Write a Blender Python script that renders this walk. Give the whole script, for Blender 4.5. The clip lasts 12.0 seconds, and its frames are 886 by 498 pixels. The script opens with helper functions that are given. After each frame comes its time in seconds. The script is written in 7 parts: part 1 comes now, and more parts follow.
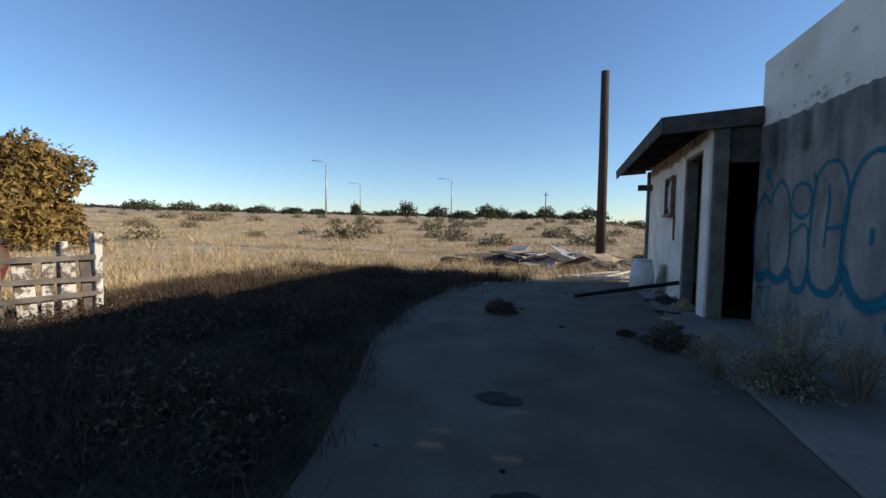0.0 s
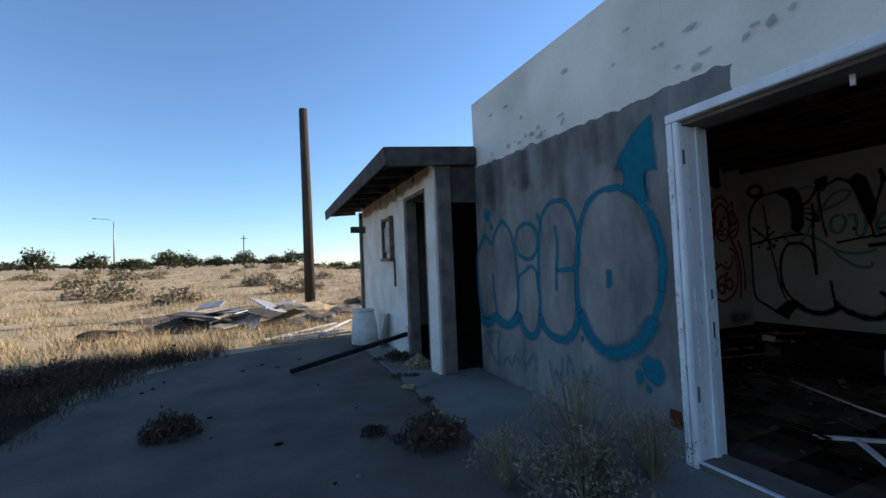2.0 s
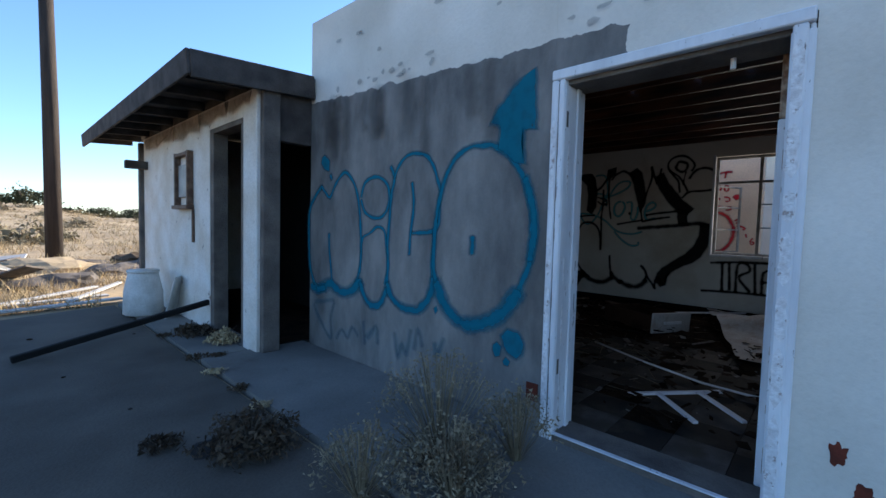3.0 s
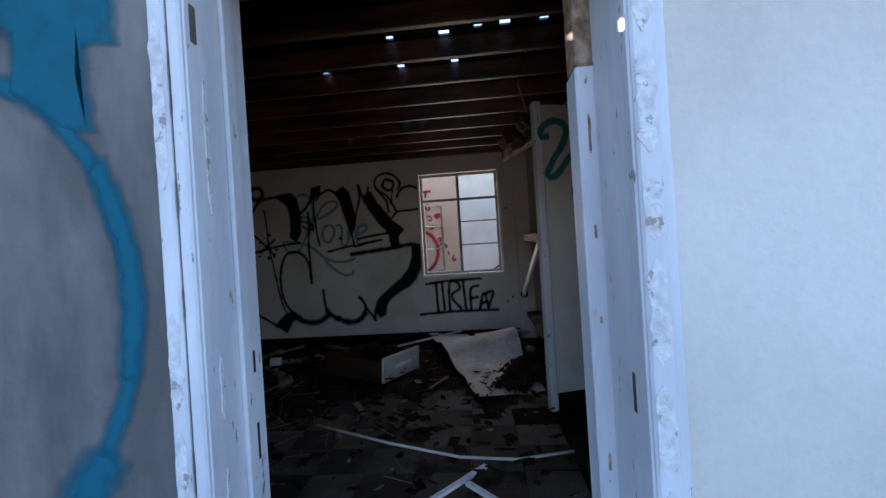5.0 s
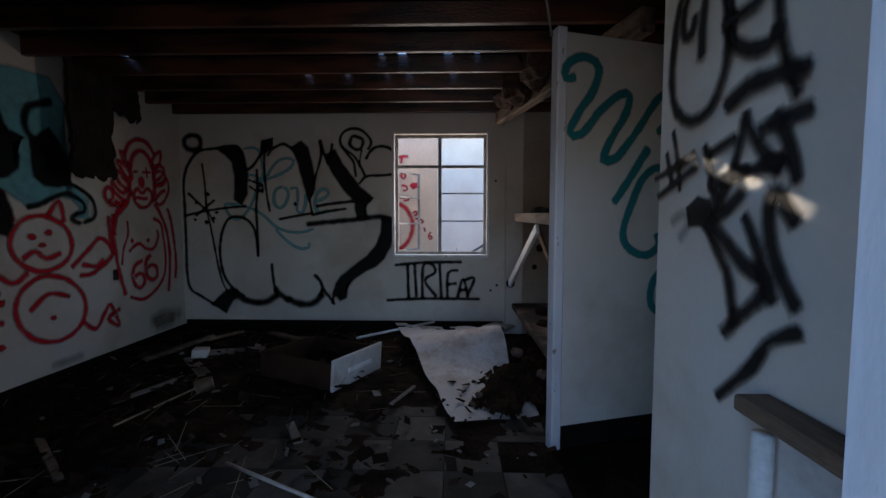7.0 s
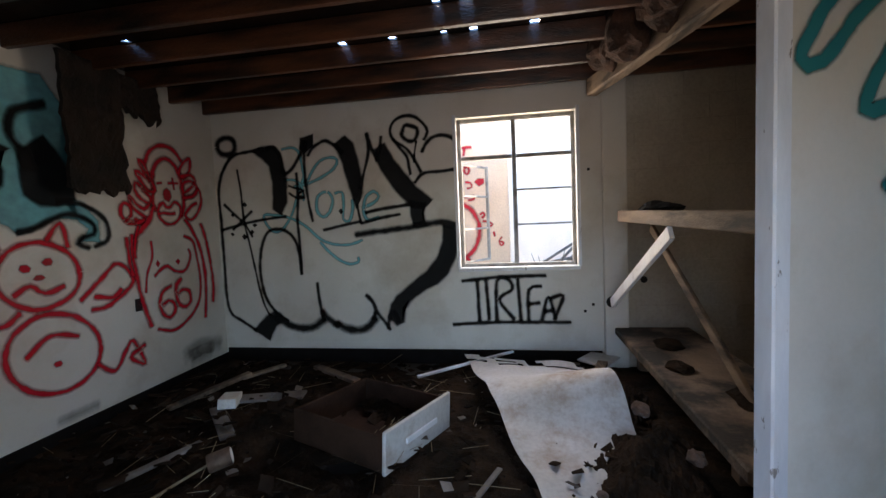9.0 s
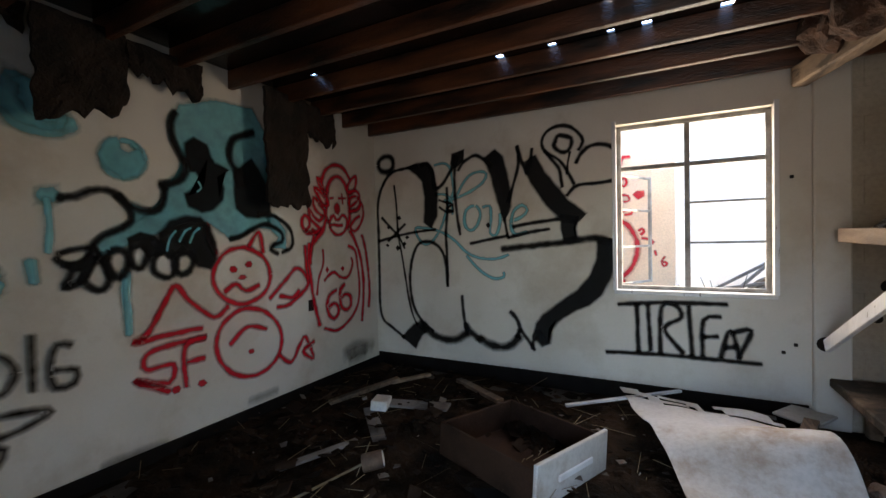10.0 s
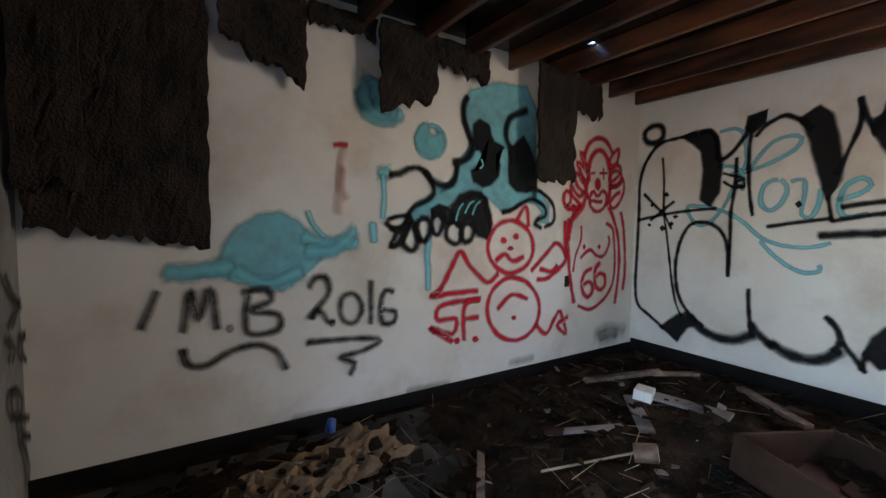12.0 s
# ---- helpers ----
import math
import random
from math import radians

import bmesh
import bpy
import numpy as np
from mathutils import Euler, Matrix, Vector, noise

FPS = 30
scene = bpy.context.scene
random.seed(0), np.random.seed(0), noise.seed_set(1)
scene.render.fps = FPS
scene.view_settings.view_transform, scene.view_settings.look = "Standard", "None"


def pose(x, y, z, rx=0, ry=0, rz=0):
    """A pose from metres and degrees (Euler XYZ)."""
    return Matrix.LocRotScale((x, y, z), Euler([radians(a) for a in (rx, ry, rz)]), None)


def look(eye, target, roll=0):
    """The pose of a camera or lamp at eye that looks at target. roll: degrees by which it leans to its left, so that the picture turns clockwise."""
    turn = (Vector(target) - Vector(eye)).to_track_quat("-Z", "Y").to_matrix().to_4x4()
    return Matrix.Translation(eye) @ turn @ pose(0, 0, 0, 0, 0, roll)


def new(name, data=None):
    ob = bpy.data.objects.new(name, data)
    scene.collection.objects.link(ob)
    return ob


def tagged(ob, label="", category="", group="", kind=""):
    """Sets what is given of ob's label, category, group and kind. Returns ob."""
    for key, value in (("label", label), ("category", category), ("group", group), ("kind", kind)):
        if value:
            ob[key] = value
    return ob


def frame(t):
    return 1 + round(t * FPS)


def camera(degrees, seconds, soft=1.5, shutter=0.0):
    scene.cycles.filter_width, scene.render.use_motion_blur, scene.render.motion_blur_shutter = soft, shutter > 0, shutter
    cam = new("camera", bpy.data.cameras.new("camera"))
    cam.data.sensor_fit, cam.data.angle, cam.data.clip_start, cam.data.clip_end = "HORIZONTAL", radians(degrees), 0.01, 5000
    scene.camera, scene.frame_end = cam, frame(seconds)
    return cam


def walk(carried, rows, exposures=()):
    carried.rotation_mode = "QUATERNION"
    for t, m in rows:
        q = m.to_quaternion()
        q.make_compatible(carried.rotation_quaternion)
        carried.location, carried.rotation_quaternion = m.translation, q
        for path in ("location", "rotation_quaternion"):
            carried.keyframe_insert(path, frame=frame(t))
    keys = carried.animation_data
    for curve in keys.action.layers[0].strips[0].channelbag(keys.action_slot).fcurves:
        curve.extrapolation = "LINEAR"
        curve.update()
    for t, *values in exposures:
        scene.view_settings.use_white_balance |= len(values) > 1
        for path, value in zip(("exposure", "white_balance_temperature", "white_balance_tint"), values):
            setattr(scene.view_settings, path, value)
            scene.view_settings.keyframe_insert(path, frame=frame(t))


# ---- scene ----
cam = camera(92.9, 12.0)
PATH = [
    (0, (1.101, 1.16, 1.171), (0.536, 3.076, 1.063), 1.0),
    (0.5, (1.107, 1.596, 1.248), (0.774, 3.565, 1.365), -1.9),
    (1, (0.989, 2.025, 1.236), (1.078, 4.009, 1.469), -2.3),
    (1.5, (0.965, 2.394, 1.28), (1.425, 4.331, 1.474), -2.5),
    (2, (1.037, 2.802, 1.298), (1.799, 4.65, 1.375), -2.4),
    (2.5, (1.101, 3.089, 1.303), (2.135, 4.801, 1.268), -0.8),
    (3, (1.127, 3.446, 1.267), (2.596, 4.799, 1.161), 1.5),
    (3.5, (1.355, 3.657, 1.254), (2.994, 4.793, 1.106), 1.7),
    (3.7, (1.543, 3.722, 1.249), (3.257, 4.749, 1.153), 1.0),
    (5.3, (2.57, 3.953, 1.339), (4.568, 4.05, 1.338), -3.3),
    (5.5, (2.655, 3.943, 1.331), (4.652, 4.061, 1.341), -2.1),
    (6, (2.924, 3.965, 1.322), (4.92, 4.075, 1.254), 0.1),
    (6.5, (3.164, 4.013, 1.334), (5.161, 3.977, 1.234), 0.3),
    (6.7, (3.225, 4.009, 1.327), (5.222, 4.044, 1.222), -0.2),
    (8.3, (3.868, 4.212, 1.437), (5.861, 4.274, 1.27), 0.9),
    (8.5, (3.975, 4.205, 1.426), (5.965, 4.337, 1.265), 0.6),
    (9, (4.277, 4.211, 1.413), (6.245, 4.545, 1.284), -2.4),
    (9.5, (4.372, 4.297, 1.413), (6.263, 4.943, 1.344), -3.5),
    (10, (4.357, 4.357, 1.409), (6.128, 5.287, 1.372), -1.1),
    (10.5, (4.299, 4.487, 1.415), (5.892, 5.695, 1.372), 0.7),
    (11, (4.247, 4.575, 1.42), (5.712, 5.935, 1.345), 1.9),
    (11.5, (4.215, 4.558, 1.417), (5.486, 6.098, 1.302), 1.3),
    (12, (4.163, 4.612, 1.387), (5.242, 6.29, 1.248), 1.1),
]
EXPOSURES = [(0.0, 0.3, 6400, 10), (0.5, 0.4, 6300, 10), (1.5, 0.6, 6300, 10), (2.5, 0.85, 6400, 10), (3.0, 1.2, 6100, 11), (3.5, 1.8, 6000, 13), (5.5, 2.1, 6600, 17), (6.5, 2.2, 6200, 16), (8.5, 3.72, 6700, 14), (9.5, 4.08, 7300, 14), (10.5, 4.2, 7500, 13), (11.0, 4.5, 7200, 14), (12.0, 5.15, 6950, 14)]
walk(cam, [(t, look(eye, target, roll)) for t, eye, target, roll in PATH], EXPOSURES)

# ---- world, sun, window light ----
SUN = Vector((2.36, 0.45, 1.0)).normalized()
world = bpy.data.worlds.new("world")
scene.world = world
world.use_nodes = True
wn = world.node_tree.nodes
sky = wn.new("ShaderNodeTexSky")
sky.sky_type = "NISHITA"
sky.sun_disc = False
sky.sun_elevation = math.asin(SUN.z)
sky.sun_rotation = math.atan2(SUN.x, SUN.y)
sky.dust_density = 0.1
sky.ozone_density = 4.8
wn["Background"].inputs["Strength"].default_value = 0.13
world.node_tree.links.new(sky.outputs["Color"], wn["Background"].inputs["Color"])

sun = new("sun", bpy.data.lights.new("sun", "SUN"))
sun.data.energy = 5.0
sun.data.angle = radians(0.5)
sun.data.color = (1.0, 0.87, 0.68)
sun.matrix_world = look((0, 0, 0), -SUN)

window_light = new("window_light", bpy.data.lights.new("window_light", "AREA"))
window_light.data.shape = "RECTANGLE"
window_light.data.size, window_light.data.size_y = 1.0, 1.3
window_light.data.energy = 2.4
window_light.data.color = (1.0, 0.9, 0.76)
window_light.matrix_world = look((8.42, 4.18, 1.66), (5.0, 4.7, 2.0))

door_light = new("door_light", bpy.data.lights.new("door_light", "AREA"))
door_light.data.shape = "RECTANGLE"
door_light.data.size, door_light.data.size_y = 0.8, 1.9
door_light.data.energy = 0.42
door_light.data.spread = radians(100)
door_light.data.color = (0.86, 0.92, 1.0)
door_light.matrix_world = look((3.74, 4.1, 1.1), (8.0, 4.9, 1.5))

# ---- plan ----
FX, FI = 3.37, 3.58        # facade, outer and inner face
BX, BO = 8.17, 8.37        # back wall
LY, LO = 7.20, 7.36        # wall at the far side of the room
RY = 1.95                  # wall behind the shelves
FLOOR = 0.06
JOIST = 2.56
DECK = 2.70
PAR = 3.25
D0, D1, DT = 3.612, 4.587, 2.10       # door opening
W0, W1, WB, WT = 3.65, 4.71, 0.97, 2.35  # window opening


# ---- materials ----
def material(name, base, rough=0.8, second=None, scale=6.0, detail=0.35, grain=60.0, bump=0.15, metal=0.0, specular=0.3, speck=0.25, stretch=(1, 1, 1), dirt=None, dirt_scale=1.2, dirt_low=0.5, dirt_high=0.62):
    m = bpy.data.materials.new(name)
    m.use_nodes = True
    n, l = m.node_tree.nodes, m.node_tree.links
    b = n["Principled BSDF"]
    b.inputs["Roughness"].default_value = rough
    b.inputs["Metallic"].default_value = metal
    b.inputs["Specular IOR Level"].default_value = specular
    geo = n.new("ShaderNodeNewGeometry")
    mp = n.new("ShaderNodeMapping")
    mp.inputs["Scale"].default_value = stretch
    l.new(geo.outputs["Position"], mp.inputs["Vector"])
    big = n.new("ShaderNodeTexNoise")
    big.inputs["Scale"].default_value = scale
    big.inputs["Detail"].default_value = 6
    l.new(mp.outputs["Vector"], big.inputs["Vector"])
    fine = n.new("ShaderNodeTexNoise")
    fine.inputs["Scale"].default_value = grain
    fine.inputs["Detail"].default_value = 4
    l.new(mp.outputs["Vector"], fine.inputs["Vector"])
    ramp = n.new("ShaderNodeValToRGB")
    second = second or tuple(c * (1 - detail) for c in base)
    ramp.color_ramp.elements[0].position, ramp.color_ramp.elements[1].position = 0.35, 0.65
    ramp.color_ramp.elements[0].color, ramp.color_ramp.elements[1].color = (*second, 1), (*base, 1)
    l.new(big.outputs["Fac"], ramp.inputs["Fac"])
    mix = n.new("ShaderNodeMix")
    mix.data_type, mix.blend_type = "RGBA", "MULTIPLY"
    mix.inputs["Factor"].default_value = speck
    l.new(ramp.outputs["Color"], mix.inputs["A"])
    fr = n.new("ShaderNodeValToRGB")
    fr.color_ramp.elements[0].position, fr.color_ramp.elements[1].position = 0.3, 0.6
    fr.color_ramp.elements[0].color = (0.45, 0.45, 0.45, 1)
    l.new(fine.outputs["Fac"], fr.inputs["Fac"])
    l.new(fr.outputs["Color"], mix.inputs["B"])
    out = mix.outputs["Result"]
    if dirt:
        dn = n.new("ShaderNodeTexNoise")
        dn.inputs["Scale"].default_value = dirt_scale
        dn.inputs["Detail"].default_value = 8
        dn.inputs["Roughness"].default_value = 0.65
        l.new(mp.outputs["Vector"], dn.inputs["Vector"])
        dr = n.new("ShaderNodeMapRange")
        dr.inputs["From Min"].default_value, dr.inputs["From Max"].default_value = dirt_low, dirt_high
        l.new(dn.outputs["Fac"], dr.inputs["Value"])
        dm = n.new("ShaderNodeMix")
        dm.data_type = "RGBA"
        l.new(dr.outputs["Result"], dm.inputs["Factor"])
        l.new(out, dm.inputs["A"])
        dm.inputs["B"].default_value = (*dirt, 1)
        out = dm.outputs["Result"]
    l.new(out, b.inputs["Base Color"])
    bp = n.new("ShaderNodeBump")
    bp.inputs["Strength"].default_value = bump
    bp.inputs["Distance"].default_value = 0.02
    l.new(fine.outputs["Fac"], bp.inputs["Height"])
    l.new(bp.outputs["Normal"], b.inputs["Normal"])
    return m


def vary(m, amount=0.35):
    """Lightness that differs from piece to piece."""
    n, l = m.node_tree.nodes, m.node_tree.links
    b = n["Principled BSDF"]
    src = b.inputs["Base Color"].links[0].from_socket
    info = n.new("ShaderNodeObjectInfo")
    mr = n.new("ShaderNodeMapRange")
    mr.inputs["To Min"].default_value, mr.inputs["To Max"].default_value = 1 - amount, 1 + amount * 0.4
    l.new(info.outputs["Random"], mr.inputs["Value"])
    mx = n.new("ShaderNodeMix")
    mx.data_type, mx.blend_type = "RGBA", "MULTIPLY"
    mx.inputs["Factor"].default_value = 1
    l.new(src, mx.inputs["A"])
    l.new(mr.outputs["Result"], mx.inputs["B"])
    l.new(mx.outputs["Result"], b.inputs["Base Color"])
    return m


def island(m, amount=0.5):
    n, l = m.node_tree.nodes, m.node_tree.links
    b = n["Principled BSDF"]
    src = b.inputs["Base Color"].links[0].from_socket
    geo = n.new("ShaderNodeNewGeometry")
    mr = n.new("ShaderNodeMapRange")
    mr.inputs["To Min"].default_value, mr.inputs["To Max"].default_value = 1 - amount, 1 + amount * 0.5
    l.new(geo.outputs["Random Per Island"], mr.inputs["Value"])
    mx = n.new("ShaderNodeMix")
    mx.data_type, mx.blend_type = "RGBA", "MULTIPLY"
    mx.inputs["Factor"].default_value = 1
    l.new(src, mx.inputs["A"])
    l.new(mr.outputs["Result"], mx.inputs["B"])
    l.new(mx.outputs["Result"], b.inputs["Base Color"])
    return m


def facade_material():
    """White paint over a grey cement render; the paint is gone beside the door, up to a ragged line."""
    m = material("facade_paint", (0.79, 0.74, 0.66), 0.8, (0.62, 0.57, 0.49), 1.2, grain=50, bump=0.14, speck=0.08, dirt=(0.25, 0.21, 0.18), dirt_scale=9.0, dirt_low=0.7, dirt_high=0.73)
    n, l = m.node_tree.nodes, m.node_tree.links
    b = n["Principled BSDF"]
    paint = b.inputs["Base Color"].links[0].from_socket
    geo = n.new("ShaderNodeNewGeometry")
    sep = n.new("ShaderNodeSeparateXYZ")
    l.new(geo.outputs["Position"], sep.inputs["Vector"])

    def sums(op, a, c, d=None):
        k = n.new("ShaderNodeMath")
        k.operation = op
        for i, v in enumerate((a, c, d)):
            if v is None:
                continue
            if isinstance(v, (int, float)):
                k.inputs[i].default_value = v
            else:
                l.new(v, k.inputs[i])
        return k.outputs[0]

    rag = n.new("ShaderNodeTexNoise")
    rag.inputs["Scale"].default_value = 9
    rag.inputs["Detail"].default_value = 6
    l.new(geo.outputs["Position"], rag.inputs["Vector"])
    wob = sums("MULTIPLY_ADD", rag.outputs["Fac"], 0.09, -0.045)
    line = sums("MULTIPLY_ADD", sep.outputs["Y"], 0.04, 2.163)
    low = sums("LESS_THAN", sums("ADD", sep.outputs["Z"], wob), line)
    side = sums("GREATER_THAN", sums("ADD", sep.outputs["Y"], wob), 4.27)
    bare = sums("MULTIPLY", low, side)
    cem = n.new("ShaderNodeTexNoise")
    cem.inputs["Scale"].default_value = 2.2
    cem.inputs["Detail"].default_value = 9
    cem.inputs["Roughness"].default_value = 0.6
    st = n.new("ShaderNodeMapping")
    st.inputs["Scale"].default_value = (1, 1.6, 0.7)
    l.new(geo.outputs["Position"], st.inputs["Vector"])
    l.new(st.outputs["Vector"], cem.inputs["Vector"])
    cr = n.new("ShaderNodeValToRGB")
    cr.color_ramp.elements[0].position, cr.color_ramp.elements[1].position = 0.34, 0.68
    cr.color_ramp.elements[0].color = (0.115, 0.11, 0.105, 1)
    cr.color_ramp.elements[1].color = (0.27, 0.255, 0.235, 1)
    l.new(cem.outputs["Fac"], cr.inputs["Fac"])
    mx = n.new("ShaderNodeMix")
    mx.data_type = "RGBA"
    l.new(bare, mx.inputs["Factor"])
    l.new(paint, mx.inputs["A"])
    l.new(cr.outputs["Color"], mx.inputs["B"])
    l.new(mx.outputs["Result"], b.inputs["Base Color"])
    return m


FACADE = facade_material()
PLASTER = material("room_plaster", (0.69, 0.65, 0.585), 0.75, (0.6, 0.55, 0.48), 1.3, grain=60, bump=0.03, speck=0.05, dirt=(0.42, 0.34, 0.25), dirt_scale=1.4, dirt_low=0.5, dirt_high=0.82)
BLOCK = material("block_paint", (0.5, 0.44, 0.36), 0.85, (0.4, 0.34, 0.27), 2.0, grain=40, bump=0.2)
CHARRED = material("charred_timber", (0.15, 0.05, 0.02), 0.34, (0.012, 0.008, 0.006), 3.0, grain=50, bump=0.4, specular=0.5, stretch=(3, 0.6, 3))
DECKING = material("charred_deck", (0.014, 0.011, 0.01), 0.17, (0.006, 0.005, 0.005), 2.0, grain=14, bump=0.12, specular=0.9)
RAGS = material("charred_felt", (0.034, 0.022, 0.016), 0.95, (0.015, 0.012, 0.01), 6.0, grain=80, bump=1.0)
TRIM = material("peeling_white_paint", (0.82, 0.82, 0.83), 0.5, (0.62, 0.62, 0.64), 3.0, grain=26, bump=0.12, speck=0.1, stretch=(1.5, 1.5, 0.45), dirt=(0.26, 0.23, 0.21), dirt_scale=22, dirt_low=0.645, dirt_high=0.66)
FLAKING = material("curling_white_paint", (0.85, 0.84, 0.84), 0.55, (0.66, 0.63, 0.62), 30.0, grain=90, bump=0.35, dirt=(0.4, 0.33, 0.3), dirt_scale=24, dirt_low=0.58, dirt_high=0.62)
RUSTED = material("rust_stained_wood", (0.5, 0.36, 0.25), 0.8, (0.22, 0.12, 0.07), 26.0, grain=60, bump=0.4)
DARKBASE = material("black_baseboard", (0.012, 0.01, 0.009), 0.85, specular=0.1)
BARE = material("bare_wood", (0.27, 0.19, 0.13), 0.8, (0.15, 0.1, 0.068), 4.0, grain=70, bump=0.3, stretch=(0.5, 3, 3), dirt=(0.06, 0.045, 0.035), dirt_scale=3)
DIRTYWOOD = material("ash_covered_wood", (0.27, 0.19, 0.13), 0.85, (0.15, 0.1, 0.07), 3.0, grain=60, bump=0.4, dirt=(0.035, 0.028, 0.022), dirt_scale=2.2, dirt_low=0.42, dirt_high=0.56)
GREYWOOD = material("weathered_wood", (0.2, 0.17, 0.145), 0.9, (0.1, 0.085, 0.075), 4.0, grain=70, bump=0.4)
ROOFWOOD = material("dark_weathered_wood", (0.1, 0.085, 0.075), 0.9, (0.05, 0.042, 0.038), 5.0, grain=60, bump=0.4)
SHEDWALL = material("shed_whitewash", (0.8, 0.76, 0.7), 0.85, (0.68, 0.6, 0.5), 2.5, grain=50, bump=0.3, dirt=(0.2, 0.14, 0.1), dirt_scale=6, dirt_low=0.63, dirt_high=0.7)
CONCRETE = material("slab_concrete", (0.14, 0.118, 0.095), 0.9, (0.088, 0.073, 0.058), 1.5, grain=70, bump=0.25, dirt=(0.1, 0.085, 0.07), dirt_scale=1.8, dirt_low=0.58, dirt_high=0.68)
WALKWAY = material("walkway_concrete", (0.24, 0.225, 0.2), 0.9, (0.15, 0.14, 0.125), 1.2, grain=70, bump=0.2, dirt=(0.12, 0.1, 0.085), dirt_scale=1.5, dirt_low=0.58, dirt_high=0.7)
EARTH = material("dry_field_earth", (0.5, 0.38, 0.235), 0.95, (0.34, 0.25, 0.15), 0.35, grain=9, bump=0.6, dirt=(0.15, 0.12, 0.07), dirt_scale=0.12, dirt_low=0.55, dirt_high=0.7)
DIRT = material("burnt_dirt", (0.036, 0.021, 0.013), 0.95, (0.01, 0.008, 0.006), 5.0, grain=50, bump=0.9, specular=0.05)
STRAW = island(material("dry_grass", (0.58, 0.44, 0.25), 0.9, (0.42, 0.31, 0.17), 1.0), 0.4)
WEED = island(material("dead_weed", (0.12, 0.082, 0.05), 0.95, (0.06, 0.042, 0.027), 1.0), 0.5)
SAGE = island(material("sage_leaf", (0.34, 0.28, 0.17), 0.95, (0.2, 0.165, 0.1), 1.0), 0.4)
BRUSH = island(material("rabbitbrush", (0.38, 0.31, 0.2), 0.95, (0.2, 0.155, 0.1), 3.0), 0.4)
JUNIPER = island(material("juniper_foliage", (0.27, 0.17, 0.05), 0.9, (0.13, 0.09, 0.026), 1.0), 0.5)
DARKLEAF = island(material("far_tree_foliage", (0.075, 0.075, 0.035), 0.95, (0.045, 0.05, 0.025), 0.3), 0.4)
BARK = material("bark", (0.13, 0.1, 0.07), 0.95)
POLEWOOD = material("creosoted_pole", (0.07, 0.05, 0.038), 0.85, (0.035, 0.024, 0.019), 3, grain=50, bump=0.5, stretch=(4, 4, 0.3))
STEEL = material("painted_steel", (0.45, 0.44, 0.42), 0.5, metal=0.3)
WINSTEEL = material("window_steel", (0.36, 0.35, 0.33), 0.55, (0.2, 0.18, 0.16), 8)
WHITE = material("chalky_white", (0.72, 0.7, 0.66), 0.75, (0.55, 0.52, 0.47), 5)
DIRTYWHITE = material("stained_white_board", (0.62, 0.6, 0.58), 0.6, (0.5, 0.47, 0.43), 2.0, grain=40, bump=0.1, dirt=(0.3, 0.2, 0.13), dirt_scale=2.2, dirt_low=0.55, dirt_high=0.72)
DRAWERWOOD = material("brown_drawer_wood", (0.05, 0.026, 0.017), 0.85, (0.022, 0.012, 0.008), 3, specular=0.08)
CARD = material("tan_cardboard", (0.24, 0.15, 0.085), 0.9, (0.14, 0.09, 0.05), 6)
# for sooty things and holes, and for shade painted inside the shed
BLACK = material("soot_and_shade_black", (0.012, 0.011, 0.01), 0.8)
METAL = material("rusty_metal", (0.2, 0.13, 0.09), 0.6, (0.1, 0.06, 0.045), 12, metal=0.4)
TILE_DARK = vary(material("dark_floor_tile", (0.02, 0.017, 0.015), 0.75, (0.012, 0.014, 0.013), 6, dirt=(0.05, 0.04, 0.03), dirt_scale=2.5), 0.4)
TILE_LIGHT = vary(material("pale_floor_tile", (0.1, 0.086, 0.074), 0.75, (0.05, 0.042, 0.036), 6, dirt=(0.05, 0.04, 0.03), dirt_scale=2.5, dirt_low=0.48, dirt_high=0.6), 0.4)
# pale stucco; its warm tint stands in for sunlight bounced into the yard
FARWALL = material("bounce_tinted_stucco", (0.86, 0.7, 0.55), 0.9, (0.76, 0.6, 0.46), 2)


# ---- builders ----
def mesh_of(name, bm):
    me = bpy.data.meshes.new(name)
    bmesh.ops.recalc_face_normals(bm, faces=bm.faces[:])
    bm.to_mesh(me)
    bm.free()
    return me


def part(name, bm, mat, parent=None, label="", smooth=False):
    me = mesh_of(name, bm)
    me.materials.append(mat)
    if smooth:
        for p in me.polygons:
            p.use_smooth = True
    ob = new(name, me)
    ob.parent = parent
    if label:
        ob["label"] = label
    return ob


def thing(name, label, category, at=(0, 0, 0), rz=0, group="", kind="", m=None):
    ob = new(name)
    ob.empty_display_size = 0.1
    ob.matrix_world = m if m is not None else pose(*at, 0, 0, rz)
    return tagged(ob, label, category, group, kind)


def solid(name, bm, mat, label, category, kind="", group="", m=None, smooth=False):
    ob = part(name, bm, mat, None, "", smooth)
    if m is not None:
        ob.matrix_world = m
    return tagged(ob, label, category, group, kind)


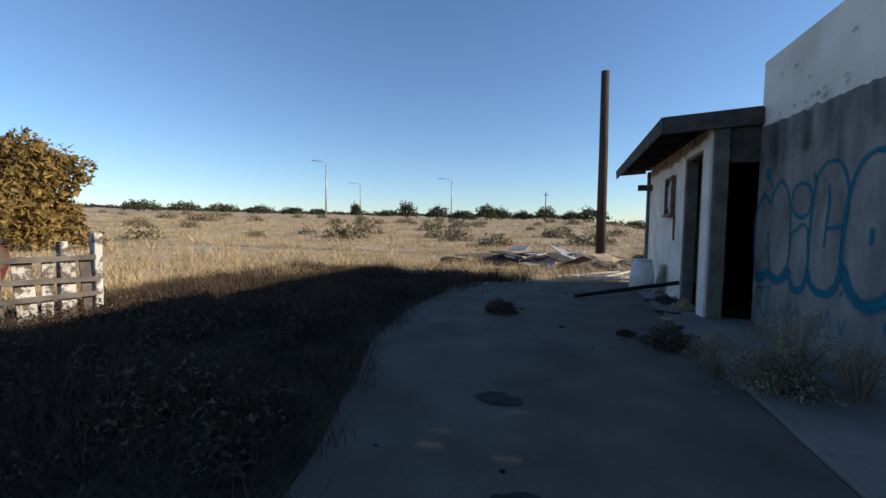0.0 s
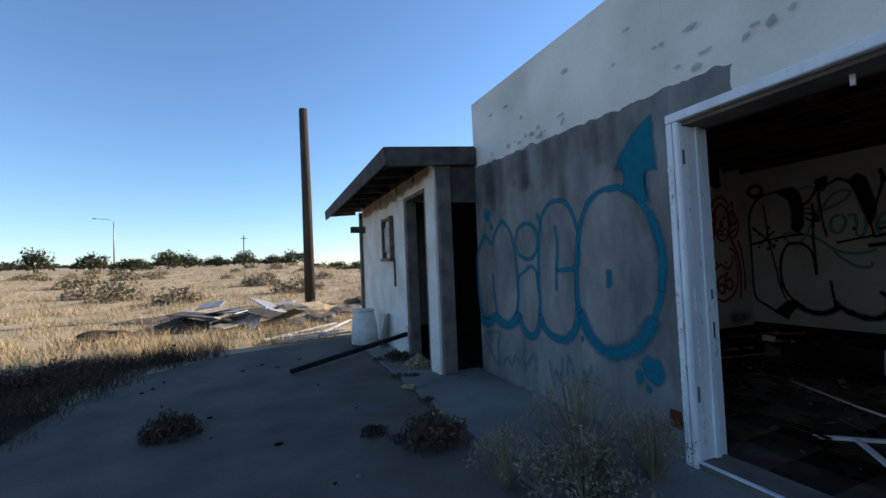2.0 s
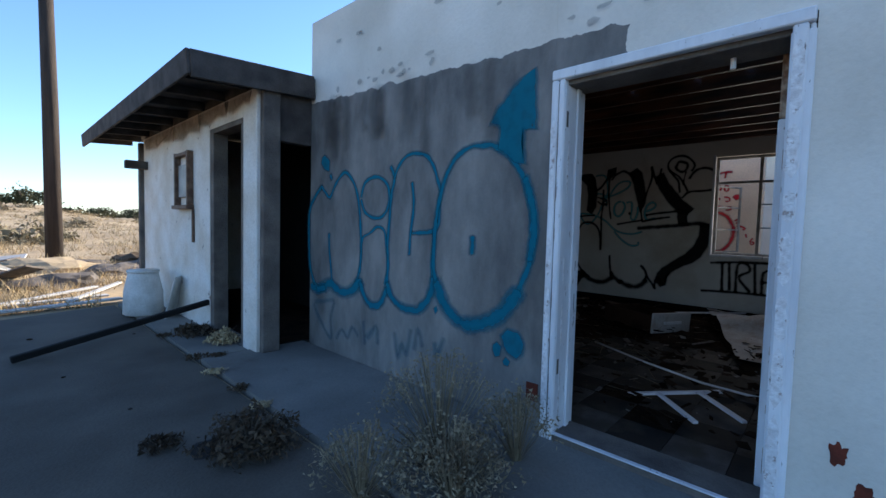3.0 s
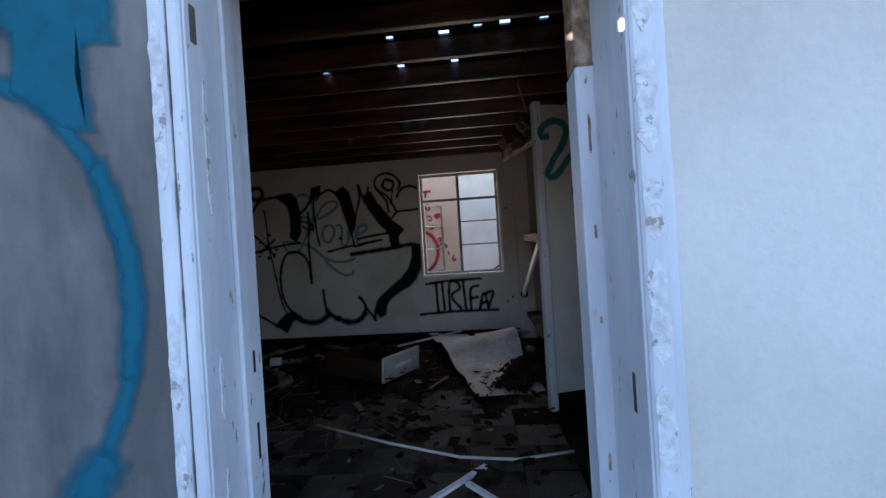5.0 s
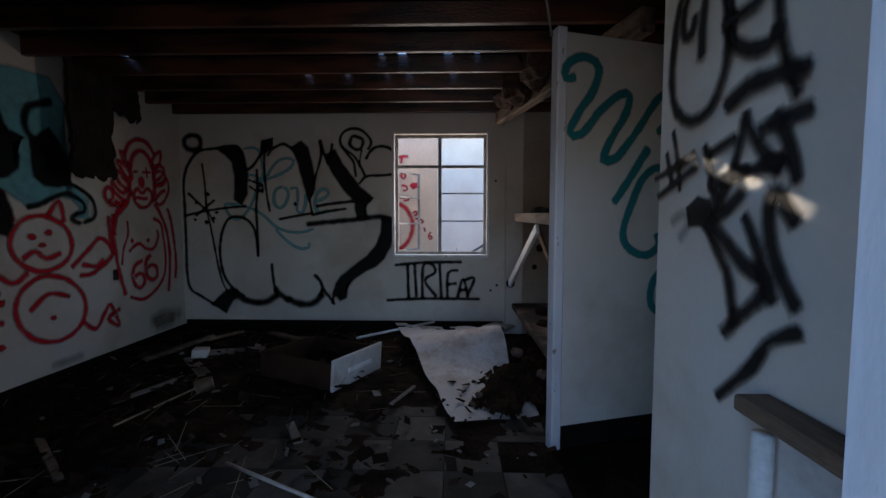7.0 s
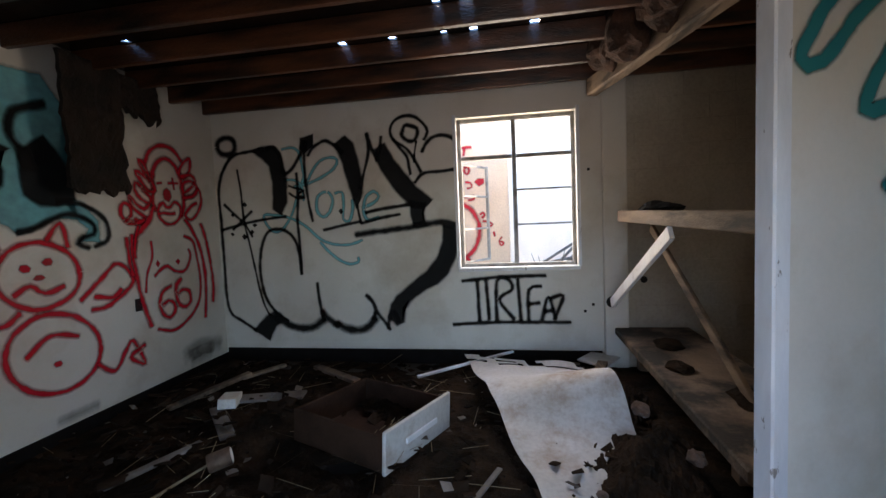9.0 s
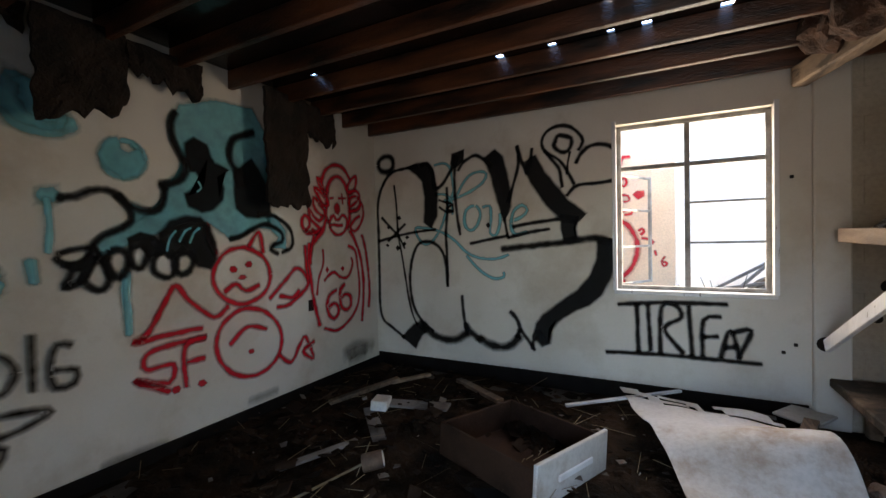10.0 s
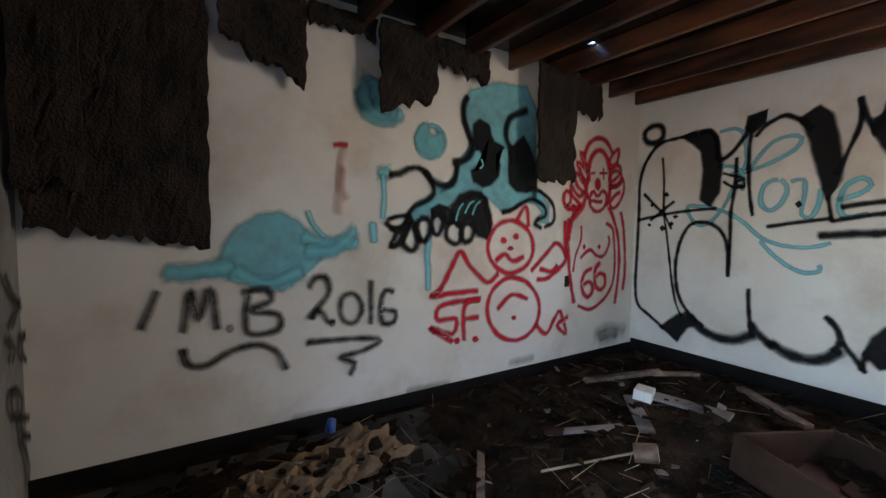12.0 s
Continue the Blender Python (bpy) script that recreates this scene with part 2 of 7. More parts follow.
def box(bm, x0, y0, z0, x1, y1, z1, bevel=0.0, m=None):
    r = bmesh.ops.create_cube(bm, size=1)
    vs = r["verts"]
    bmesh.ops.scale(bm, vec=(x1 - x0, y1 - y0, z1 - z0), verts=vs)
    bmesh.ops.translate(bm, vec=((x0 + x1) / 2, (y0 + y1) / 2, (z0 + z1) / 2), verts=vs)
    if bevel:
        es = {e for v in vs for e in v.link_edges}
        out = bmesh.ops.bevel(bm, geom=list(es), offset=bevel, segments=1, affect="EDGES")
        vs = list({v for f in out["faces"] for v in f.verts} | {v for v in vs if v.is_valid})
    if m is not None:
        bmesh.ops.transform(bm, matrix=m, verts=vs)
    return bm


def cube(x0, y0, z0, x1, y1, z1, bevel=0.0, m=None):
    return box(bmesh.new(), x0, y0, z0, x1, y1, z1, bevel, m)


def bar(a, b, w, h, bevel=0.004, bm=None):
    """A board from a to b, w wide and h thick."""
    a, b = Vector(a), Vector(b)
    d = b - a
    m = Matrix.Translation((a + b) / 2) @ d.to_track_quat("X", "Z").to_matrix().to_4x4()
    n = d.length / 2
    return box(bm or bmesh.new(), -n, -w / 2, -h / 2, n, w / 2, h / 2, bevel, m)


def tube(pts, radii, seg=8, bm=None, cap=True):
    bm = bm or bmesh.new()
    rings = []
    for i, p in enumerate(pts):
        p = Vector(p)
        d = Vector(pts[min(i + 1, len(pts) - 1)]) - Vector(pts[max(i - 1, 0)])
        q = d.to_track_quat("Z", "Y")
        r = radii[i] if isinstance(radii, (list, tuple)) else radii
        rings.append([bm.verts.new(p + q @ Vector((r * math.cos(k * math.tau / seg), r * math.sin(k * math.tau / seg), 0))) for k in range(seg)])
    for a, b in zip(rings, rings[1:]):
        for k in range(seg):
            bm.faces.new((a[k], a[(k + 1) % seg], b[(k + 1) % seg], b[k]))
    if cap:
        bm.faces.new(rings[0])
        bm.faces.new(rings[-1])
    return bm


def blades(name, tris, mat, label, category, kind="stuff"):
    """One mesh from an array of triangles (n, 3, 3)."""
    tris = np.asarray(tris, dtype=float)
    n = len(tris)
    me = bpy.data.meshes.new(name)
    me.from_pydata([tuple(v) for v in tris.reshape(-1, 3)], [], [(3 * i, 3 * i + 1, 3 * i + 2) for i in range(n)])
    me.materials.append(mat)
    return tagged(new(name, me), label, category, kind=kind)


def ground_z(x, y):
    r = math.hypot(x - 1.2, y - 3.0)
    rise = 0.034 * max(0.0, r - 13.0) if r < 170 else 0.034 * 157
    if x > 9.5:
        rise *= 0.3
    return rise + 0.06 * noise.noise((x * 0.25, y * 0.25, 0)) * min(1, max(0, (r - 9) / 8)) - 0.02


# ---- ground ----
def build_ground():
    bm = bmesh.new()
    radii = [0.0] + [1.6 * 1.16 ** i for i in range(48)]
    seg = 96
    rings = []
    for r in radii:
        if r == 0:
            rings.append([bm.verts.new((1.2, 3.0, -0.02))])
            continue
        row = []
        for k in range(seg):
            a = k * math.tau / seg
            x, y = 1.2 + r * math.cos(a), 3.0 + r * math.sin(a)
            row.append(bm.verts.new((x, y, ground_z(x, y))))
        rings.append(row)
    for k in range(seg):
        bm.faces.new((rings[0][0], rings[1][k], rings[1][(k + 1) % seg]))
    for a, b in zip(rings[1:], rings[2:]):
        for k in range(seg):
            bm.faces.new((a[k], b[k], b[(k + 1) % seg], a[(k + 1) % seg]))
    solid("ground", bm, EARTH, "dry tan desert field with sparse grass", "ground", "structure", smooth=True)


build_ground()


def prism(outline, z0, z1):
    bm = bmesh.new()
    lo = [bm.verts.new((x, y, z0)) for x, y in outline]
    hi = [bm.verts.new((x, y, z1)) for x, y in outline]
    n = len(outline)
    bm.faces.new(hi)
    bm.faces.new(lo[::-1])
    for i in range(n):
        bm.faces.new((lo[i], lo[(i + 1) % n], hi[(i + 1) % n], hi[i]))
    return bm


yard = thing("pavement", "cracked grey concrete apron in the building's shade", "pavement", kind="structure")
part("slab", prism([(2.36, -8), (0.6, -8), (0.45, 0.5), (-0.1, 3.0), (-0.75, 5.0), (-1.0, 6.6), (-0.95, 8.3), (-0.55, 9.5), (0.3, 10.4), (1.9, 10.9), (2.36, 11.0)], -0.15, 0.01), CONCRETE, yard)
part("slab", prism([(2.40, -8), (2.40, 7.52), (3.36, 7.52), (3.36, -8)], -0.15, 0.035), WALKWAY, yard)
part("slab", prism([(2.40, 7.55), (2.40, 11.0), (2.82, 11.0), (2.82, 7.55)], -0.15, 0.03), WALKWAY, yard)
part("slab", prism([(2.84, 7.55), (2.84, 11.3), (4.3, 11.3), (4.3, 7.55)], -0.15, 0.035), WALKWAY, yard)

# soil darkened by colour to deepen the building's shade
SHADED_SOIL = material("shaded_soil", (0.075, 0.055, 0.038), 0.95, (0.035, 0.026, 0.018), 3.0, grain=30, bump=0.9, specular=0.1)


def build_shaded_soil():
    """A dark sheet that paints deeper building shade under the weeds, with a torn outer edge."""
    edge = [(0.7, -2.0), (0.5, 0.5), (-0.05, 3.0), (-0.7, 5.0), (-0.95, 6.6), (-0.9, 8.3)]
    out = [(-3.4 + 0.5 * noise.noise((k * 0.7, 2.2, 0)), 8.2 - 0.35 * k) for k in range(30)]
    solid("shade_sheet", prism(edge + out, -0.15, 0.004), SHADED_SOIL, "dark soil sheet painted as deeper shade beside the concrete", "litter", "stuff")


build_shaded_soil()

# ---- building shell ----
shell = thing("wall_front", "painted cement facade with bare grey patch and peeling white band", "wall", kind="structure")
bm = bmesh.new()
box(bm, FX, D1 + 0.08, -0.1, FI, LO, PAR, 0.003)
box(bm, FX, -7.0, -0.1, FI, D0 - 0.08, PAR, 0.0)
box(bm, FX, D0 - 0.08, DT + 0.06, FI, D1 + 0.08, PAR)
for v in bm.verts:
    if v.co.z > 3.0:  # the coping falls a little towards the south
        v.co.z -= 0.022 * (LO - v.co.y)
part("render_coat", bm, FACADE, shell)
solid("wall_back", box(box(box(box(bmesh.new(), BX, W1, 0, BO, LO, 2.95), BX, 3.30, 0, BO, W0, 2.95), BX, W0, 0, BO, W1, WB), BX, W0, WT, BO, W1, 2.95), PLASTER, "white plastered wall sprayed with large black lettering", "wall", "structure")
solid("wall_side", cube(FI, LY, 0, BO, LO - 0.003, 2.95), PLASTER, "white plastered wall covered in spray-painted drawings", "wall", "structure")
solid("wall_alcove", cube(BX + 0.05, RY, 0, BO, 3.30, 2.95), BLOCK, "bare painted block wall behind the shelves", "wall", "structure")
solid("wall_inner", cube(FI, RY - 0.2, 0, BO, RY, 2.95), BLOCK, "dim painted block wall", "wall", "structure")
solid("wall_entry", cube(FI, 3.33, FLOOR, 4.53, 3.45, DECK, 0.004), PLASTER, "short white plastered wall beside the doorway with black writing", "wall", "structure")
solid("wall_south", cube(FI, -7.0, -0.1, BO, -6.8, 2.95), FACADE, "plain end wall of the building", "wall", "structure")
solid("wall_east", cube(BX, -6.8, -0.1, BO, RY - 0.2, 2.95), FACADE, "plain rear wall of the building", "wall", "structure")
solid("floor", cube(FI - 0.2, RY, -0.1, BX, LY, FLOOR - 0.006), DIRT, "dark sooty room floor under rubbish", "floor", "structure")

# roof: boards along x on joists along y, with small gaps that let in daylight
HOLES = [(5.12, 4.43), (5.12, 4.33), (5.12, 4.01), (5.545, 4.34), (5.545, 4.03), (5.545, 5.04), (5.08, 3.86), (5.07, 3.71), (5.07, 3.41), (6.79, 4.69), (6.79, 4.38), (6.79, 4.08), (6.79, 3.78), (6.79, 3.51), (7.205, 4.4), (7.205, 4.1), (7.205, 4.7), (7.205, 5.4), (6.79, 6.75), (7.205, 5.02)]


def build_ceiling():
    bm = bmesh.new()
    w = 0.19
    rnd = random.Random(4)
    y = RY - 0.1
    while y < LO:
        y1 = min(y + w, LO)
        cuts = sorted(hx for hx, hy in HOLES if y <= hy < y1)
        x = FI - 0.01
        for c in cuts:
            h = rnd.uniform(0.014, 0.03)
            if c - h > x:
                box(bm, x, y, DECK, c - h, y1 + 0.002, DECK + 0.012)
            # the gap is only part of the board's width
            k = y + rnd.uniform(0.06, 0.12)
            box(bm, c - h, y, DECK, c + h, k, DECK + 0.012)
            box(bm, c - h, k + rnd.uniform(0.04, 0.07), DECK, c + h, y1 + 0.002, DECK + 0.012)
            x = c + h
        box(bm, x, y, DECK, BO, y1 + 0.002, DECK + 0.012)
        y = y1 + 0.0
    return bm


solid("ceiling", build_ceiling(), DECKING, "charred board roof deck with pinholes of daylight", "ceiling", "structure")
solid("roof", cube(FI, -6.8, DECK, BO, RY - 0.1, DECK + 0.1), DECKING, "flat roof over the rest of the building", "roof", "structure")
for i in range(1, 12):
    x = 3.52 + i * 0.415
    bm = cube(x - 0.022, RY, JOIST + 0.005, x + 0.022, LY + 0.05, DECK, 0.005)
    solid("joist", bm, CHARRED, "charred reddish-brown roof joist", "joist", "", "roof joists")

# ---- doorway ----
frame_ob = thing("door_1", "open doorway with peeling white wooden frame", "doorway", kind="structure")
for y0, y1 in ((D1 + 0.042, D1 + 0.083), (D1 + 0.003, D1 + 0.036), (D0 - 0.055, D0 - 0.005), (D0 - 0.076, D0 - 0.058)):
    lip = 0.012 if y0 < D0 - 0.07 else 0.03
    part("casing", cube(FX - lip, y0, 0.03, FX + 0.02, y1, DT + 0.012, 0.006), TRIM, frame_ob)
part("head_casing", cube(FX - 0.032, D0 - 0.076, DT + 0.014, FX + 0.02, D1 + 0.083, DT + 0.07, 0.006), TRIM, frame_ob)
for y0, y1 in ((D1, D1 + 0.08), (D0 - 0.08, D0)):
    part("jamb", cube(FX - 0.018, y0, 0.05, 3.602, y1, DT - 0.012, 0.004), TRIM, frame_ob)
part("door_stop", cube(FX + 0.115, D1 - 0.014, 0.05, FX + 0.16, D1 - 0.0005, DT - 0.012, 0.003), TRIM, frame_ob)
part("head_jamb", cube(FX + 0.022, D0 - 0.08, DT - 0.01, FI + 0.03, D1 + 0.08, DT + 0.055, 0.004), GREYWOOD, frame_ob)
part("inner_post", cube(3.606, D0 - 0.06, FLOOR, 3.72, D0 + 0.046, 1.80, 0.006), TRIM, frame_ob)
part("inner_post", cube(3.609, D0 - 0.06, 1.803, 3.717, D0 + 0.043, DT + 0.03, 0.006), RUSTED, frame_ob, "rust-stained bare upper end of the post")


def peel(name, axis, at, a0, a1, z0, z1, seed, mat=None, out=0.002):
    """A ragged strip of old paint curling off the frame; axis x lies on a front face, y on a reveal."""
    bm = bmesh.new()
    n = max(10, int((z1 - z0) / 0.006))
    rows = []
    for i in range(n + 1):
        z = z0 + (z1 - z0) * i / n
        g = noise.noise((z * 21, seed, 0)) * 0.26 + noise.noise((z * 34, seed, 3)) * 0.28
        h = noise.noise((z * 25, seed, 7)) * 0.26 + noise.noise((z * 40, seed, 9)) * 0.22
        m = (a0 + a1) / 2
        w = (a1 - a0) / 2 * min(1.0, 0.1 + 7 * min(i, n - i) / n)
        e0, e1 = m - w * max(0.1, 0.75 + g), m + w * max(0.1, 0.75 + h)
        lift_z = out * (1 + 0.8 * noise.noise((z * 25, seed, 1)))
        row = []
        for a, o in ((e0, 0.0), (e0, lift_z), (e1, lift_z), (e1, 0.0)):
            row.append(bm.verts.new((at - o, a, z) if axis == "x" else (a, at + (o if at < 4 else -o), z)))
        rows.append(row)
    for p, q in zip(rows, rows[1:]):
        for k in range(3):
            bm.faces.new((p[k], p[k + 1], q[k + 1], q[k]))
    part(name, bm, mat or FLAKING, frame_ob)


for k, (z0, z1) in enumerate(((0.1, 0.52), (0.55, 0.8), (0.83, 1.02), (1.06, 1.28), (1.32, 1.45), (1.5, 1.72), (1.75, 2.05))):
    peel("paint_flake", "x", FX - 0.03, D0 - 0.055, D0 - 0.004, z0, z1, k)
for k, (z0, z1) in enumerate(((0.2, 0.6), (0.64, 0.95), (1.0, 1.22), (1.5, 1.9))):
    peel("paint_flake", "x", FX - 0.03, D1 + 0.044, D1 + 0.082, z0, z1, k + 20)
    peel("paint_flake", "y", D1, FX + 0.03, FX + 0.05, z0 - 0.05, z1 - 0.12, k + 30)
for k, (z0, z1) in enumerate(((0.12, 0.3), (0.42, 0.5), (0.7, 0.78), (1.33, 1.4), (1.56, 1.7), (1.1, 1.15))):
    peel("bare_streak", "x", 3.606, D0 + 0.012, D0 + 0.022, z0, z1 - 0.03, k + 40, RUSTED, 0.001)
    peel("bare_streak", "x", FX - 0.03, D1 + 0.030, D1 + 0.036, z0 + 0.1, z1 + 0.13, k + 50, GREYWOOD, 0.001)
part("joint_gap", cube(3.6005, D0 - 0.02, FLOOR, 3.6055, D0 - 0.004, DT - 0.014), BLACK, frame_ob)
part("joint_gap", cube(FX - 0.02, D1 + 0.0365, 0.05, FX - 0.0005, D1 + 0.0415, DT), GREYWOOD, frame_ob)
part("latch_plate", cube(FX + 0.05, D0 + 0.0002, 0.93, FX + 0.066, D0 + 0.002, 1.02, 0.0005), METAL, frame_ob, "rusty outline of a removed latch")
for z, h in ((1.02, 0.06), (0.78, 0.1)):
    part("hinge_mortise", cube(FX + 0.17, D1 - 0.002, z, FX + 0.19, D1 - 0.0003, z + h), BLACK, frame_ob)
part("hook_stub", tube([(FX + 0.15, 3.83, DT - 0.06), (FX + 0.15, 3.83, DT - 0.009)], 0.012, 8), TRIM, frame_ob)
part("sill_strip", cube(FX - 0.035, D0, 0.0755, FX - 0.005, D1, 0.083, 0.002), TRIM, frame_ob)
part("threshold", cube(FX - 0.02, D0 - 0.03, -0.05, FI + 0.01, D1 + 0.03, 0.075, 0.008), GREYWOOD, frame_ob, "worn grey wooden threshold")
for z in (0.42, 1.85):
    part("hinge", cube(FX + 0.0, D1 - 0.003, z, FX + 0.022, D1 - 0.0004, z + 0.09, 0.001), GREYWOOD, frame_ob)

# ---- window ----
win = thing("window_1", "steel casement window without glass, one leaf open", "window", kind="structure")
X0, X1 = 8.25, 8.285
MY, TZ = 4.19, 1.99


def winbar(name, y0, z0, y1, z1, parent=None):
    return part(name, cube(X0, y0, z0, X1, y1, z1, 0.003), WINSTEEL, parent or win)


for a in ((W0, WB, W0 + 0.035, WT), (W1 - 0.035, WB, W1, WT), (W0 + 0.035, WB, W1 - 0.035, WB + 0.035), (W0 + 0.035, WT - 0.035, W1 - 0.035, WT)):
    winbar("window_frame", *a)
winbar("mullion", MY - 0.02, WB + 0.035, MY + 0.02, WT - 0.035)
winbar("transom", W0 + 0.035, TZ - 0.018, MY - 0.021, TZ + 0.018)
winbar("transom", MY + 0.021, TZ - 0.018, W1 - 0.035, TZ + 0.018)
for z in (1.36, 1.68):
    winbar("glazing_bar", W0 + 0.035, z - 0.009, MY - 0.021, z + 0.009)
leaf = new("casement")
leaf.parent = win
leaf.matrix_world = pose(X1, W1 - 0.04, 0, 0, 0, 62)
LW = 0.46
for a in ((0, 1.0, 0.025, 1.96), (-LW, 1.0, -LW + 0.025, 1.96)):
    part("stile", cube(0, min(a[0], a[2]), a[1], 0.025, max(a[0], a[2]), a[3], 0.002), WINSTEEL, leaf).matrix_parent_inverse = Matrix()
for z in (1.0, 1.32, 1.64, 1.935):
    part("rail", cube(0.002, -LW + 0.026, z, 0.022, 0, z + 0.02, 0.002), WINSTEEL, leaf)
part("window_sill", cube(BX - 0.015, W0 - 0.02, WB - 0.03, BX + 0.08, W1 + 0.02, WB + 0.004, 0.004), TRIM, win)
for y0, y1 in ((W0 - 0.03, W0 + 0.002), (W1 - 0.002, W1 + 0.03)):
    part("window_trim", cube(BX - 0.012, y0, WB, BX + 0.03, y1, WT + 0.03, 0.003), TRIM, win)

# baseboards
part_of = thing("baseboard", "black sooty baseboard round the room", "baseboard", kind="structure")
part("board", cube(BX - 0.02, 3.46, FLOOR, BX - 0.001, LY - 0.022, 0.20, 0.004), DARKBASE, part_of)
part("board", cube(FI + 0.001, LY - 0.02, FLOOR, BX - 0.001, LY - 0.001, 0.15, 0.004), DARKBASE, part_of)

# post at the end of the back wall
solid("trim_post", cube(BX - 0.05, 3.24, FLOOR, BX + 0.028, 3.44, DECK, 0.008), PLASTER, "white post at the end of the wall", "post", "structure")

# ---- oblique partition ----
P0, PD = Vector((5.66, 3.46, 0)), Vector((0.30, -1.0, 0)).normalized()
PANEL = Matrix.Translation(P0) @ Matrix(((PD.x, PD.y, 0, 0), (PD.y, -PD.x, 0, 0), (0, 0, 1, 0), (0, 0, 0, 1)))
panel = thing("partition", "tall white board partition with teal spray writing", "partition", m=PANEL)
part("face_board", cube(0.03, -0.02, 0.19, 1.55, 0.02, 2.36, 0.003), PLASTER, panel)
part("edge_trim", cube(-0.03, -0.035, FLOOR, 0.028, 0.035, 2.38, 0.006), TRIM, panel)
part("skirting", cube(0.03, -0.018, FLOOR, 1.55, 0.018, 0.188, 0.003), DARKBASE, panel)

# ---- shelves ----
shelves = thing("bunk_shelf", "broken wooden shelves with dirty planks and slanted brace", "shelf", (0, 0, 0))
part("lower_plank", cube(5.98, 2.75, 0.36, 8.14, 3.36, 0.42, 0.008), DIRTYWOOD, shelves)
part("lower_rail", cube(5.82, 3.20, 0.28, 8.14, 3.25, 0.358, 0.006), BARE, shelves)
part("upper_plank", cube(5.95, 2.75, 1.35, 8.0, 3.30, 1.39, 0.008), DIRTYWOOD, shelves)
part("upper_rail", bar((5.9, 3.30, 1.36), (7.95, 3.34, 1.40), 0.05, 0.09, 0.006), BARE, shelves)
part("brace", bar((6.85, 3.33, 1.30), (8.02, 3.40, 0.66), 0.03, 0.085, 0.005), TRIM, shelves)
part("brace", bar((7.75, 3.16, 1.30), (6.55, 3.05, 0.43), 0.03, 0.06, 0.005), BARE, shelves)
for x in (6.4, 8.02):
    part("leg", cube(x, 3.12, FLOOR, x + 0.08, 3.19, 0.358, 0.004), BARE, shelves)
beam = thing("header_beam", "split pale timber beam hanging above the shelves", "beam")
part("timber", bar((8.12, 3.52, 2.50), (5.75, 2.95, 2.47), 0.1, 0.14, 0.012), BARE, beam)

# ---- shed ----
SX, SY0, SY1 = 2.83, 7.36, 11.45
SD0, SD1, SDT = 7.68, 8.58, 2.27
shed = thing("shed", "whitewashed lean-to shed with two open doorways and flat dark roof", "shed")
bm = bmesh.new()
box(bm, SX, SY0 + 0.02, -0.05, SX + 0.12, SD0, 2.50, 0.006)
box(bm, SX, SD1, -0.05, SX + 0.12, SY1, 2.50, 0.0)
box(bm, SX, SD0, SDT, SX + 0.12, SD1, 2.50)
part("wall", bm, SHEDWALL, shed)
part("wall", cube(SX + 0.12, SY1 - 0.12, -0.05, 4.4, SY1, 2.68), SHEDWALL, shed)
# black walls and a dark floor sheet paint the shed's inner shade
part("shade_backing", cube(4.3, LO, -0.05, 4.4, SY1 - 0.12, 2.72), BLACK, shed, "black backing wall painted as the shed's dark inside")
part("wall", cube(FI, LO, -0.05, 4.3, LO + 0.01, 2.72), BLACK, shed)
part("shade_floor", cube(SX + 0.16, SY0 + 0.12, 0.03, 4.298, SY1 - 0.13, 0.05, 0.004), DIRT, shed, "dark sheet painted as shade on the shed floor")
part("wall_plate", cube(SX + 0.02, SY0 + 0.03, 2.501, SX + 0.12, SY1, 2.615, 0.004), ROOFWOOD, shed)
part("corner_post", cube(SX + 0.03, SY0 - 0.05, 0.03, SX + 0.20, SY0 + 0.018, 2.50, 0.01), GREYWOOD, shed, "grey weathered corner post")
part("lintel", cube(SX + 0.2, SY0 - 0.01, 2.04, FX - 0.001, SY0 + 0.09, 2.52, 0.006), ROOFWOOD, shed)
for y0, y1 in ((SD0, SD0 + 0.06), (SD1 - 0.1, SD1)):
    part("door_jamb", cube(SX + 0.005, y0, 0.03, SX + 0.16, y1, SDT - 0.05, 0.005), GREYWOOD, shed)
part("door_head", cube(SX + 0.005, SD0, SDT - 0.05, SX + 0.16, SD1, SDT, 0.005), GREYWOOD, shed)
sl = math.degrees(math.atan2(0.08, 1.1))
ROOFM = pose(2.25, 0, 2.60, 0, -sl, 0)
part("roof", cube(0, 7.30, -0.03, 2.6, 12.6, 0.02, 0.005, m=ROOFM), ROOFWOOD, shed)
part("fascia", cube(-0.03, 7.27, -0.17, -0.001, 12.63, 0.03, 0.006, m=ROOFM), ROOFWOOD, shed)
part("fascia", cube(0, 7.265, -0.19, 1.1, 7.298, 0.03, 0.006, m=ROOFM), ROOFWOOD, shed)
for i in range(9):
    y = 7.6 + i * 0.6
    part("rafter", cube(0.0, y, -0.12, 0.62, y + 0.045, -0.032, 0.004, m=ROOFM), ROOFWOOD, shed)
part("purlin_end", cube(2.55, 11.2, 2.02, SX + 0.02, 11.32, 2.14, 0.006), ROOFWOOD, shed)
part("side_post", cube(SX - 0.06, SY1 + 0.0, -0.02, SX + 0.04, SY1 + 0.1, 2.45, 0.006), GREYWOOD, shed)
part("meter_box", cube(SX - 0.07, 9.12, 1.45, SX - 0.001, 9.17, 2.1, 0.004), METAL, shed)
part("meter_box", cube(SX - 0.07, 9.60, 1.45, SX - 0.001, 9.65, 2.1, 0.004), METAL, shed)
part("meter_box", cube(SX - 0.07, 9.171, 2.05, SX - 0.001, 9.599, 2.09, 0.004), METAL, shed)
part("meter_panel", cube(SX - 0.03, 9.30, 1.55, SX - 0.001, 9.598, 1.95, 0.004), STEEL, shed)
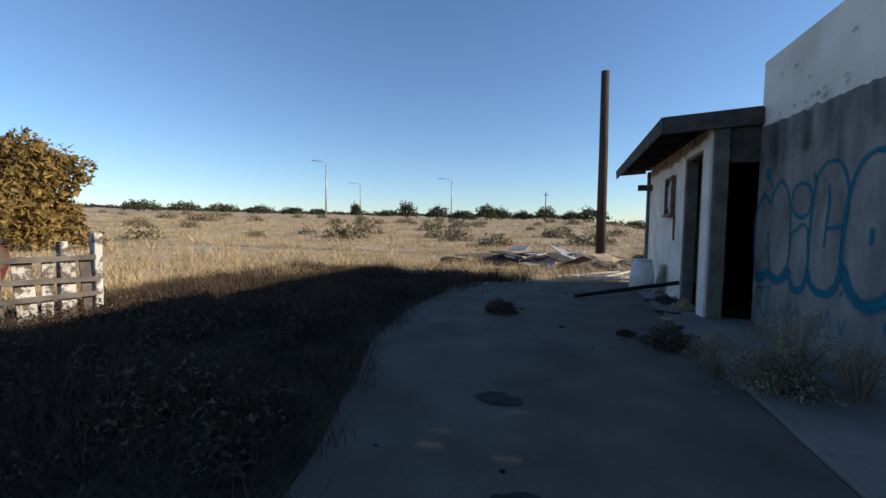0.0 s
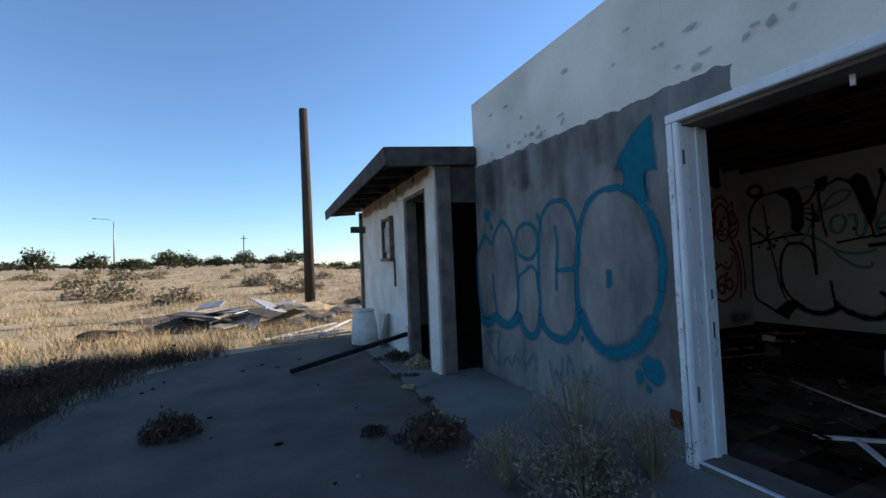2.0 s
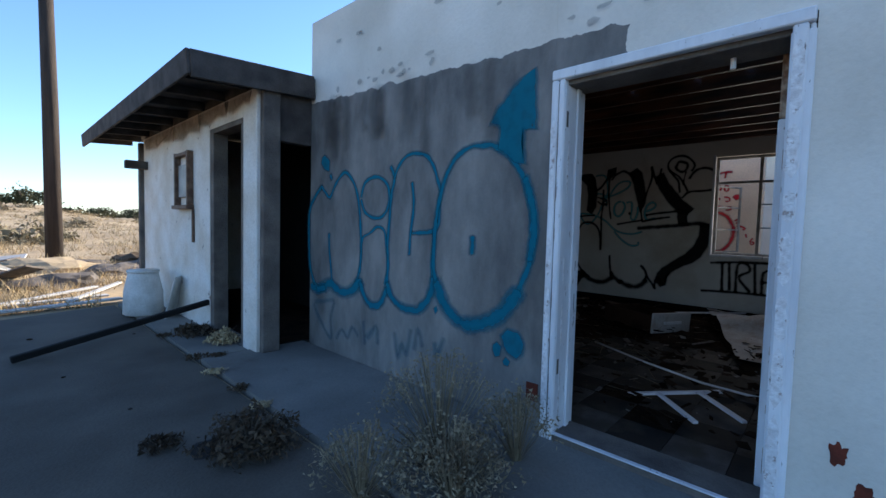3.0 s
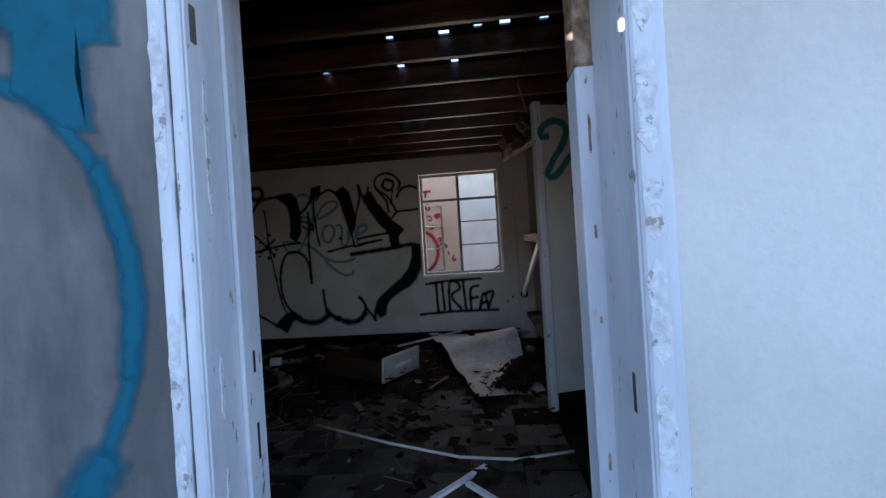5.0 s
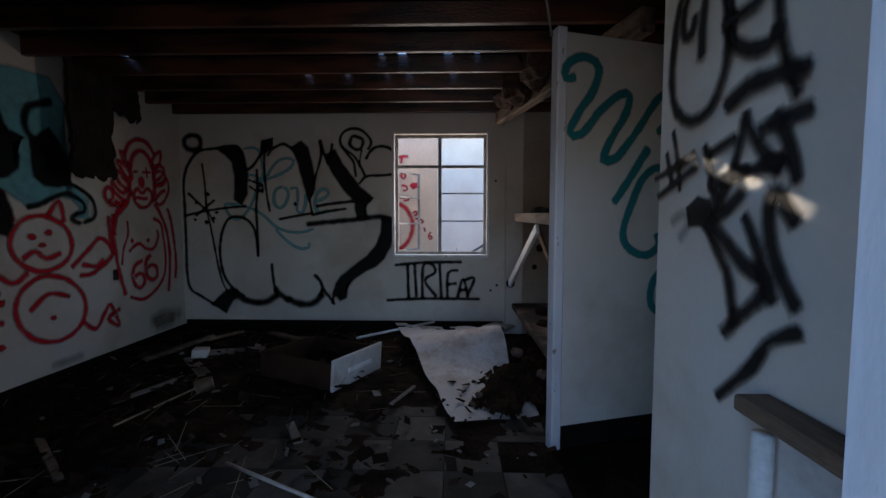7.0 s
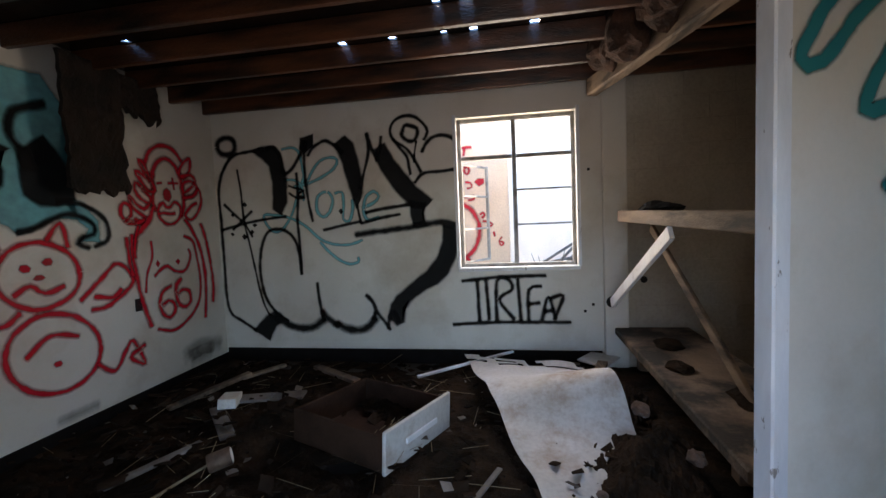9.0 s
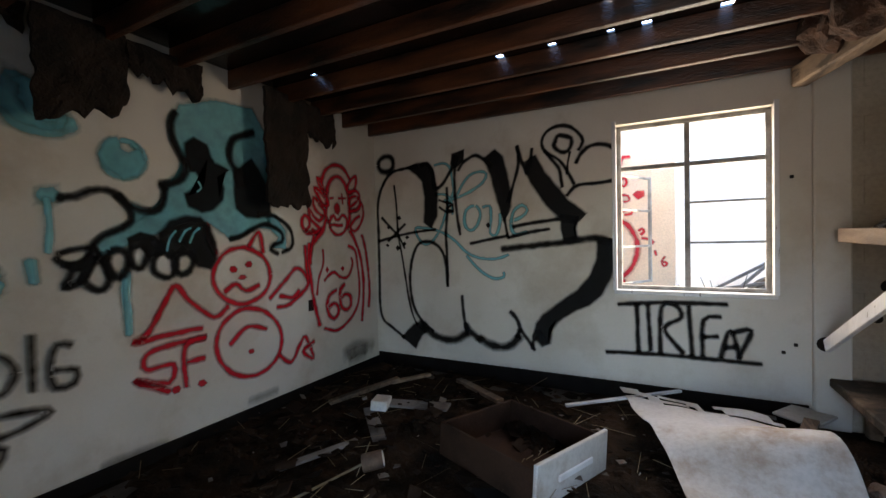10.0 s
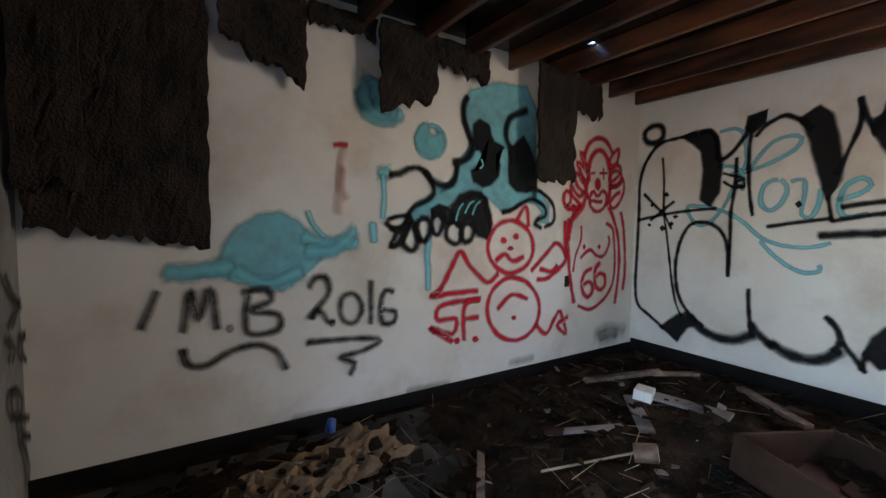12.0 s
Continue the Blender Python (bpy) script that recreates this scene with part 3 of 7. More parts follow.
part("conduit", cube(SX - 0.03, 9.08, 1.0, SX - 0.001, 9.11, 1.398, 0.004), METAL, shed)
part("meter_plate", cube(SX - 0.09, 9.1, 1.40, SX - 0.001, 9.68, 1.448, 0.004), METAL, shed)

# ---- pole ----
PX, PY = 2.36, 18.8
gz = ground_z(PX, PY)
solid("utility_pole", tube([(PX, PY, gz - 0.3), (PX - 0.02, PY, gz + 4), (PX - 0.06, PY, gz + 7.15)], [0.19, 0.17, 0.15], 14), POLEWOOD, "cut-off weathered wooden utility pole", "pole", smooth=True)

# ---- yard outside the window ----
solid("yard_wall", cube(9.22, 4.25, -0.1, 9.36, 7.6, 2.75, 0.01), FARWALL, "pale stucco yard wall with red spray writing", "wall", "structure")
solid("neighbour_wall", cube(12.6, -3.0, -0.1, 12.8, 10.0, 4.6), FARWALL, "tall pale stucco wall behind the yard", "wall", "structure")


# ---- sprayed paint ----
def spray_material(name, color, soft=0.7, most=0.94):
    """Matt paint with a soft, speckled edge: thin towards the rim of the stroke."""
    m = bpy.data.materials.new(name)
    m.use_nodes = True
    n, l = m.node_tree.nodes, m.node_tree.links
    b = n["Principled BSDF"]
    b.inputs["Base Color"].default_value = (*color, 1)
    b.inputs["Roughness"].default_value = 0.75
    b.inputs["Specular IOR Level"].default_value = 0.06
    att = n.new("ShaderNodeAttribute")
    att.attribute_name = "cover"
    geo = n.new("ShaderNodeNewGeometry")
    nz = n.new("ShaderNodeTexNoise")
    nz.inputs["Scale"].default_value = 14
    nz.inputs["Detail"].default_value = 6
    l.new(geo.outputs["Position"], nz.inputs["Vector"])
    ad = n.new("ShaderNodeMath")
    ad.operation = "MULTIPLY_ADD"
    ad.inputs[1].default_value, ad.inputs[2].default_value = 0.7, -0.35
    l.new(nz.outputs["Fac"], ad.inputs[0])
    su = n.new("ShaderNodeMath")
    su.operation = "ADD"
    l.new(att.outputs["Fac"], su.inputs[0])
    l.new(ad.outputs[0], su.inputs[1])
    mr = n.new("ShaderNodeMapRange")
    mr.inputs["From Min"].default_value, mr.inputs["From Max"].default_value = 0.12, 0.12 + soft
    mr.inputs["To Max"].default_value = most
    l.new(su.outputs[0], mr.inputs["Value"])
    l.new(mr.outputs["Result"], b.inputs["Alpha"])
    return m


INK = spray_material("black_spray", (0.012, 0.012, 0.013))
SOOT = spray_material("thin_black_spray", (0.025, 0.024, 0.023), 0.95)
RED = spray_material("red_spray", (0.5, 0.012, 0.028), 0.85)
REDFADE = spray_material("faded_red_spray", (0.4, 0.06, 0.06), 1.3, 0.5)
TEAL = spray_material("teal_spray", (0.012, 0.14, 0.2), 0.75)
TEALFADE = spray_material("worn_teal_spray", (0.02, 0.16, 0.22), 1.3, 0.6)
TEAL2 = spray_material("green_teal_spray", (0.02, 0.19, 0.2), 0.5)
SMUDGE = spray_material("soot_smudge", (0.03, 0.026, 0.023), 1.2, 0.6)
AQUA = spray_material("pale_blue_spray", (0.16, 0.47, 0.53), 0.9)

# a wall for paint: origin, direction along it, and the way it faces
FACADE_W = (Vector((FX, 0, 0)), Vector((0, 1, 0)), Vector((-1, 0, 0)))
BACK_W = (Vector((BX, 0, 0)), Vector((0, 1, 0)), Vector((-1, 0, 0)))
YARD_W = (Vector((9.22, 0, 0)), Vector((0, 1, 0)), Vector((-1, 0, 0)))
SIDE_W = (Vector((0, LY, 0)), Vector((1, 0, 0)), Vector((0, -1, 0)))
ENTRY_W = (Vector((0, 3.45, 0)), Vector((1, 0, 0)), Vector((0, 1, 0)))
FRONT_IN_W = (Vector((FI, 0, 0)), Vector((0, 1, 0)), Vector((1, 0, 0)))
PANEL_W = (P0 + Vector((PD.y, -PD.x, 0)) * -0.0 + Vector((-1, 0, 0)) * 0.0, PD, Vector((PD.y, -PD.x, 0)))
LAYER = [0]


def graffiti(label, name):
    return thing(name, label, "graffiti")


def painted(name, verts, faces, cover, mat):
    me = bpy.data.meshes.new(name)
    me.from_pydata(verts, [], faces)
    at = me.attributes.new("cover", "FLOAT", "POINT")
    at.data.foreach_set("value", cover)
    me.materials.append(mat)
    ob = new(name, me)
    ob.parent = mark
    return ob


def lift(wall):
    LAYER[0] += 1
    base = 0.0225 if wall is PANEL_W else 0.0015
    return base + 0.00006 * LAYER[0]


def spray(wall, mat, width, pts):
    """One pass of the can: a smooth ribbon through the points, dense in the middle."""
    o, u, nrm = wall
    p = [Vector((a, b)) for a, b in pts]
    closed = len(p) > 4 and (p[0] - p[-1]).length < 0.02
    line = []
    for i in range(len(p) - 1):
        a = p[i - 1] if i else (p[-2] if closed else p[0])
        d = p[i + 2] if i + 2 < len(p) else (p[1] if closed else p[-1])
        b, c = p[i], p[i + 1]
        k = max(2, min(8, int((c - b).length / 0.03)))
        for s in range(k):
            t = s / k
            line.append(0.5 * ((2 * b) + (c - a) * t + (2 * a - 5 * b + 4 * c - d) * t * t + (3 * b - a - 3 * c + d) * t ** 3))
    line.append(p[-1])
    # the paint runs out softly past both ends
    if not closed:
        e0 = (line[0] - line[1]).normalized() * width * 0.5
        e1 = (line[-1] - line[-2]).normalized() * width * 0.5
        line = [line[0] + e0] + line + [line[-1] + e1]
    h = lift(wall)
    verts, cover, faces = [], [], []
    last = len(line) - 1
    for i, q in enumerate(line):
        d = line[min(i + 1, last)] - line[max(i - 1, 0)]
        if d.length < 1e-6:
            d = Vector((1, 0))
        d.normalize()
        side = Vector((-d.y, d.x))
        wob = 1 + 0.18 * noise.noise((q.x * 9, q.y * 9, LAYER[0]))
        end = 0.0 if (not closed and i in (0, last)) else 1.0
        for f, c in ((-1.0, 0.0), (-0.5, 0.6), (0.0, 1.0), (0.5, 0.6), (1.0, 0.0)):
            s = q + side * f * width * 0.82 * wob
            verts.append(tuple(o + u * s.x + Vector((0, 0, s.y)) + nrm * h))
            cover.append(c * end)
    for i in range(last):
        for k in range(4):
            a = i * 5 + k
            faces.append((a, a + 1, a + 6, a + 5))
    return painted("stroke", verts, faces, cover, mat)


def patch(wall, mat, pts):
    """A filled-in patch with soft edges."""
    o, u, nrm = wall
    p = [Vector(q) for q in pts]
    if (p[0] - p[-1]).length < 0.004:
        p = p[:-1]
    area = sum(p[i - 1].x * p[i].y - p[i].x * p[i - 1].y for i in range(len(p)))
    if area < 0:
        p = p[::-1]
    h = lift(wall)
    size = math.sqrt(abs(area) / 2)
    rim = min(0.05, 0.3 * size)
    n = len(p)
    outer = []
    for i in range(n):
        d = (p[(i + 1) % n] - p[i - 1]).normalized()
        outer.append(p[i] + Vector((d.y, -d.x)) * rim)
    bm = bmesh.new()
    lay = bm.verts.layers.float.new("cover")

    def vert(s, c):
        v = bm.verts.new(o + u * s.x + Vector((0, 0, s.y)) + nrm * (h if c else h - 0.0008))
        v[lay] = c
        return v

    a = [vert(s, 1.35 if mat is INK else 0.7 if mat.name.startswith("grey_") else 0.6 if mat is SOOT else 0.85) for s in p]
    b = [vert(s, 0.0) for s in outer]
    f = bm.faces.new(a)
    bmesh.ops.triangulate(bm, faces=[f])
    for i in range(n):
        bm.faces.new((a[i], a[(i + 1) % n], b[(i + 1) % n], b[i]))
    me = bpy.data.meshes.new("patch")
    bm.to_mesh(me)
    bm.free()
    me.materials.append(mat)
    ob = new("patch", me)
    ob.parent = mark
    return ob



mark = graffiti("large teal bubble letters sprayed on grey render", "graffiti")
spray(FACADE_W, TEAL, 0.05, [(7.15, 1.63), (7.28, 1.52), (7.37, 1.39), (7.38, 1.14), (7.36, 0.87), (7.30, 0.71), (7.22, 0.63)])
spray(FACADE_W, TEAL, 0.04, [(7.15, 1.63), (7.07, 1.56), (7.00, 1.52), (6.93, 1.61), (6.84, 1.70), (6.76, 1.74), (6.68, 1.70), (6.59, 1.60), (6.53, 1.41), (6.50, 1.18), (6.50, 0.94), (6.54, 0.79), (6.59, 0.71)])
spray(FACADE_W, TEAL, 0.035, [(7.01, 1.17), (7.00, 1.00), (6.97, 0.85), (6.95, 0.69)])
spray(FACADE_W, TEAL, 0.1, [(7.32, 0.63), (7.23, 0.61), (7.10, 0.65), (6.97, 0.69), (6.84, 0.64), (6.70, 0.64), (6.59, 0.69), (6.50, 0.77)])
spray(FACADE_W, TEAL, 0.08, [(7.21, 0.61), (7.08, 0.64)])
spray(FACADE_W, TEAL, 0.035, [(6.50, 1.51), (6.46, 1.62), (6.35, 1.67), (6.24, 1.66), (6.15, 1.60), (6.12, 1.50), (6.15, 1.39), (6.23, 1.33), (6.34, 1.33), (6.45, 1.38), (6.50, 1.48)])
spray(FACADE_W, TEAL, 0.03, [(6.51, 0.84), (6.49, 1.03), (6.47, 1.15), (6.38, 1.19), (6.27, 1.25), (6.18, 1.22), (6.15, 1.10), (6.13, 0.92), (6.16, 0.78)])
spray(FACADE_W, TEAL, 0.07, [(6.50, 0.75), (6.43, 0.63), (6.32, 0.57), (6.21, 0.61), (6.14, 0.74)])
spray(FACADE_W, TEAL, 0.04, [(6.11, 1.74), (6.06, 1.65), (6.09, 1.54), (6.11, 1.37), (6.13, 1.14), (6.12, 0.96), (6.13, 0.78)])
spray(FACADE_W, TEAL, 0.036, [(6.06, 1.65), (6.01, 1.74), (5.92, 1.81), (5.81, 1.82), (5.70, 1.79), (5.62, 1.70), (5.58, 1.60), (5.55, 1.52), (5.56, 1.41), (5.56, 1.29), (5.60, 1.24), (5.67, 1.22), (5.84, 1.21)])
spray(FACADE_W, TEAL, 0.035, [(5.85, 1.60), (5.83, 1.45), (5.84, 1.32), (5.86, 1.20), (5.87, 1.04)])
spray(FACADE_W, TEAL, 0.036, [(5.60, 1.23), (5.61, 1.13), (5.62, 1.00), (5.61, 0.88)])
spray(FACADE_W, TEAL, 0.07, [(6.13, 0.78), (6.07, 0.68), (5.95, 0.62), (5.80, 0.61), (5.70, 0.66), (5.62, 0.78), (5.60, 0.88)])
spray(FACADE_W, TEAL, 0.045, [(5.18, 1.81), (5.29, 1.81), (5.41, 1.75), (5.49, 1.64), (5.54, 1.52), (5.58, 1.37), (5.60, 1.17), (5.60, 0.97), (5.55, 0.81), (5.47, 0.68), (5.36, 0.62), (5.24, 0.60), (5.10, 0.64), (4.97, 0.73), (4.86, 0.89), (4.79, 1.07), (4.77, 1.24), (4.79, 1.40), (4.83, 1.53), (4.90, 1.65), (4.99, 1.75), (5.09, 1.80), (5.18, 1.81)])
spray(FACADE_W, TEAL, 0.1, [(5.56, 0.85), (5.48, 0.70), (5.36, 0.61), (5.22, 0.60), (5.08, 0.65), (4.96, 0.74), (4.87, 0.87)])
spray(FACADE_W, TEAL, 0.06, [(4.84, 1.57), (4.78, 1.40), (4.77, 1.24), (4.79, 1.08)])
spray(FACADE_W, TEAL, 0.05, [(5.24, 1.20), (5.24, 1.09)])
patch(FACADE_W, TEAL, [(4.81, 2.22), (4.79, 1.87), (4.95, 1.91), (5.11, 1.95), (5.05, 2.02), (4.94, 2.13)])
patch(FACADE_W, TEAL, [(5.02, 1.94), (4.87, 1.91), (4.88, 1.80), (4.86, 1.67), (4.93, 1.70), (5.04, 1.78)])
patch(FACADE_W, TEAL, [(4.95, 0.52), (4.97, 0.57), (4.93, 0.61), (4.86, 0.61), (4.82, 0.55), (4.83, 0.49), (4.86, 0.46), (4.92, 0.48)])
patch(FACADE_W, TEAL, [(5.04, 0.47), (5.04, 0.50), (5.01, 0.52), (4.98, 0.50), (4.99, 0.44), (5.02, 0.43)])
patch(FACADE_W, TEAL, [(4.96, 0.41), (4.94, 0.44), (4.91, 0.42), (4.92, 0.39), (4.95, 0.39)])
patch(FACADE_W, TEAL, [(7.14, 1.90), (7.10, 1.92), (7.02, 1.86), (7.02, 1.78), (7.10, 1.80), (7.15, 1.86)])
spray(FACADE_W, TEAL, 0.05, [(6.99, 1.73), (6.97, 1.69)])
patch(FACADE_W, TEAL, [(5.59, 0.66), (5.56, 0.68), (5.55, 0.65), (5.57, 0.62)])
spray(FACADE_W, TEALFADE, 0.04, [(7.27, 0.46), (7.17, 0.33), (6.96, 0.16), (6.96, 0.37), (6.91, 0.53), (7.10, 0.50), (7.26, 0.46)])
spray(FACADE_W, TEALFADE, 0.04, [(6.86, 0.18), (6.77, 0.28), (6.68, 0.22), (6.61, 0.33), (6.52, 0.27)])
spray(FACADE_W, TEALFADE, 0.04, [(6.44, 0.41), (6.42, 0.22)])
spray(FACADE_W, TEALFADE, 0.05, [(6.38, 0.28), (6.26, 0.40), (6.24, 0.26)])
spray(FACADE_W, TEALFADE, 0.045, [(6.02, 0.39), (5.98, 0.20), (5.93, 0.32), (5.88, 0.24), (5.83, 0.45)])
spray(FACADE_W, TEALFADE, 0.045, [(5.79, 0.31), (5.75, 0.47), (5.70, 0.35)])
spray(FACADE_W, TEALFADE, 0.045, [(5.57, 0.40), (5.55, 0.30), (5.48, 0.45)])

mark = graffiti("pale blue cursive word sprayed among black letters", "graffiti")
spray(BACK_W, AQUA, 0.03, [(6.44, 2.19), (6.34, 2.20), (6.27, 2.16), (6.24, 2.04), (6.23, 1.90), (6.29, 1.77), (6.34, 1.63), (6.39, 1.52), (6.48, 1.41), (6.57, 1.38), (6.65, 1.45), (6.68, 1.55), (6.57, 1.55), (6.39, 1.51), (6.23, 1.42), (6.10, 1.30), (5.96, 1.24), (5.79, 1.23), (5.66, 1.27)])
spray(BACK_W, AQUA, 0.03, [(6.33, 1.82), (6.20, 1.84), (6.05, 1.89), (5.91, 1.97), (5.87, 2.05), (5.94, 2.08), (6.05, 2.05), (6.14, 1.95), (6.20, 1.84)])
spray(BACK_W, AQUA, 0.026, [(6.43, 1.89), (6.32, 1.88), (6.25, 1.81), (6.24, 1.68)])
spray(BACK_W, AQUA, 0.034, [(6.00, 1.75), (6.09, 1.71), (6.11, 1.58), (6.05, 1.51), (5.98, 1.55), (5.94, 1.67), (5.99, 1.75)])
spray(BACK_W, AQUA, 0.03, [(5.91, 1.73), (5.84, 1.74), (5.83, 1.62), (5.84, 1.48), (5.78, 1.46), (5.74, 1.56), (5.74, 1.66)])
spray(BACK_W, AQUA, 0.034, [(5.64, 1.58), (5.53, 1.62), (5.47, 1.68), (5.52, 1.73), (5.60, 1.68), (5.63, 1.55), (5.59, 1.46), (5.48, 1.48)])
spray(BACK_W, AQUA, 0.03, [(6.09, 1.26), (6.00, 1.16), (5.90, 1.08), (5.80, 1.04), (5.71, 1.06), (5.71, 1.10)])

mark = graffiti("tall black outlined letters sprayed on white plaster", "graffiti")
spray(BACK_W, INK, 0.055, [(7.145, 2.260), (7.126, 2.310), (7.076, 2.341), (7.014, 2.341), (6.964, 2.310), (6.945, 2.260), (6.964, 2.210), (7.014, 2.179), (7.076, 2.179), (7.126, 2.210), (7.145, 2.260)])
spray(BACK_W, INK, 0.034, [(6.65, 2.20), (6.82, 2.19), (6.97, 2.16), (7.08, 2.05), (7.16, 1.84), (7.16, 1.48), (7.16, 1.05), (7.16, 0.74), (7.12, 0.56), (6.99, 0.47), (6.85, 0.38)])
patch(BACK_W, INK, [(6.75, 2.20), (6.63, 2.20), (6.53, 2.20), (6.47, 2.07), (6.43, 1.90), (6.45, 1.67), (6.50, 1.57), (6.55, 1.61), (6.53, 1.85), (6.56, 2.04), (6.63, 2.12)])
spray(BACK_W, INK, 0.034, [(6.60, 2.21), (6.53, 2.22), (6.47, 2.15), (6.45, 2.04), (6.43, 1.95), (6.35, 1.99), (6.28, 2.08), (6.23, 2.16), (6.21, 2.25)])
patch(BACK_W, INK, [(6.23, 2.27), (6.11, 2.30), (6.13, 2.21), (6.19, 2.16), (6.24, 2.19)])
spray(BACK_W, INK, 0.03, [(6.19, 2.24), (6.21, 2.10), (6.21, 1.87), (6.19, 1.65), (6.16, 1.47)])
spray(BACK_W, INK, 0.034, [(6.17, 2.11), (6.12, 2.18), (6.05, 2.22), (5.98, 2.24), (5.89, 2.19), (5.82, 2.12)])
patch(BACK_W, INK, [(5.87, 2.20), (5.78, 2.25), (5.73, 2.19), (5.69, 2.04), (5.66, 1.88), (5.66, 1.72), (5.69, 1.61), (5.72, 1.74), (5.76, 1.89), (5.80, 2.05)])
spray(BACK_W, INK, 0.026, [(5.69, 1.61), (5.68, 1.53), (5.66, 1.43)])
spray(BACK_W, INK, 0.03, [(5.65, 1.77), (5.61, 1.90), (5.57, 2.03), (5.55, 2.13), (5.56, 2.27)])
spray(BACK_W, INK, 0.034, [(5.56, 2.28), (5.52, 2.14), (5.47, 2.02)])
spray(BACK_W, INK, 0.03, [(5.42, 2.24), (5.44, 2.12), (5.47, 2.04)])
patch(BACK_W, INK, [(5.46, 2.12), (5.41, 2.16), (5.33, 2.00), (5.22, 1.86), (5.12, 1.73), (4.97, 1.61), (5.03, 1.58), (5.15, 1.60), (5.27, 1.73), (5.38, 1.89), (5.45, 2.02)])
patch(BACK_W, INK, [(5.15, 1.60), (5.04, 1.58), (5.06, 1.50), (5.04, 1.39), (5.12, 1.39), (5.15, 1.51)])
spray(BACK_W, INK, 0.024, [(6.94, 2.02), (6.92, 1.85), (6.91, 1.67), (6.90, 1.48), (6.86, 1.28), (6.82, 1.04), (6.78, 0.80), (6.73, 0.62), (6.68, 0.53)])
spray(BACK_W, INK, 0.028, [(7.16, 1.42), (6.94, 1.47), (6.68, 1.51), (6.44, 1.53)])
spray(BACK_W, INK, 0.03, [(7.11, 1.68), (7.02, 1.59), (6.92, 1.50)])
spray(BACK_W, INK, 0.028, [(6.81, 1.60), (6.92, 1.51), (7.03, 1.42)])
spray(BACK_W, INK, 0.02, [(6.90, 1.49), (6.82, 1.34)])
spray(BACK_W, INK, 0.03, [(6.30, 1.95), (6.30, 1.71), (6.32, 1.49), (6.31, 1.26), (6.31, 0.95)])
spray(BACK_W, INK, 0.024, [(6.39, 1.83), (6.31, 1.80), (6.24, 1.78), (6.30, 1.74), (6.24, 1.71)])
spray(BACK_W, INK, 0.024, [(6.39, 1.76), (6.32, 1.71), (6.24, 1.70)])
spray(BACK_W, INK, 0.02, [(6.24, 1.78), (6.23, 1.70)])
spray(BACK_W, INK, 0.034, [(6.31, 0.95), (6.32, 1.14), (6.36, 1.29), (6.44, 1.38), (6.55, 1.41), (6.65, 1.38), (6.72, 1.25), (6.76, 1.04), (6.74, 0.80), (6.68, 0.65), (6.59, 0.55), (6.49, 0.48)])
patch(BACK_W, INK, [(6.85, 0.38), (6.71, 0.51), (6.62, 0.56), (6.55, 0.51), (6.65, 0.43), (6.71, 0.30)])
spray(BACK_W, INK, 0.075, [(6.60, 0.53), (6.51, 0.45), (6.39, 0.41), (6.29, 0.40), (6.19, 0.43), (6.10, 0.49)])
spray(BACK_W, INK, 0.036, [(6.15, 0.86), (6.14, 0.71), (6.12, 0.56), (6.10, 0.49)])
spray(BACK_W, INK, 0.06, [(6.11, 0.57), (6.05, 0.50), (5.96, 0.43)])
spray(BACK_W, INK, 0.075, [(5.96, 0.45), (5.86, 0.40), (5.74, 0.38), (5.64, 0.42), (5.56, 0.50)])
spray(BACK_W, INK, 0.04, [(5.65, 0.73), (5.59, 0.67), (5.56, 0.58), (5.58, 0.50)])
spray(BACK_W, INK, 0.036, [(5.55, 0.56), (5.49, 0.49), (5.42, 0.39)])
spray(BACK_W, INK, 0.036, [(5.44, 0.40), (5.42, 0.52), (5.38, 0.56), (5.34, 0.47)])
patch(BACK_W, INK, [(5.41, 0.52), (5.34, 0.45), (5.30, 0.47), (5.29, 0.60), (5.22, 0.69), (5.10, 0.78), (4.96, 0.85), (4.85, 0.94), (4.78, 1.09), (4.74, 1.29), (4.75, 1.38), (4.84, 1.39), (4.84, 1.24), (4.90, 1.07), (5.01, 0.94), (5.17, 0.82), (5.32, 0.70), (5.38, 0.62)])
spray(BACK_W, INK, 0.055, [(5.72, 1.32), (5.56, 1.34), (5.33, 1.36), (5.12, 1.38), (4.88, 1.41), (4.77, 1.38)])
spray(BACK_W, INK, 0.03, [(6.05, 1.38), (5.84, 1.42), (5.66, 1.45)])
spray(BACK_W, INK, 0.03, [(5.66, 1.43), (5.49, 1.47), (5.27, 1.50)])
spray(BACK_W, INK, 0.034, [(5.61, 1.53), (5.43, 1.56), (5.16, 1.59)])
spray(BACK_W, INK, 0.03, [(5.05, 1.89), (5.12, 2.03), (5.19, 2.12), (5.30, 2.20), (5.33, 2.29), (5.29, 2.37), (5.20, 2.41), (5.10, 2.40), (5.01, 2.33), (4.97, 2.25), (5.01, 2.18)])
spray(BACK_W, INK, 0.03, [(5.30, 2.20), (5.24, 2.12), (5.18, 2.04), (5.16, 1.93), (5.15, 1.87)])
spray(BACK_W, INK, 0.02, [(5.11, 1.98), (5.10, 2.08), (5.08, 2.17)])
spray(BACK_W, INK, 0.036, [(5.21, 2.26), (5.19, 2.32), (5.14, 2.32), (5.07, 2.29), (5.07, 2.23), (5.10, 2.18), (5.16, 2.18), (5.22, 2.23), (5.21, 2.26)])
spray(BACK_W, INK, 0.034, [(5.03, 2.07), (5.00, 2.13), (4.94, 2.19), (4.86, 2.21), (4.79, 2.20), (4.73, 2.17)])
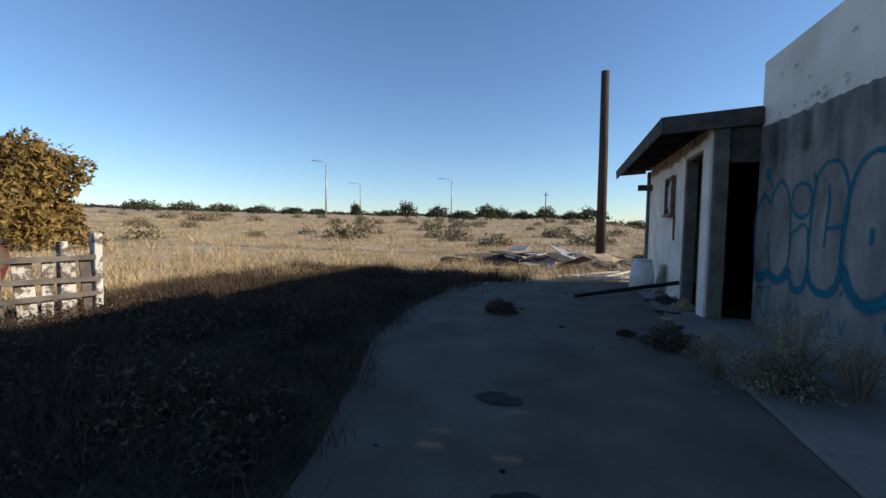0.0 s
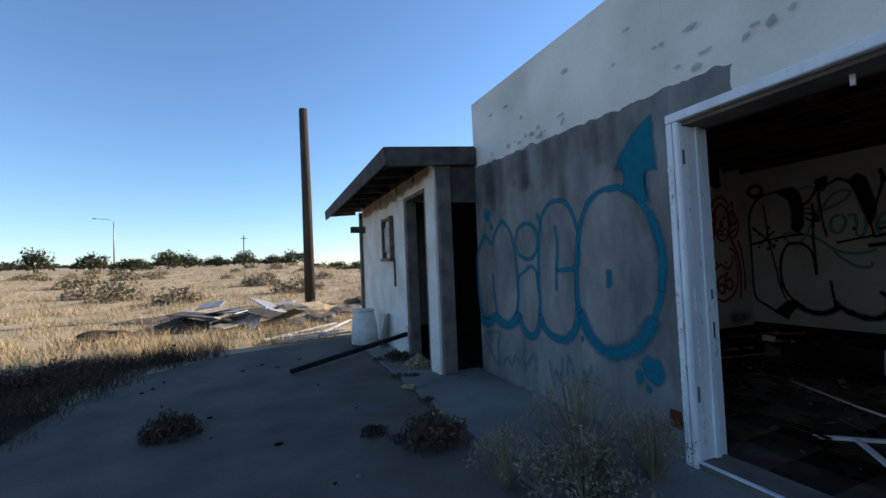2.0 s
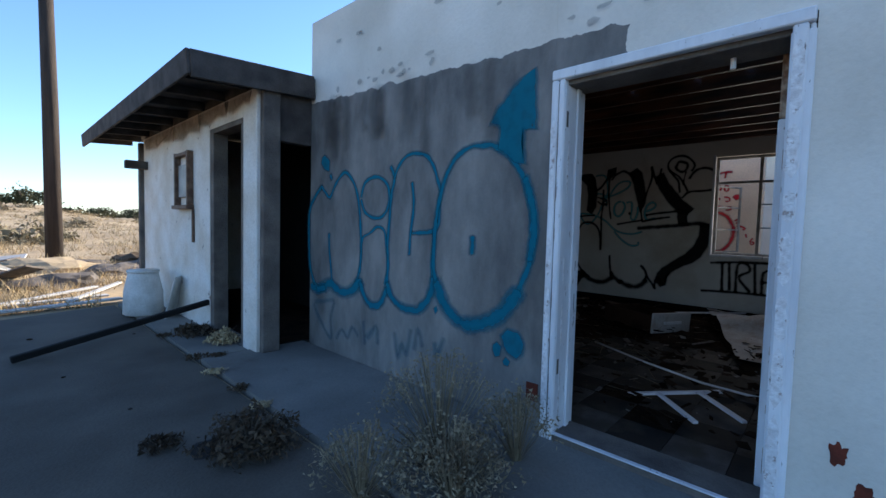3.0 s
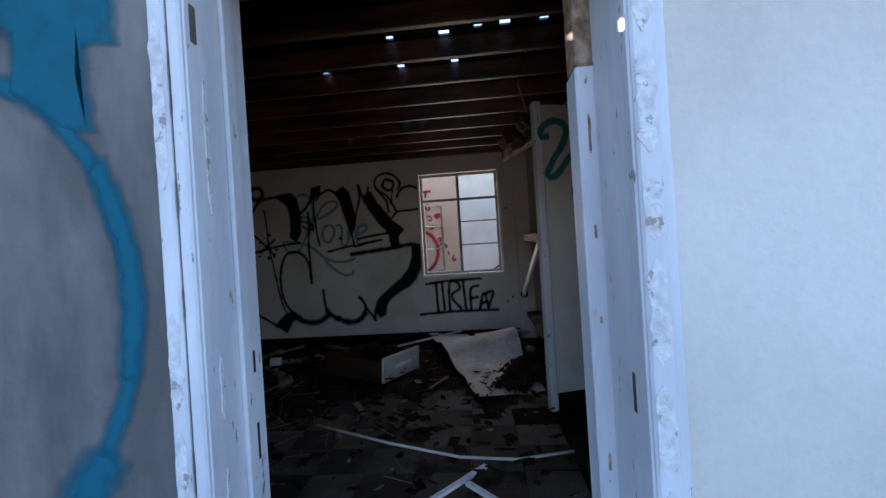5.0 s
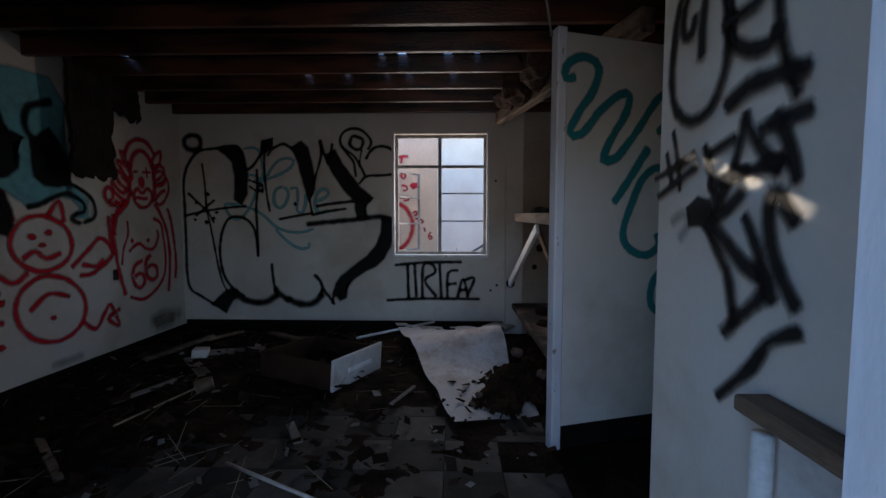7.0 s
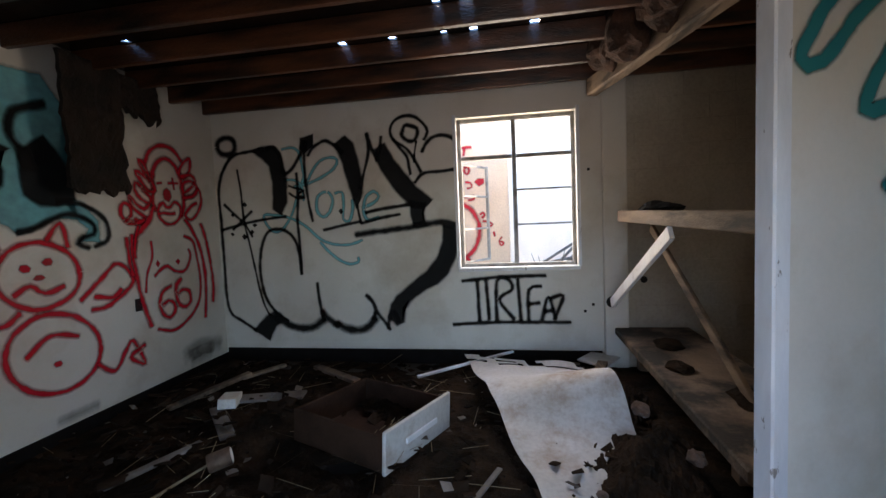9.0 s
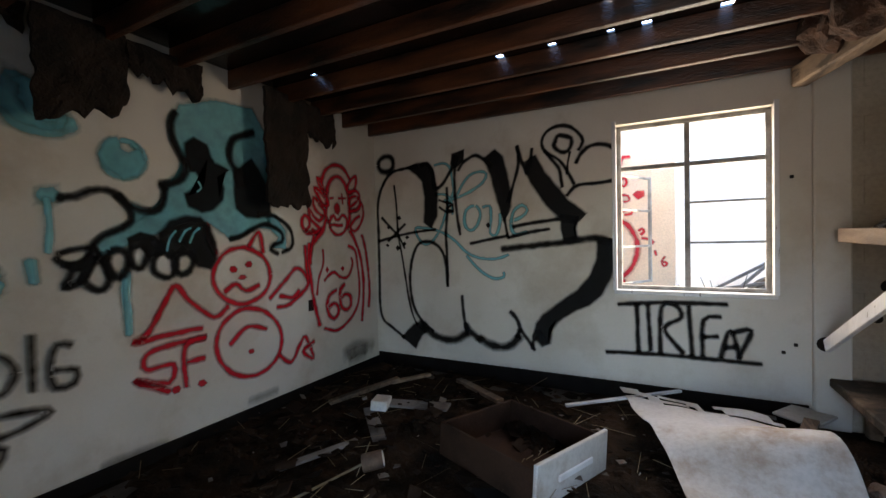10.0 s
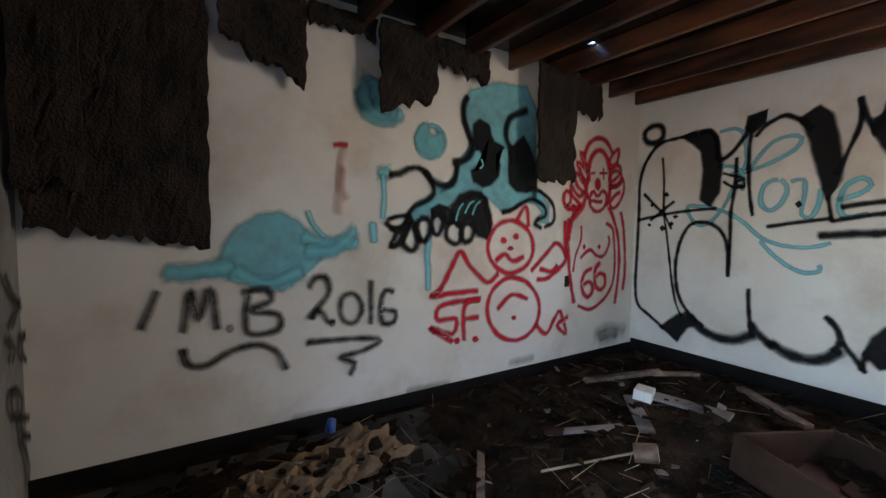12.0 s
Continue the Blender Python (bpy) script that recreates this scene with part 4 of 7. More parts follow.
spray(BACK_W, INK, 0.03, [(5.11, 1.79), (5.05, 1.86), (4.97, 1.88), (4.87, 1.88), (4.74, 1.89)])
patch(BACK_W, INK, [(5.88, 1.56), (5.86, 1.53), (5.84, 1.55), (5.86, 1.58)])
patch(BACK_W, INK, [(6.91, 1.67), (6.88, 1.65), (6.86, 1.66), (6.88, 1.69)])
patch(BACK_W, INK, [(7.06, 1.38), (7.04, 1.36), (7.02, 1.37), (7.04, 1.39)])
patch(BACK_W, INK, [(6.93, 1.35), (6.91, 1.32), (6.88, 1.34), (6.91, 1.37)])
patch(BACK_W, INK, [(6.81, 1.46), (6.79, 1.44), (6.76, 1.46), (6.78, 1.47)])
patch(BACK_W, INK, [(7.04, 1.57), (7.02, 1.55), (7.01, 1.57), (7.02, 1.59)])
patch(BACK_W, INK, [(6.84, 1.39), (6.82, 1.37), (6.80, 1.39), (6.82, 1.41)])

mark = graffiti("black initials between two sprayed bars", "graffiti")
spray(BACK_W, INK, 0.035, [(4.70, 0.85), (4.39, 0.88), (3.94, 0.89)])
spray(BACK_W, INK, 0.035, [(4.80, 0.44), (4.38, 0.46), (4.04, 0.46), (3.73, 0.46)])
spray(BACK_W, INK, 0.035, [(4.56, 0.86), (4.55, 0.47)])
spray(BACK_W, INK, 0.035, [(4.48, 0.86), (4.46, 0.49)])
spray(BACK_W, INK, 0.035, [(4.39, 0.47), (4.38, 0.84), (4.28, 0.86), (4.24, 0.77), (4.36, 0.67), (4.23, 0.49)])
spray(BACK_W, INK, 0.035, [(4.19, 0.86), (4.17, 0.48)])
spray(BACK_W, INK, 0.035, [(4.10, 0.48), (4.09, 0.76), (3.98, 0.79)])
spray(BACK_W, INK, 0.035, [(4.09, 0.63), (4.00, 0.64)])
spray(BACK_W, INK, 0.035, [(3.98, 0.48), (3.92, 0.69), (3.86, 0.49)])
spray(BACK_W, INK, 0.035, [(3.95, 0.56), (3.88, 0.57)])
spray(BACK_W, INK, 0.035, [(3.90, 0.68), (3.79, 0.70), (3.87, 0.49)])

mark = graffiti("red sprayed winged cartoon figure", "graffiti")
spray(SIDE_W, RED, 0.042, [(6.73, 1.17), (6.70, 1.06), (6.61, 0.99), (6.48, 0.96), (6.36, 1.00), (6.27, 1.08), (6.24, 1.18), (6.27, 1.28), (6.35, 1.36), (6.47, 1.39), (6.59, 1.36), (6.69, 1.28), (6.73, 1.17)])
spray(SIDE_W, RED, 0.042, [(6.27, 1.35), (6.21, 1.48), (6.23, 1.59), (6.36, 1.57), (6.39, 1.46)])
spray(SIDE_W, RED, 0.042, [(6.54, 1.40), (6.63, 1.51), (6.67, 1.35)])
spray(SIDE_W, RED, 0.042, [(6.33, 1.07), (6.42, 1.12), (6.50, 1.06), (6.62, 1.09)])
spray(SIDE_W, RED, 0.042, [(6.35, 0.96), (6.24, 0.90), (6.07, 1.04), (5.98, 1.15), (5.91, 1.05), (5.81, 0.88), (5.72, 0.83), (5.92, 0.84), (6.15, 0.84)])
spray(SIDE_W, RED, 0.042, [(6.72, 0.97), (6.89, 1.11), (7.02, 1.20), (7.14, 1.05), (6.93, 0.90), (6.79, 0.89)])
spray(SIDE_W, RED, 0.042, [(6.82, 0.98), (6.96, 0.95), (7.03, 1.00)])
spray(SIDE_W, RED, 0.042, [(6.83, 0.63), (6.80, 0.51), (6.72, 0.43), (6.60, 0.39), (6.47, 0.41), (6.36, 0.47), (6.28, 0.57), (6.25, 0.69), (6.27, 0.79), (6.34, 0.87), (6.45, 0.92), (6.58, 0.91), (6.70, 0.85), (6.79, 0.75), (6.83, 0.63)])
spray(SIDE_W, RED, 0.042, [(6.36, 0.68), (6.51, 0.78), (6.68, 0.73)])
spray(SIDE_W, RED, 0.042, [(6.80, 0.49), (6.92, 0.40), (7.02, 0.52), (7.09, 0.58), (7.18, 0.37), (7.06, 0.46), (7.19, 0.52)])
spray(SIDE_W, RED, 0.042, [(6.17, 0.77), (5.92, 0.77), (5.79, 0.74), (5.79, 0.65), (5.95, 0.64), (5.92, 0.53), (5.72, 0.60), (5.92, 0.47)])
spray(SIDE_W, RED, 0.042, [(6.17, 0.77), (6.03, 0.74), (6.03, 0.47)])
spray(SIDE_W, RED, 0.042, [(6.04, 0.63), (6.16, 0.63)])
patch(SIDE_W, RED, [(6.43, 1.23), (6.42, 1.21), (6.39, 1.21), (6.37, 1.23), (6.38, 1.25), (6.41, 1.25), (6.43, 1.23)])
patch(SIDE_W, RED, [(6.56, 1.26), (6.55, 1.24), (6.52, 1.24), (6.50, 1.26), (6.52, 1.28), (6.55, 1.28), (6.56, 1.26)])
patch(SIDE_W, RED, [(6.51, 1.16), (6.49, 1.15), (6.46, 1.15), (6.44, 1.16), (6.46, 1.18), (6.49, 1.18), (6.51, 1.16)])
patch(SIDE_W, RED, [(6.56, 0.58), (6.55, 0.57), (6.52, 0.57), (6.51, 0.59), (6.52, 0.60), (6.55, 0.60), (6.56, 0.58)])
patch(SIDE_W, RED, [(6.17, 0.45), (6.15, 0.44), (6.13, 0.44), (6.11, 0.46), (6.12, 0.48), (6.15, 0.48), (6.17, 0.45)])
patch(SIDE_W, RED, [(5.99, 0.47), (5.98, 0.45), (5.95, 0.45), (5.94, 0.47), (5.95, 0.49), (5.98, 0.49), (5.99, 0.47)])

mark = graffiti("red sprayed outline of a rounded doll shape with curled hair", "graffiti")
spray(SIDE_W, RED, 0.0455, [(7.33, 1.98), (7.38, 2.09), (7.48, 2.16), (7.60, 2.17), (7.67, 2.13), (7.73, 2.06)])
spray(SIDE_W, RED, 0.052, [(7.40, 1.78), (7.40, 1.90), (7.44, 2.00), (7.53, 2.06), (7.62, 2.04), (7.69, 1.95), (7.72, 1.79), (7.72, 1.66), (7.68, 1.56)])
spray(SIDE_W, RED, 0.039, [(7.40, 1.78), (7.38, 1.67), (7.41, 1.61)])
spray(SIDE_W, RED, 0.039, [(7.44, 1.64), (7.43, 1.57), (7.48, 1.51), (7.55, 1.49), (7.63, 1.52), (7.68, 1.59), (7.67, 1.66), (7.61, 1.69), (7.57, 1.65), (7.52, 1.64), (7.49, 1.68), (7.44, 1.64)])
spray(SIDE_W, RED, 0.039, [(7.43, 1.58), (7.49, 1.59), (7.56, 1.58), (7.61, 1.59)])
spray(SIDE_W, RED, 0.026, [(7.44, 1.84), (7.49, 1.85)])
spray(SIDE_W, RED, 0.026, [(7.56, 1.85), (7.67, 1.86)])
spray(SIDE_W, RED, 0.026, [(7.61, 1.90), (7.62, 1.80)])
patch(SIDE_W, RED, [(7.51, 1.78), (7.54, 1.80), (7.57, 1.78), (7.58, 1.73), (7.55, 1.69), (7.51, 1.71), (7.50, 1.75)])
spray(SIDE_W, RED, 0.039, [(7.40, 1.88), (7.31, 1.94), (7.28, 2.02), (7.33, 1.98), (7.36, 1.90), (7.42, 1.78), (7.35, 1.77), (7.27, 1.87), (7.24, 1.92), (7.30, 1.91), (7.37, 1.85)])
spray(SIDE_W, RED, 0.039, [(7.35, 1.76), (7.27, 1.81), (7.23, 1.83), (7.22, 1.77), (7.27, 1.70), (7.35, 1.67), (7.36, 1.72), (7.29, 1.78)])
spray(SIDE_W, RED, 0.039, [(7.35, 1.66), (7.29, 1.62), (7.21, 1.67), (7.16, 1.73), (7.19, 1.63), (7.27, 1.57), (7.31, 1.53), (7.26, 1.50), (7.20, 1.54)])
spray(SIDE_W, RED, 0.039, [(7.20, 1.51), (7.10, 1.54), (7.08, 1.61), (7.11, 1.66), (7.16, 1.64), (7.17, 1.57), (7.11, 1.51), (7.20, 1.50), (7.29, 1.53)])
spray(SIDE_W, RED, 0.052, [(7.38, 1.64), (7.34, 1.54), (7.25, 1.45), (7.19, 1.39), (7.17, 1.30)])
spray(SIDE_W, RED, 0.039, [(7.69, 1.96), (7.75, 2.05), (7.83, 2.10), (7.82, 1.99), (7.74, 1.91), (7.69, 1.95)])
spray(SIDE_W, RED, 0.0455, [(7.71, 1.92), (7.83, 1.95), (7.88, 1.90), (7.82, 1.83), (7.73, 1.78), (7.73, 1.86), (7.83, 1.89), (7.90, 1.83), (7.84, 1.76), (7.74, 1.74)])
spray(SIDE_W, RED, 0.039, [(7.72, 1.73), (7.84, 1.75), (7.92, 1.82), (7.94, 1.70), (7.87, 1.58), (7.79, 1.53), (7.73, 1.57), (7.80, 1.65), (7.88, 1.69)])
spray(SIDE_W, RED, 0.0455, [(7.16, 1.41), (7.15, 1.25), (7.17, 1.10), (7.19, 0.94), (7.23, 0.78), (7.27, 0.65)])
spray(SIDE_W, RED, 0.039, [(7.11, 1.39), (7.12, 1.20), (7.14, 1.09)])
spray(SIDE_W, RED, 0.039, [(7.22, 1.48), (7.18, 1.35), (7.17, 1.23)])
spray(SIDE_W, RED, 0.0455, [(7.72, 1.53), (7.81, 1.41), (7.88, 1.25), (7.92, 1.02), (7.91, 0.79), (7.88, 0.59)])
spray(SIDE_W, RED, 0.0364, [(7.69, 1.38), (7.79, 1.33), (7.83, 1.16), (7.85, 0.97), (7.83, 0.80), (7.75, 0.68), (7.61, 0.59), (7.48, 0.56), (7.33, 0.61)])
spray(SIDE_W, RED, 0.0455, [(7.91, 1.49), (7.96, 1.36), (8.00, 1.13), (8.02, 0.90), (8.00, 0.72)])
spray(SIDE_W, RED, 0.026, [(7.33, 1.35), (7.33, 1.22), (7.27, 1.09), (7.24, 0.94)])
spray(SIDE_W, RED, 0.0338, [(7.34, 1.06), (7.41, 1.11), (7.48, 1.13), (7.55, 1.08), (7.65, 1.06), (7.71, 1.11), (7.75, 1.20), (7.73, 1.26)])
patch(SIDE_W, RED, [(7.36, 1.16), (7.38, 1.19), (7.40, 1.16), (7.38, 1.13)])
patch(SIDE_W, RED, [(7.57, 1.16), (7.60, 1.18), (7.62, 1.16), (7.60, 1.13)])
spray(SIDE_W, RED, 0.0442, [(7.50, 0.95), (7.41, 0.92), (7.37, 0.83), (7.39, 0.73), (7.46, 0.68), (7.52, 0.72), (7.52, 0.79), (7.46, 0.83), (7.40, 0.80)])
spray(SIDE_W, RED, 0.0442, [(7.62, 1.00), (7.56, 0.95), (7.55, 0.85), (7.58, 0.77), (7.65, 0.74), (7.71, 0.78), (7.70, 0.87), (7.63, 0.90), (7.57, 0.87)])

mark = graffiti("pale blue sprayed shape with curling black outline", "graffiti")
patch(SIDE_W, AQUA, [(6.05, 2.33), (6.30, 2.43), (6.59, 2.45), (6.71, 2.28), (6.67, 2.00), (6.62, 1.70), (6.76, 1.64), (6.88, 1.52), (6.88, 1.38), (6.78, 1.39), (6.83, 1.47), (6.75, 1.55), (6.60, 1.56), (6.39, 1.47), (6.21, 1.59), (6.09, 1.60), (5.97, 1.55), (5.85, 1.50), (5.73, 1.45), (5.59, 1.37), (5.54, 1.40), (5.60, 1.48), (5.74, 1.54), (5.76, 1.60), (5.74, 1.66), (5.85, 1.62), (5.92, 1.67), (5.95, 1.76), (5.97, 1.82), (6.05, 1.89), (6.06, 2.00), (6.00, 2.12), (5.99, 2.24)])
spray(SIDE_W, AQUA, 0.05, [(5.63, 1.99), (5.60, 1.92), (5.63, 1.85), (5.69, 1.83), (5.76, 1.85), (5.81, 1.91), (5.80, 1.99), (5.75, 2.03)])
spray(SIDE_W, AQUA, 0.06, [(5.66, 2.02), (5.64, 1.95), (5.68, 1.89), (5.73, 1.88)])
spray(SIDE_W, AQUA, 0.035, [(5.69, 2.04), (5.75, 2.04), (5.79, 1.99)])
spray(SIDE_W, AQUA, 0.03, [(5.65, 1.88), (5.74, 1.85)])
spray(SIDE_W, AQUA, 0.08, [(5.19, 2.18), (5.20, 2.09), (5.25, 2.04), (5.32, 2.02), (5.40, 2.04), (5.46, 2.09)])
spray(SIDE_W, AQUA, 0.12, [(5.25, 2.26), (5.22, 2.17), (5.25, 2.10), (5.33, 2.08), (5.41, 2.09)])
spray(SIDE_W, AQUA, 0.12, [(5.28, 2.25), (5.31, 2.14), (5.39, 2.12)])
spray(SIDE_W, AQUA, 0.09, [(5.32, 1.69), (5.37, 1.69)])
spray(SIDE_W, AQUA, 0.035, [(5.34, 1.67), (5.35, 1.53), (5.34, 1.39)])
spray(SIDE_W, AQUA, 0.05, [(5.27, 1.35), (5.28, 1.24)])
spray(SIDE_W, AQUA, 0.05, [(5.70, 1.26), (5.69, 1.14), (5.70, 1.02), (5.70, 0.89)])
spray(SIDE_W, INK, 0.045, [(5.39, 1.68), (5.46, 1.69), (5.53, 1.73), (5.61, 1.74), (5.67, 1.71), (5.74, 1.65), (5.82, 1.63), (5.89, 1.65), (5.92, 1.71), (5.93, 1.79)])
spray(SIDE_W, INK, 0.04, [(5.67, 1.71), (5.72, 1.64), (5.73, 1.57), (5.68, 1.52), (5.59, 1.48), (5.54, 1.43), (5.52, 1.37)])
spray(SIDE_W, INK, 0.05, [(5.90, 1.81), (5.98, 1.82), (6.04, 1.86), (6.07, 1.94), (6.03, 2.02), (5.99, 2.11), (5.98, 2.21), (6.01, 2.29)])
spray(SIDE_W, INK, 0.035, [(5.38, 1.38), (5.44, 1.40), (5.52, 1.41), (5.56, 1.38), (5.53, 1.34), (5.46, 1.32), (5.40, 1.33), (5.37, 1.36)])
spray(SIDE_W, INK, 0.03, [(5.40, 1.32), (5.47, 1.30), (5.51, 1.35)])
spray(SIDE_W, INK, 0.04, [(5.52, 1.36), (5.46, 1.32), (5.42, 1.24), (5.40, 1.20), (5.45, 1.21), (5.50, 1.26), (5.54, 1.33)])
spray(SIDE_W, INK, 0.045, [(5.53, 1.36), (5.50, 1.30), (5.49, 1.23), (5.53, 1.18), (5.58, 1.17), (5.61, 1.22), (5.60, 1.29), (5.56, 1.35)])
spray(SIDE_W, INK, 0.045, [(5.62, 1.39), (5.60, 1.33), (5.62, 1.26), (5.66, 1.23), (5.70, 1.27), (5.71, 1.34), (5.68, 1.39), (5.62, 1.39)])
spray(SIDE_W, INK, 0.04, [(5.74, 1.43), (5.72, 1.36), (5.74, 1.29), (5.78, 1.28), (5.81, 1.33), (5.82, 1.39), (5.79, 1.44)])
spray(SIDE_W, INK, 0.04, [(5.90, 1.38), (5.85, 1.32), (5.85, 1.25), (5.91, 1.21), (5.96, 1.22), (5.99, 1.29), (5.96, 1.35), (5.90, 1.38)])
spray(SIDE_W, INK, 0.045, [(6.04, 1.38), (5.98, 1.32), (5.98, 1.26), (6.02, 1.22), (6.07, 1.24), (6.10, 1.31), (6.08, 1.37)])
patch(SIDE_W, INK, [(5.72, 1.45), (5.78, 1.48), (5.85, 1.46), (5.90, 1.41), (5.89, 1.37), (5.83, 1.37), (5.78, 1.42), (5.73, 1.41)])
patch(SIDE_W, INK, [(5.91, 1.48), (5.97, 1.55), (6.06, 1.58), (6.15, 1.58), (6.20, 1.53), (6.24, 1.43), (6.24, 1.32), (6.21, 1.27), (6.15, 1.29), (6.09, 1.36), (6.01, 1.39), (5.94, 1.36), (5.90, 1.41)])
spray(SIDE_W, AQUA, 0.02, [(5.93, 1.38), (5.95, 1.46), (5.99, 1.51)])
spray(SIDE_W, AQUA, 0.02, [(6.01, 1.44), (6.05, 1.51), (6.09, 1.53)])
spray(SIDE_W, AQUA, 0.02, [(6.08, 1.43), (6.11, 1.50), (6.15, 1.53)])
patch(SIDE_W, INK, [(6.09, 2.09), (6.13, 2.12), (6.20, 2.10), (6.22, 2.02), (6.26, 1.97), (6.36, 1.95), (6.29, 1.90), (6.31, 1.82), (6.30, 1.75), (6.24, 1.69), (6.17, 1.67), (6.10, 1.70), (6.08, 1.75), (6.13, 1.77), (6.18, 1.80), (6.20, 1.87), (6.15, 1.94), (6.11, 1.93), (6.10, 2.01)])
spray(SIDE_W, AQUA, 0.015, [(6.14, 1.78), (6.17, 1.81), (6.15, 1.85)])
spray(SIDE_W, INK, 0.055, [(6.60, 2.28), (6.50, 2.24), (6.42, 2.19), (6.39, 2.11), (6.40, 2.03), (6.45, 1.95), (6.48, 1.87)])
patch(SIDE_W, INK, [(6.45, 1.95), (6.51, 1.99), (6.58, 2.05), (6.62, 1.99), (6.67, 1.90), (6.72, 1.82), (6.72, 1.68), (6.63, 1.65), (6.53, 1.65), (6.46, 1.70), (6.45, 1.80)])
spray(SIDE_W, INK, 0.035, [(6.63, 1.65), (6.74, 1.65), (6.85, 1.61), (6.94, 1.54), (6.97, 1.45), (6.95, 1.38), (6.85, 1.34)])
spray(SIDE_W, INK, 0.04, [(6.38, 1.46), (6.48, 1.48), (6.59, 1.54), (6.69, 1.57), (6.80, 1.54), (6.86, 1.49), (6.85, 1.43), (6.78, 1.41), (6.74, 1.37), (6.81, 1.33)])
patch(SIDE_W, AQUA, [(5.62, 1.88), (5.59, 1.94), (5.62, 2.01), (5.66, 2.04), (5.68, 1.98), (5.73, 1.96), (5.78, 1.99), (5.81, 1.93), (5.77, 1.86), (5.70, 1.83)])
patch(SIDE_W, AQUA, [(4.37, 1.08), (4.41, 1.21), (4.48, 1.31), (4.57, 1.38), (4.68, 1.40), (4.77, 1.36), (4.85, 1.27), (4.96, 1.23), (5.05, 1.25), (4.90, 1.13), (4.80, 1.03), (4.70, 0.97), (4.61, 1.01), (4.49, 1.05)])
patch(SIDE_W, AQUA, [(4.15, 1.09), (4.26, 1.09), (4.37, 1.11), (4.39, 1.06), (4.27, 1.06)])
spray(SIDE_W, RED, 0.035, [(5.01, 1.83), (5.04, 1.84), (5.09, 1.84)])
spray(SIDE_W, REDFADE, 0.05, [(5.07, 1.82), (5.05, 1.74), (5.05, 1.65), (5.05, 1.58), (5.09, 1.51)])
spray(SIDE_W, REDFADE, 0.06, [(5.06, 1.69), (5.04, 1.55), (5.03, 1.42)])
spray(SIDE_W, AQUA, 0.09, [(4.14, 1.09), (4.30, 1.09), (4.43, 1.11)])
spray(SIDE_W, AQUA, 0.09, [(4.83, 1.27), (4.97, 1.22), (5.15, 1.23)])
spray(SIDE_W, AQUA, 0.09, [(4.85, 1.18), (5.01, 1.19), (5.14, 1.30)])
spray(SIDE_W, AQUA, 0.09, [(4.46, 1.08), (4.61, 1.00), (4.80, 1.06)])
spray(SIDE_W, AQUA, 0.03, [(4.85, 1.42), (4.89, 1.33), (4.95, 1.27)])

mark = graffiti("black sprayed initials and year on white plaster", "graffiti")
spray(SIDE_W, SOOT, 0.04, [(4.20, 0.77), (4.24, 0.98), (4.27, 0.83), (4.33, 0.99), (4.36, 0.77)])
spray(SIDE_W, SOOT, 0.04, [(4.52, 0.96), (4.51, 0.73), (4.67, 0.72), (4.68, 0.81), (4.53, 0.85), (4.64, 0.90), (4.61, 0.97), (4.49, 0.96)])
spray(SIDE_W, SOOT, 0.04, [(4.20, 0.67), (4.22, 0.59), (4.31, 0.57), (4.43, 0.63), (4.56, 0.65), (4.67, 0.59), (4.72, 0.48)])
spray(SIDE_W, SOOT, 0.04, [(4.86, 0.96), (4.89, 1.01), (4.95, 1.02), (4.98, 0.97), (4.97, 0.90), (4.91, 0.83), (4.87, 0.77)])
spray(SIDE_W, SOOT, 0.04, [(4.87, 0.77), (4.89, 0.81), (4.94, 0.79), (4.97, 0.74), (5.01, 0.73)])
spray(SIDE_W, SOOT, 0.04, [(5.20, 0.80), (5.18, 0.74), (5.15, 0.71), (5.10, 0.71), (5.06, 0.75), (5.05, 0.81), (5.06, 0.87), (5.10, 0.90), (5.14, 0.90), (5.18, 0.86), (5.20, 0.80)])
spray(SIDE_W, SOOT, 0.04, [(5.26, 0.97), (5.26, 0.69)])
spray(SIDE_W, SOOT, 0.04, [(5.42, 0.89), (5.36, 0.90), (5.33, 0.79), (5.35, 0.68), (5.43, 0.68), (5.44, 0.75), (5.35, 0.77)])
spray(SIDE_W, SOOT, 0.04, [(4.85, 0.62), (5.05, 0.61), (5.26, 0.59), (5.33, 0.56), (5.20, 0.51), (5.05, 0.49), (5.15, 0.44), (5.12, 0.37)])
spray(SIDE_W, SOOT, 0.04, [(4.09, 0.99), (4.05, 0.88), (4.02, 0.81)])
patch(SIDE_W, SOOT, [(4.44, 0.76), (4.43, 0.74), (4.41, 0.74), (4.40, 0.76), (4.41, 0.78), (4.43, 0.78), (4.44, 0.76)])
patch(SIDE_W, SOOT, [(5.02, 0.72), (5.01, 0.70), (4.99, 0.70), (4.98, 0.72), (4.99, 0.74), (5.01, 0.74), (5.02, 0.72)])

mark = graffiti("black vertical letters sprayed on inner front wall", "graffiti")
spray(FRONT_IN_W, SOOT, 0.04, [(6.97, 1.13), (7.05, 1.04), (7.16, 0.96)])
spray(FRONT_IN_W, SOOT, 0.04, [(7.15, 1.00), (7.02, 0.91)])
spray(FRONT_IN_W, SOOT, 0.04, [(6.97, 0.87), (7.04, 0.81), (7.00, 0.77)])
spray(FRONT_IN_W, SOOT, 0.04, [(7.27, 0.76), (7.24, 0.72), (7.19, 0.72), (7.15, 0.75), (7.14, 0.79), (7.16, 0.83), (7.21, 0.83), (7.25, 0.80), (7.27, 0.76)])
